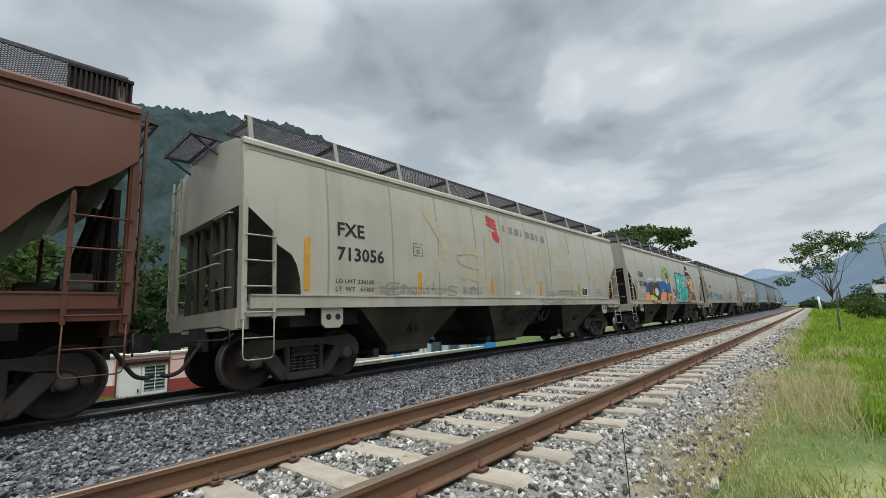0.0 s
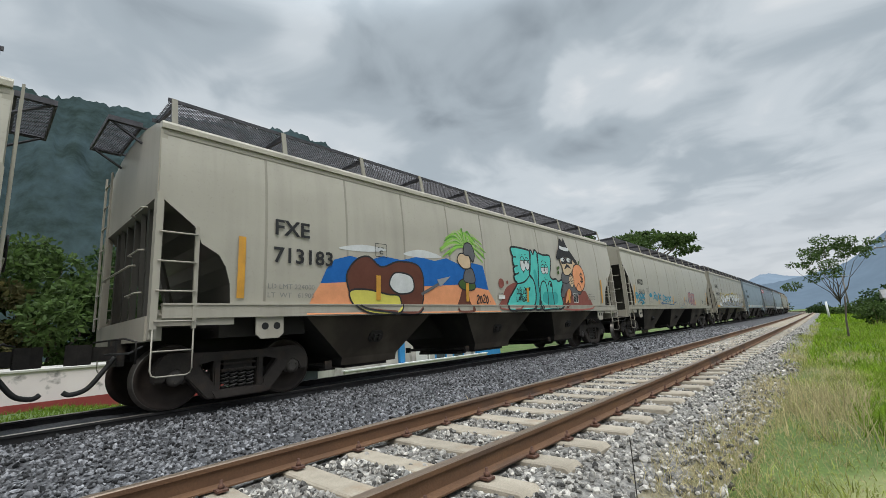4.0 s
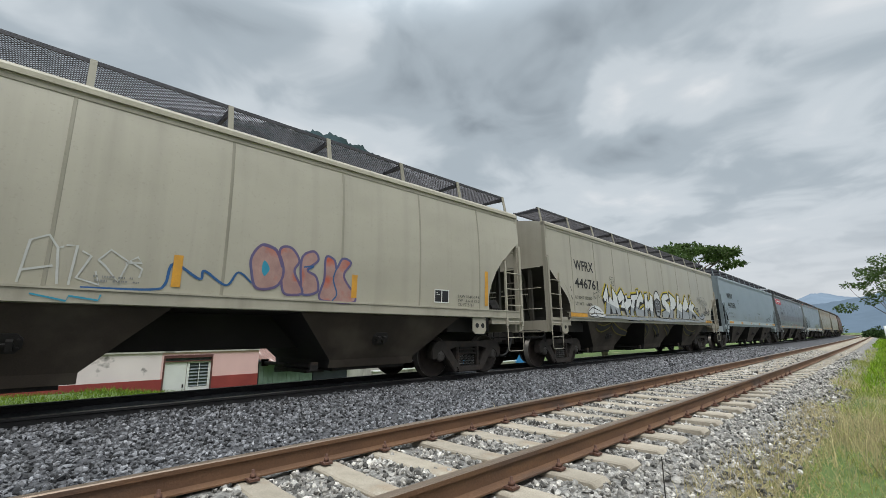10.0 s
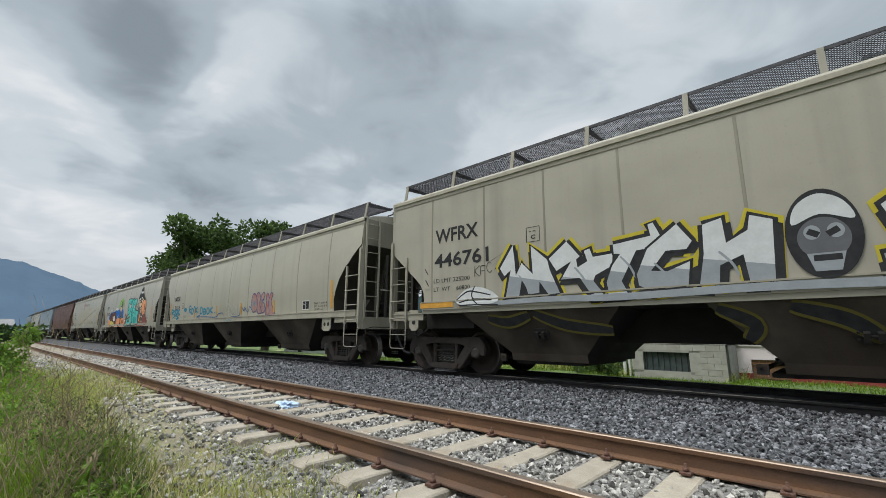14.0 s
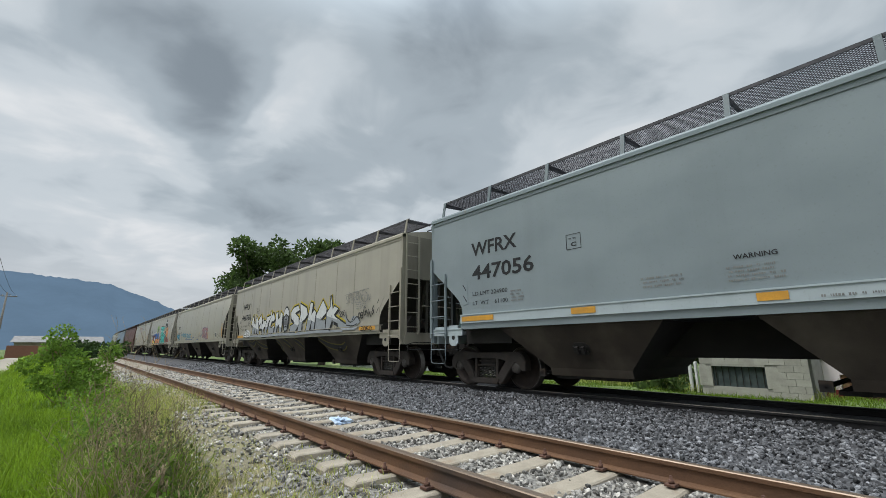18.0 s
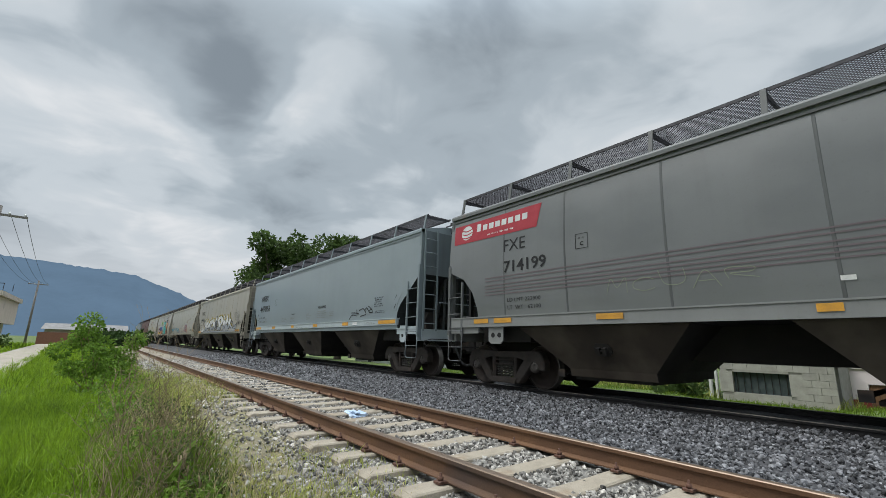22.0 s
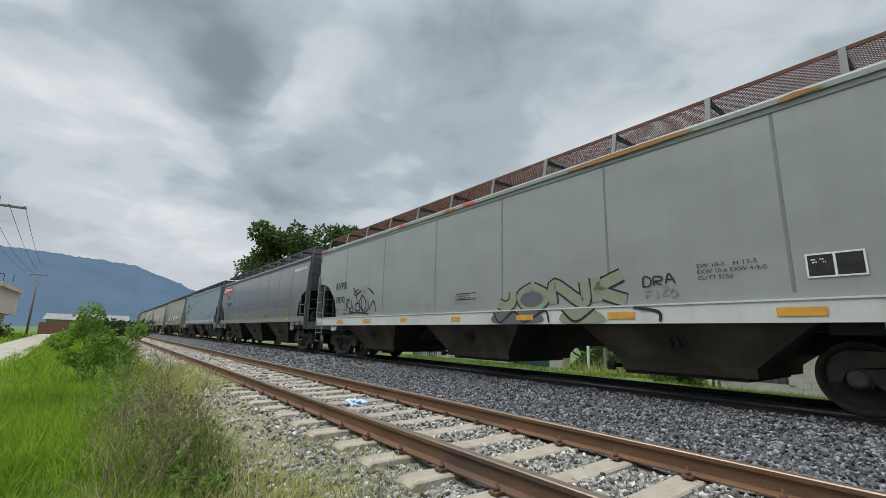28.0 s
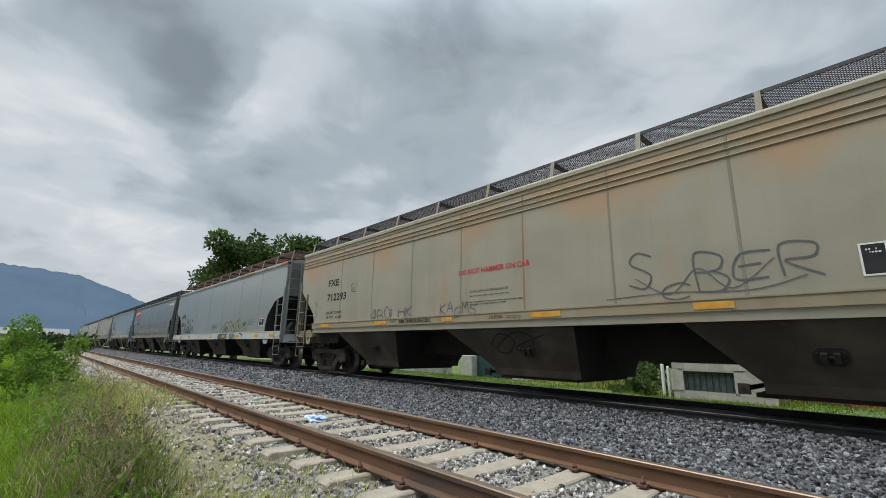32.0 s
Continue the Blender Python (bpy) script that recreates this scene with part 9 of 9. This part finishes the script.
def build_grass():
    edge = lambda x, y: np.clip((-0.42 - y + 0.5 * soft_noise(x, y, 0.8, 3.0)) / 0.8, 0, 1)
    grass_patch("grass_near_east", 0.0, 13, -5.5, 0.75, 2100, 0.22, 0.0064, M["grass_blade"], "fresh green grass blades beside the ballast", 3, clump=0.3, thin=lambda x, y: edge(x, y) * np.clip((y + 5.5) / 1.6, 0.15, 1), lean=1.0)
    grass_patch("yellow_grass_east", 0.6, 14, -3.4, 0.55, 1000, 0.15, 0.0042, M["grass_mixed"], "yellow-green grass thinning towards the stones", 31, clump=0.0, thin=lambda x, y: np.clip((0.42 - y + 0.6 * soft_noise(x, y, 0.9, 8.0)) / 0.7, 0, 1), lean=1.15)
    grass_patch("dry_verge_east", 2.2, 26, -1.0, 0.95, 330, 0.10, 0.0045, M["grass_mixed"], "yellowing grass along the ballast edge", 4, clump=-0.05, thin=lambda x, y: np.clip(1.2 - np.abs(y - 0.15) / 0.7, 0, 1), lean=1.3)
    grass_patch("dry_tuft_east", 5.6, 8.6, -0.55, 0.30, 460, 0.50, 0.0034, M["grass_dry"], "tall dry straw-coloured grass tuft", 5, clump=0.0, lean=1.05)
    grass_patch("straw_litter_east", 1.4, 16, -1.1, 0.85, 900, 0.13, 0.0026, M["grass_dry"], "short dead straw over the stones", 19, clump=0.05, lean=1.5)
    grass_patch("grass_outer", -14, 14, -13, -4.2, 130, 0.25, 0.008, M["grass_blade"], "fresh green grass away from the line", 20, lean=1.0)
    grass_patch("grass_mid_east", 13, 45, -12, 0.3, 150, 0.22, 0.011, M["grass_blade"], "fresh green grass", 6, lean=1.05)
    grass_patch("yellow_grass_mid_east", 12, 45, -3.2, 0.75, 70, 0.18, 0.009, M["grass_mixed"], "yellow-green grass beside the ballast", 32, clump=0.1, lean=1.1)
    grass_patch("grass_far_east", 45, 95, -22, 0.6, 14, 0.4, 0.05, M["grass_blade"], "green meadow grass", 7, lean=1.1)
    grass_patch("grass_near_west", -12, 0.0, -5.5, 0.5, 1700, 0.34, 0.0048, M["grass_blade"], "lush green grass blades", 8, clump=0.25, thin=lambda x, y: np.clip((0.0 - y) / 0.5, 0, 1) * np.clip((y + 5.5) / 1.6, 0.15, 1), lean=0.95)
    grass_patch("deep_grass_west", -12, 0.0, -4.5, 0.1, 240, 0.30, 0.005, M["grass_deep"], "darker blades deep in the lush grass", 35, clump=0.1, lean=1.0)
    grass_patch("tall_grass_tuft_west", -6.6, -3.7, -0.42, 0.36, 820, 0.50, 0.0038, M["grass_deep"], "tall tangled grass tuft round the dry stalks", 36, clump=0.05, lean=1.1)
    grass_patch("yellow_grass_west", -14, -1.6, -0.5, 0.75, 420, 0.22, 0.004, M["grass_mixed"], "yellow-green blades among the lush grass", 33, clump=0.1, lean=1.0)
    grass_patch("dry_verge_west", -16, -1.6, -0.7, 1.3, 950, 0.14, 0.0042, M["grass_mixed"], "yellowing grass along the ballast edge", 9, clump=0.1, thin=lambda x, y: np.clip(1.2 - np.abs(y - 0.40) / 0.8, 0, 1), lean=1.25)
    grass_patch("straw_in_grass_west", -9, -2.4, -0.6, 0.4, 260, 0.46, 0.0026, M["grass_dry"], "dry stalks standing in the green grass", 18, clump=0.1, lean=1.0)
    grass_patch("straw_litter_west", -12, -1.6, 0.0, 1.35, 520, 0.13, 0.0026, M["grass_dry"], "short dead straw over the earth", 17, clump=0.1, lean=1.5)
    grass_patch("dry_weeds_west", -9.5, -3.4, -0.65, 0.35, 60, 0.60, 0.0034, M["twig"], "tall dry straw-coloured weeds", 10, clump=0.1, lean=0.9)
    grass_patch("grass_mid_west", -40, -12, -11, 0.5, 150, 0.32, 0.012, M["grass_blade"], "lush green grass", 11, thin=lambda x, y: (np.abs(y + 4.0 + (-x - 12) * 0.04) > 0.95) * 1.0, lean=1.0)
    grass_patch("grass_verge_track_west", -30, -3.0, 0.5, 1.6, 300, 0.14, 0.0045, M["grass_mixed"], "thin grass among the stones", 12, lean=1.2)
    grass_patch("grass_far_west", -100, -40, -20, 0.6, 14, 0.5, 0.05, M["grass_blade"], "green meadow grass", 13, thin=lambda x, y: (np.abs(y + 5.2 + (-x - 40) * 0.045) > 1.2) * 1.0, lean=1.0)
    grass_patch("grass_beyond_line", -24, 3.4, 12.6, 16.4, 230, 0.13, 0.009, M["grass_deep"], "bright grass bank behind the main line", 14, ground=lambda x, y: bank_height(x, y) - 0.02, lean=1.0)
    grass_patch("weeds_by_block_house", -12.2, -6.3, 14.8, 16.4, 90, 0.45, 0.012, M["grass_mixed"], "weeds beside the block house", 15, ground=lambda x, y: bank_height(x, y) - 0.02)
    grass_patch("weeds_by_pink_house", -3.3, -2.9, 15.9, 17.6, 90, 0.5, 0.012, M["grass_mixed"], "weeds between the two houses", 34, ground=lambda x, y: bank_height(x, np.minimum(y, 16.2)) - 0.02)
    grass_patch("grass_beside_ballast", 5.2, 7.4, 3.5, 4.15, 110, 0.10, 0.004, M["grass_dry"], "small dry weed patch in the ballast", 16, lean=1.3)


def bush(name, x, y, z, spread, height, count, leaf, mat, label, seed, twigs=10):
    rng = random.Random(seed)
    b = new(name, None)
    b.matrix_basis = Matrix.Translation((x, y, z))
    cs, rs = [], []
    for k in range(16):
        a, u = 2.4 * k, math.sqrt((k + 0.5) / 16)
        cs.append((spread * u * math.cos(a), spread * u * math.sin(a), height * rng.uniform(0.35, 0.95) * (1.05 - 0.45 * u)))
        rs.append(spread * rng.uniform(0.22, 0.38))
    for k in range(twigs):
        bm = bmesh.new()
        c = cs[k % 16]
        limb(bm, (c[0] * 0.2, c[1] * 0.2, 0), (c[0], c[1], c[2] * 1.05), 0.018, 0.006, rng)
        part("stem", bm, M["twig"], b)
    part("foliage", leaf_cloud("foliage", cs, rs, count, leaf, mat, seed), None, b)
    return tagged(b, label, "bush")


def weed_clump(x, y, z, n, height, seed, label, stem="twig"):
    rng = random.Random(seed)
    w = new("bare_weed_clump", None)
    w.matrix_basis = Matrix.Translation((x, y, z))
    for k in range(n):
        bm = bmesh.new()
        a, h = rng.uniform(0, 6.28), height * rng.uniform(0.5, 1.1)
        tip = (math.cos(a) * h * rng.uniform(0.1, 0.6), math.sin(a) * h * rng.uniform(0.1, 0.6), h)
        s = (rng.uniform(-0.25, 0.25), rng.uniform(-0.2, 0.2), 0)
        pts = limb(bm, s, (s[0] + tip[0], s[1] + tip[1], h), 0.0052, 0.0018, rng, 5, 0.2)
        for p in pts[2:]:
            q = p + Vector((rng.uniform(-0.2, 0.2), rng.uniform(-0.2, 0.2), rng.uniform(0.0, 0.22)))
            tube(bm, [p, (p + q) / 2 + Vector((0, 0, 0.03)), q], 0.003, 4, r_end=0.001)
        part("dry_stem", bm, M[stem], w)
    return tagged(w, label, "weeds")


def build_plants():
    tree("flat_topped_tree", 58, 18.5, -1.2, 12.9, 8.6, 0.70, 0.22, M["leaf_mid"], "wide flat-topped rain tree behind the train", 21, 9500, 40, "flat", 0.4)
    tree("flat_topped_tree", 46, 22.5, -1.2, 12.6, 5.5, 0.70, 0.22, M["leaf_dark"], "flat-topped dark tree behind the train", 22, 4600, 26, "flat", 0.35)
    tree("broad_tree", -42.5, 12.6, -1.0, 14.0, 4.4, 0.42, 0.21, M["leaf_mid"], "broad dark green tree behind the train", 23, 11000, 34, trunk=0.35)
    tree("broad_tree", -34.5, 15.0, -1.0, 12.0, 4.0, 0.40, 0.21, M["leaf_mid"], "broad dark green tree behind the train", 24, 8000, 26, trunk=0.35)
    tree("broad_tree", -29.0, 17.5, -1.0, 12.0, 3.8, 0.40, 0.21, M["leaf_mid"], "broad dark green tree behind the train", 25, 6500, 24, trunk=0.3)
    sap = tree("slender_sapling", 23.5, -0.42, -0.35, 4.45, 1.55, 0.50, 0.055, M["leaf_mid"], "slender young tree with feathery leaf tufts", 26, 3600, 34, "umbrella", 0.04)
    specs = [(-9.5, 27, 9.5, 3.6, "leaf_dark"), (-5.0, 30, 8.0, 3.8, "leaf_mid"), (-1.5, 26, 8.6, 3.0, "leaf_rust"), (2.2, 28, 9.6, 3.6, "leaf_mid"), (6.0, 30, 10.0, 4.0, "leaf_dark"), (10.0, 29, 9.2, 3.4, "leaf_mid"), (14.5, 31, 7.5, 3.8, "leaf_dark"), (19.5, 33, 7.0, 3.8, "leaf_mid"), (-14.0, 29, 9.0, 3.8, "leaf_dark"), (-19.5, 28, 8.5, 3.8, "leaf_mid"), (25, 36, 7.5, 4.0, "leaf_dark"), (-25, 33, 9.0, 4.0, "leaf_dark")]
    for k, (x, y, h, s, m) in enumerate(specs):
        tree("garden_tree", x, y, -1.5, h, s, 0.18, 0.17, M[m], "bushy garden tree behind the houses", 40 + k, 8500, 24, trunk=0.2)
    tree("tall_dark_tree", -6.2, 23.5, -1.5, 13.2, 2.6, 0.25, 0.24, M["leaf_dark"], "tall narrow dark tree behind the block house", 60, 9000, 26, trunk=0.25)
    tree("tall_dark_tree", -3.2, 25.5, -1.5, 11.8, 2.4, 0.25, 0.24, M["leaf_dark"], "tall narrow dark tree behind the block house", 61, 7000, 22, trunk=0.25)
    bush("leafy_shrub", -13.9, -0.62, -0.4, 0.80, 2.35, 5200, 0.044, M["leaf_bright"], "dense bright green leafy shrub by the track", 71, 14)
    bush("low_shrub", -9.2, 17.5, -1.5, 1.5, 2.6, 3000, 0.13, M["leaf_mid"], "bright green shrub beside the block house", 73, 8)
    bush("low_shrub", -11.6, 17.4, -1.3, 1.2, 2.7, 2600, 0.12, M["leaf_mid"], "green shrub behind the fence posts", 101, 8)
    bush("low_shrub", -8.0, 17.2, -1.3, 1.1, 2.6, 2400, 0.12, M["leaf_mid"], "green shrub behind the fence posts", 102, 8)
    bush("low_shrub", -7.4, 15.2, -1.4, 0.8, 2.0, 2000, 0.12, M["leaf_mid"], "bright green shrub beside the block house", 74, 8)
    bush("roadside_scrub", 40, -1.9, -0.5, 0.9, 1.9, 1400, 0.10, M["leaf_mid"], "loose green scrub behind the sapling", 75, 6)
    bush("roadside_scrub", 100, 0.6, -0.5, 1.2, 1.3, 1500, 0.2, M["leaf_mid"], "rounded green scrub by the track", 76, 6)
    bush("roadside_scrub", 96, -3.0, -0.5, 2.6, 2.1, 1900, 0.22, M["leaf_mid"], "loose green scrub by the meadow", 103, 6)
    bush("roadside_scrub", 70, -4.4, -0.5, 1.3, 1.5, 1300, 0.15, M["leaf_mid"], "loose green scrub by the meadow", 104, 6)
    bush("roadside_scrub", 112, -8.0, -0.5, 4.0, 4.6, 2400, 0.32, M["leaf_dark"], "dark tree crowns behind the houses", 105, 6)
    bush("roadside_scrub", 120, 3.0, -0.5, 2.0, 2.4, 1500, 0.3, M["leaf_dark"], "rounded green scrub by the track", 77, 6)
    bush("roadside_scrub", 150, 15.0, -0.5, 4.5, 4.0, 2000, 0.35, M["leaf_mid"], "rounded green scrub by the track", 78, 6)
    bush("roadside_scrub", -70, 1.5, -0.5, 2.8, 2.6, 2000, 0.25, M["leaf_dark"], "rounded green scrub by the track", 99, 6)
    bush("roadside_scrub", -62, -9.6, -0.5, 1.6, 1.7, 1200, 0.2, M["leaf_mid"], "rounded green scrub by the house", 80, 6)
    weed_clump(-5.3, -0.15, -0.3, 12, 0.95, 81, "bare dry stalks of weeds in the grass")
    weed_clump(-7.0, 0.1, -0.3, 10, 1.0, 82, "bare dry stalks of weeds in the grass")
    weed_clump(-9.4, 0.1, -0.3, 8, 1.3, 83, "tall bare dry stalks beside the shrub")
    weed_clump(-11.6, 0.1, -0.3, 12, 1.9, 84, "tall bare dry stalks beside the shrub")
    for k, (x, y, r, h) in enumerate(((-4.3, -0.2, 0.2, 0.42), (-5.9, -0.35, 0.32, 0.6), (-8.0, -0.55, 0.4, 0.75), (-9.8, -0.5, 0.45, 0.9), (-11.6, -0.6, 0.5, 1.1))):
        bush("weedy_tangle", x, y + 0.30, -0.38, r * 1.1, h, 700, 0.026, M["leaf_bright"], "low tangle of green weeds and thin stems", 90 + k, 9)
    weed_clump(-4.5, -0.15, -0.35, 9, 0.85, 87, "bare dry stalks of weeds in the grass")
    weed_clump(-6.1, -0.5, -0.35, 7, 0.9, 88, "bare dry stalks of weeds in the grass")
    weed_clump(-4.2, -0.5, -0.35, 10, 0.6, 85, "bare dry stalks of weeds in the grass")
    for k, (x, y, r, h) in enumerate(((-4.35, 0.10, 0.26, 0.40), (-4.8, 0.0, 0.30, 0.52), (-5.4, 0.16, 0.34, 0.55), (-6.2, 0.10, 0.36, 0.6), (-7.4, 0.12, 0.4, 0.7))):
        bush("weedy_tangle", x, y, -0.38, r, h, 480, 0.022, M["weed_leaf"], "dull tangle of withered weeds and brown stems", 110 + k, 10)
        weed_clump(x, y + 0.05, -0.38, 7, h * 1.45, 120 + k, "brown branching weed stalks in the grass", "weed_stem")
    bush("broadleaf_weed", -4.62, 0.02, -0.25, 0.12, 0.46, 40, 0.085, M["leaf_bright"], "small broad-leaved green weed", 86, 5)
    # crushed plastic bag on a sleeper
    bm = bmesh.new()
    bmesh.ops.create_icosphere(bm, subdivisions=3, radius=0.16)
    for v in bm.verts:
        k = 0.65 + 0.7 * noise.noise(v.co * 9) + 0.35 * noise.noise(v.co * 23)
        v.co = Vector((v.co.x * 1.25 * k, v.co.y * k, max(-0.03, v.co.z * 0.45 * k)))
    bag = new("plastic_bag", mesh_of("plastic_bag", bm, M["bag"]))
    bag.matrix_basis = Matrix.Translation((-6.3, 2.5, 0.015))
    tagged(bag, "crumpled pale blue plastic bag on a sleeper", "bag")
    bm = bmesh.new()
    tube(bm, [(2.85, 0.72, -0.2), (2.87, 0.72, 0.28)], 0.0035, 5)
    tagged(new("thin_stake", mesh_of("thin_stake", bm, M["steel_dark"])), "thin dark stake standing in the stones", "stake")


M["bag"] = material("pale_blue_plastic", (0.50, 0.60, 0.72), (0.38, 0.5, 0.68), 18, 0.35)
build_grass()
build_plants()

build_tracks()
build_stones()
motions()
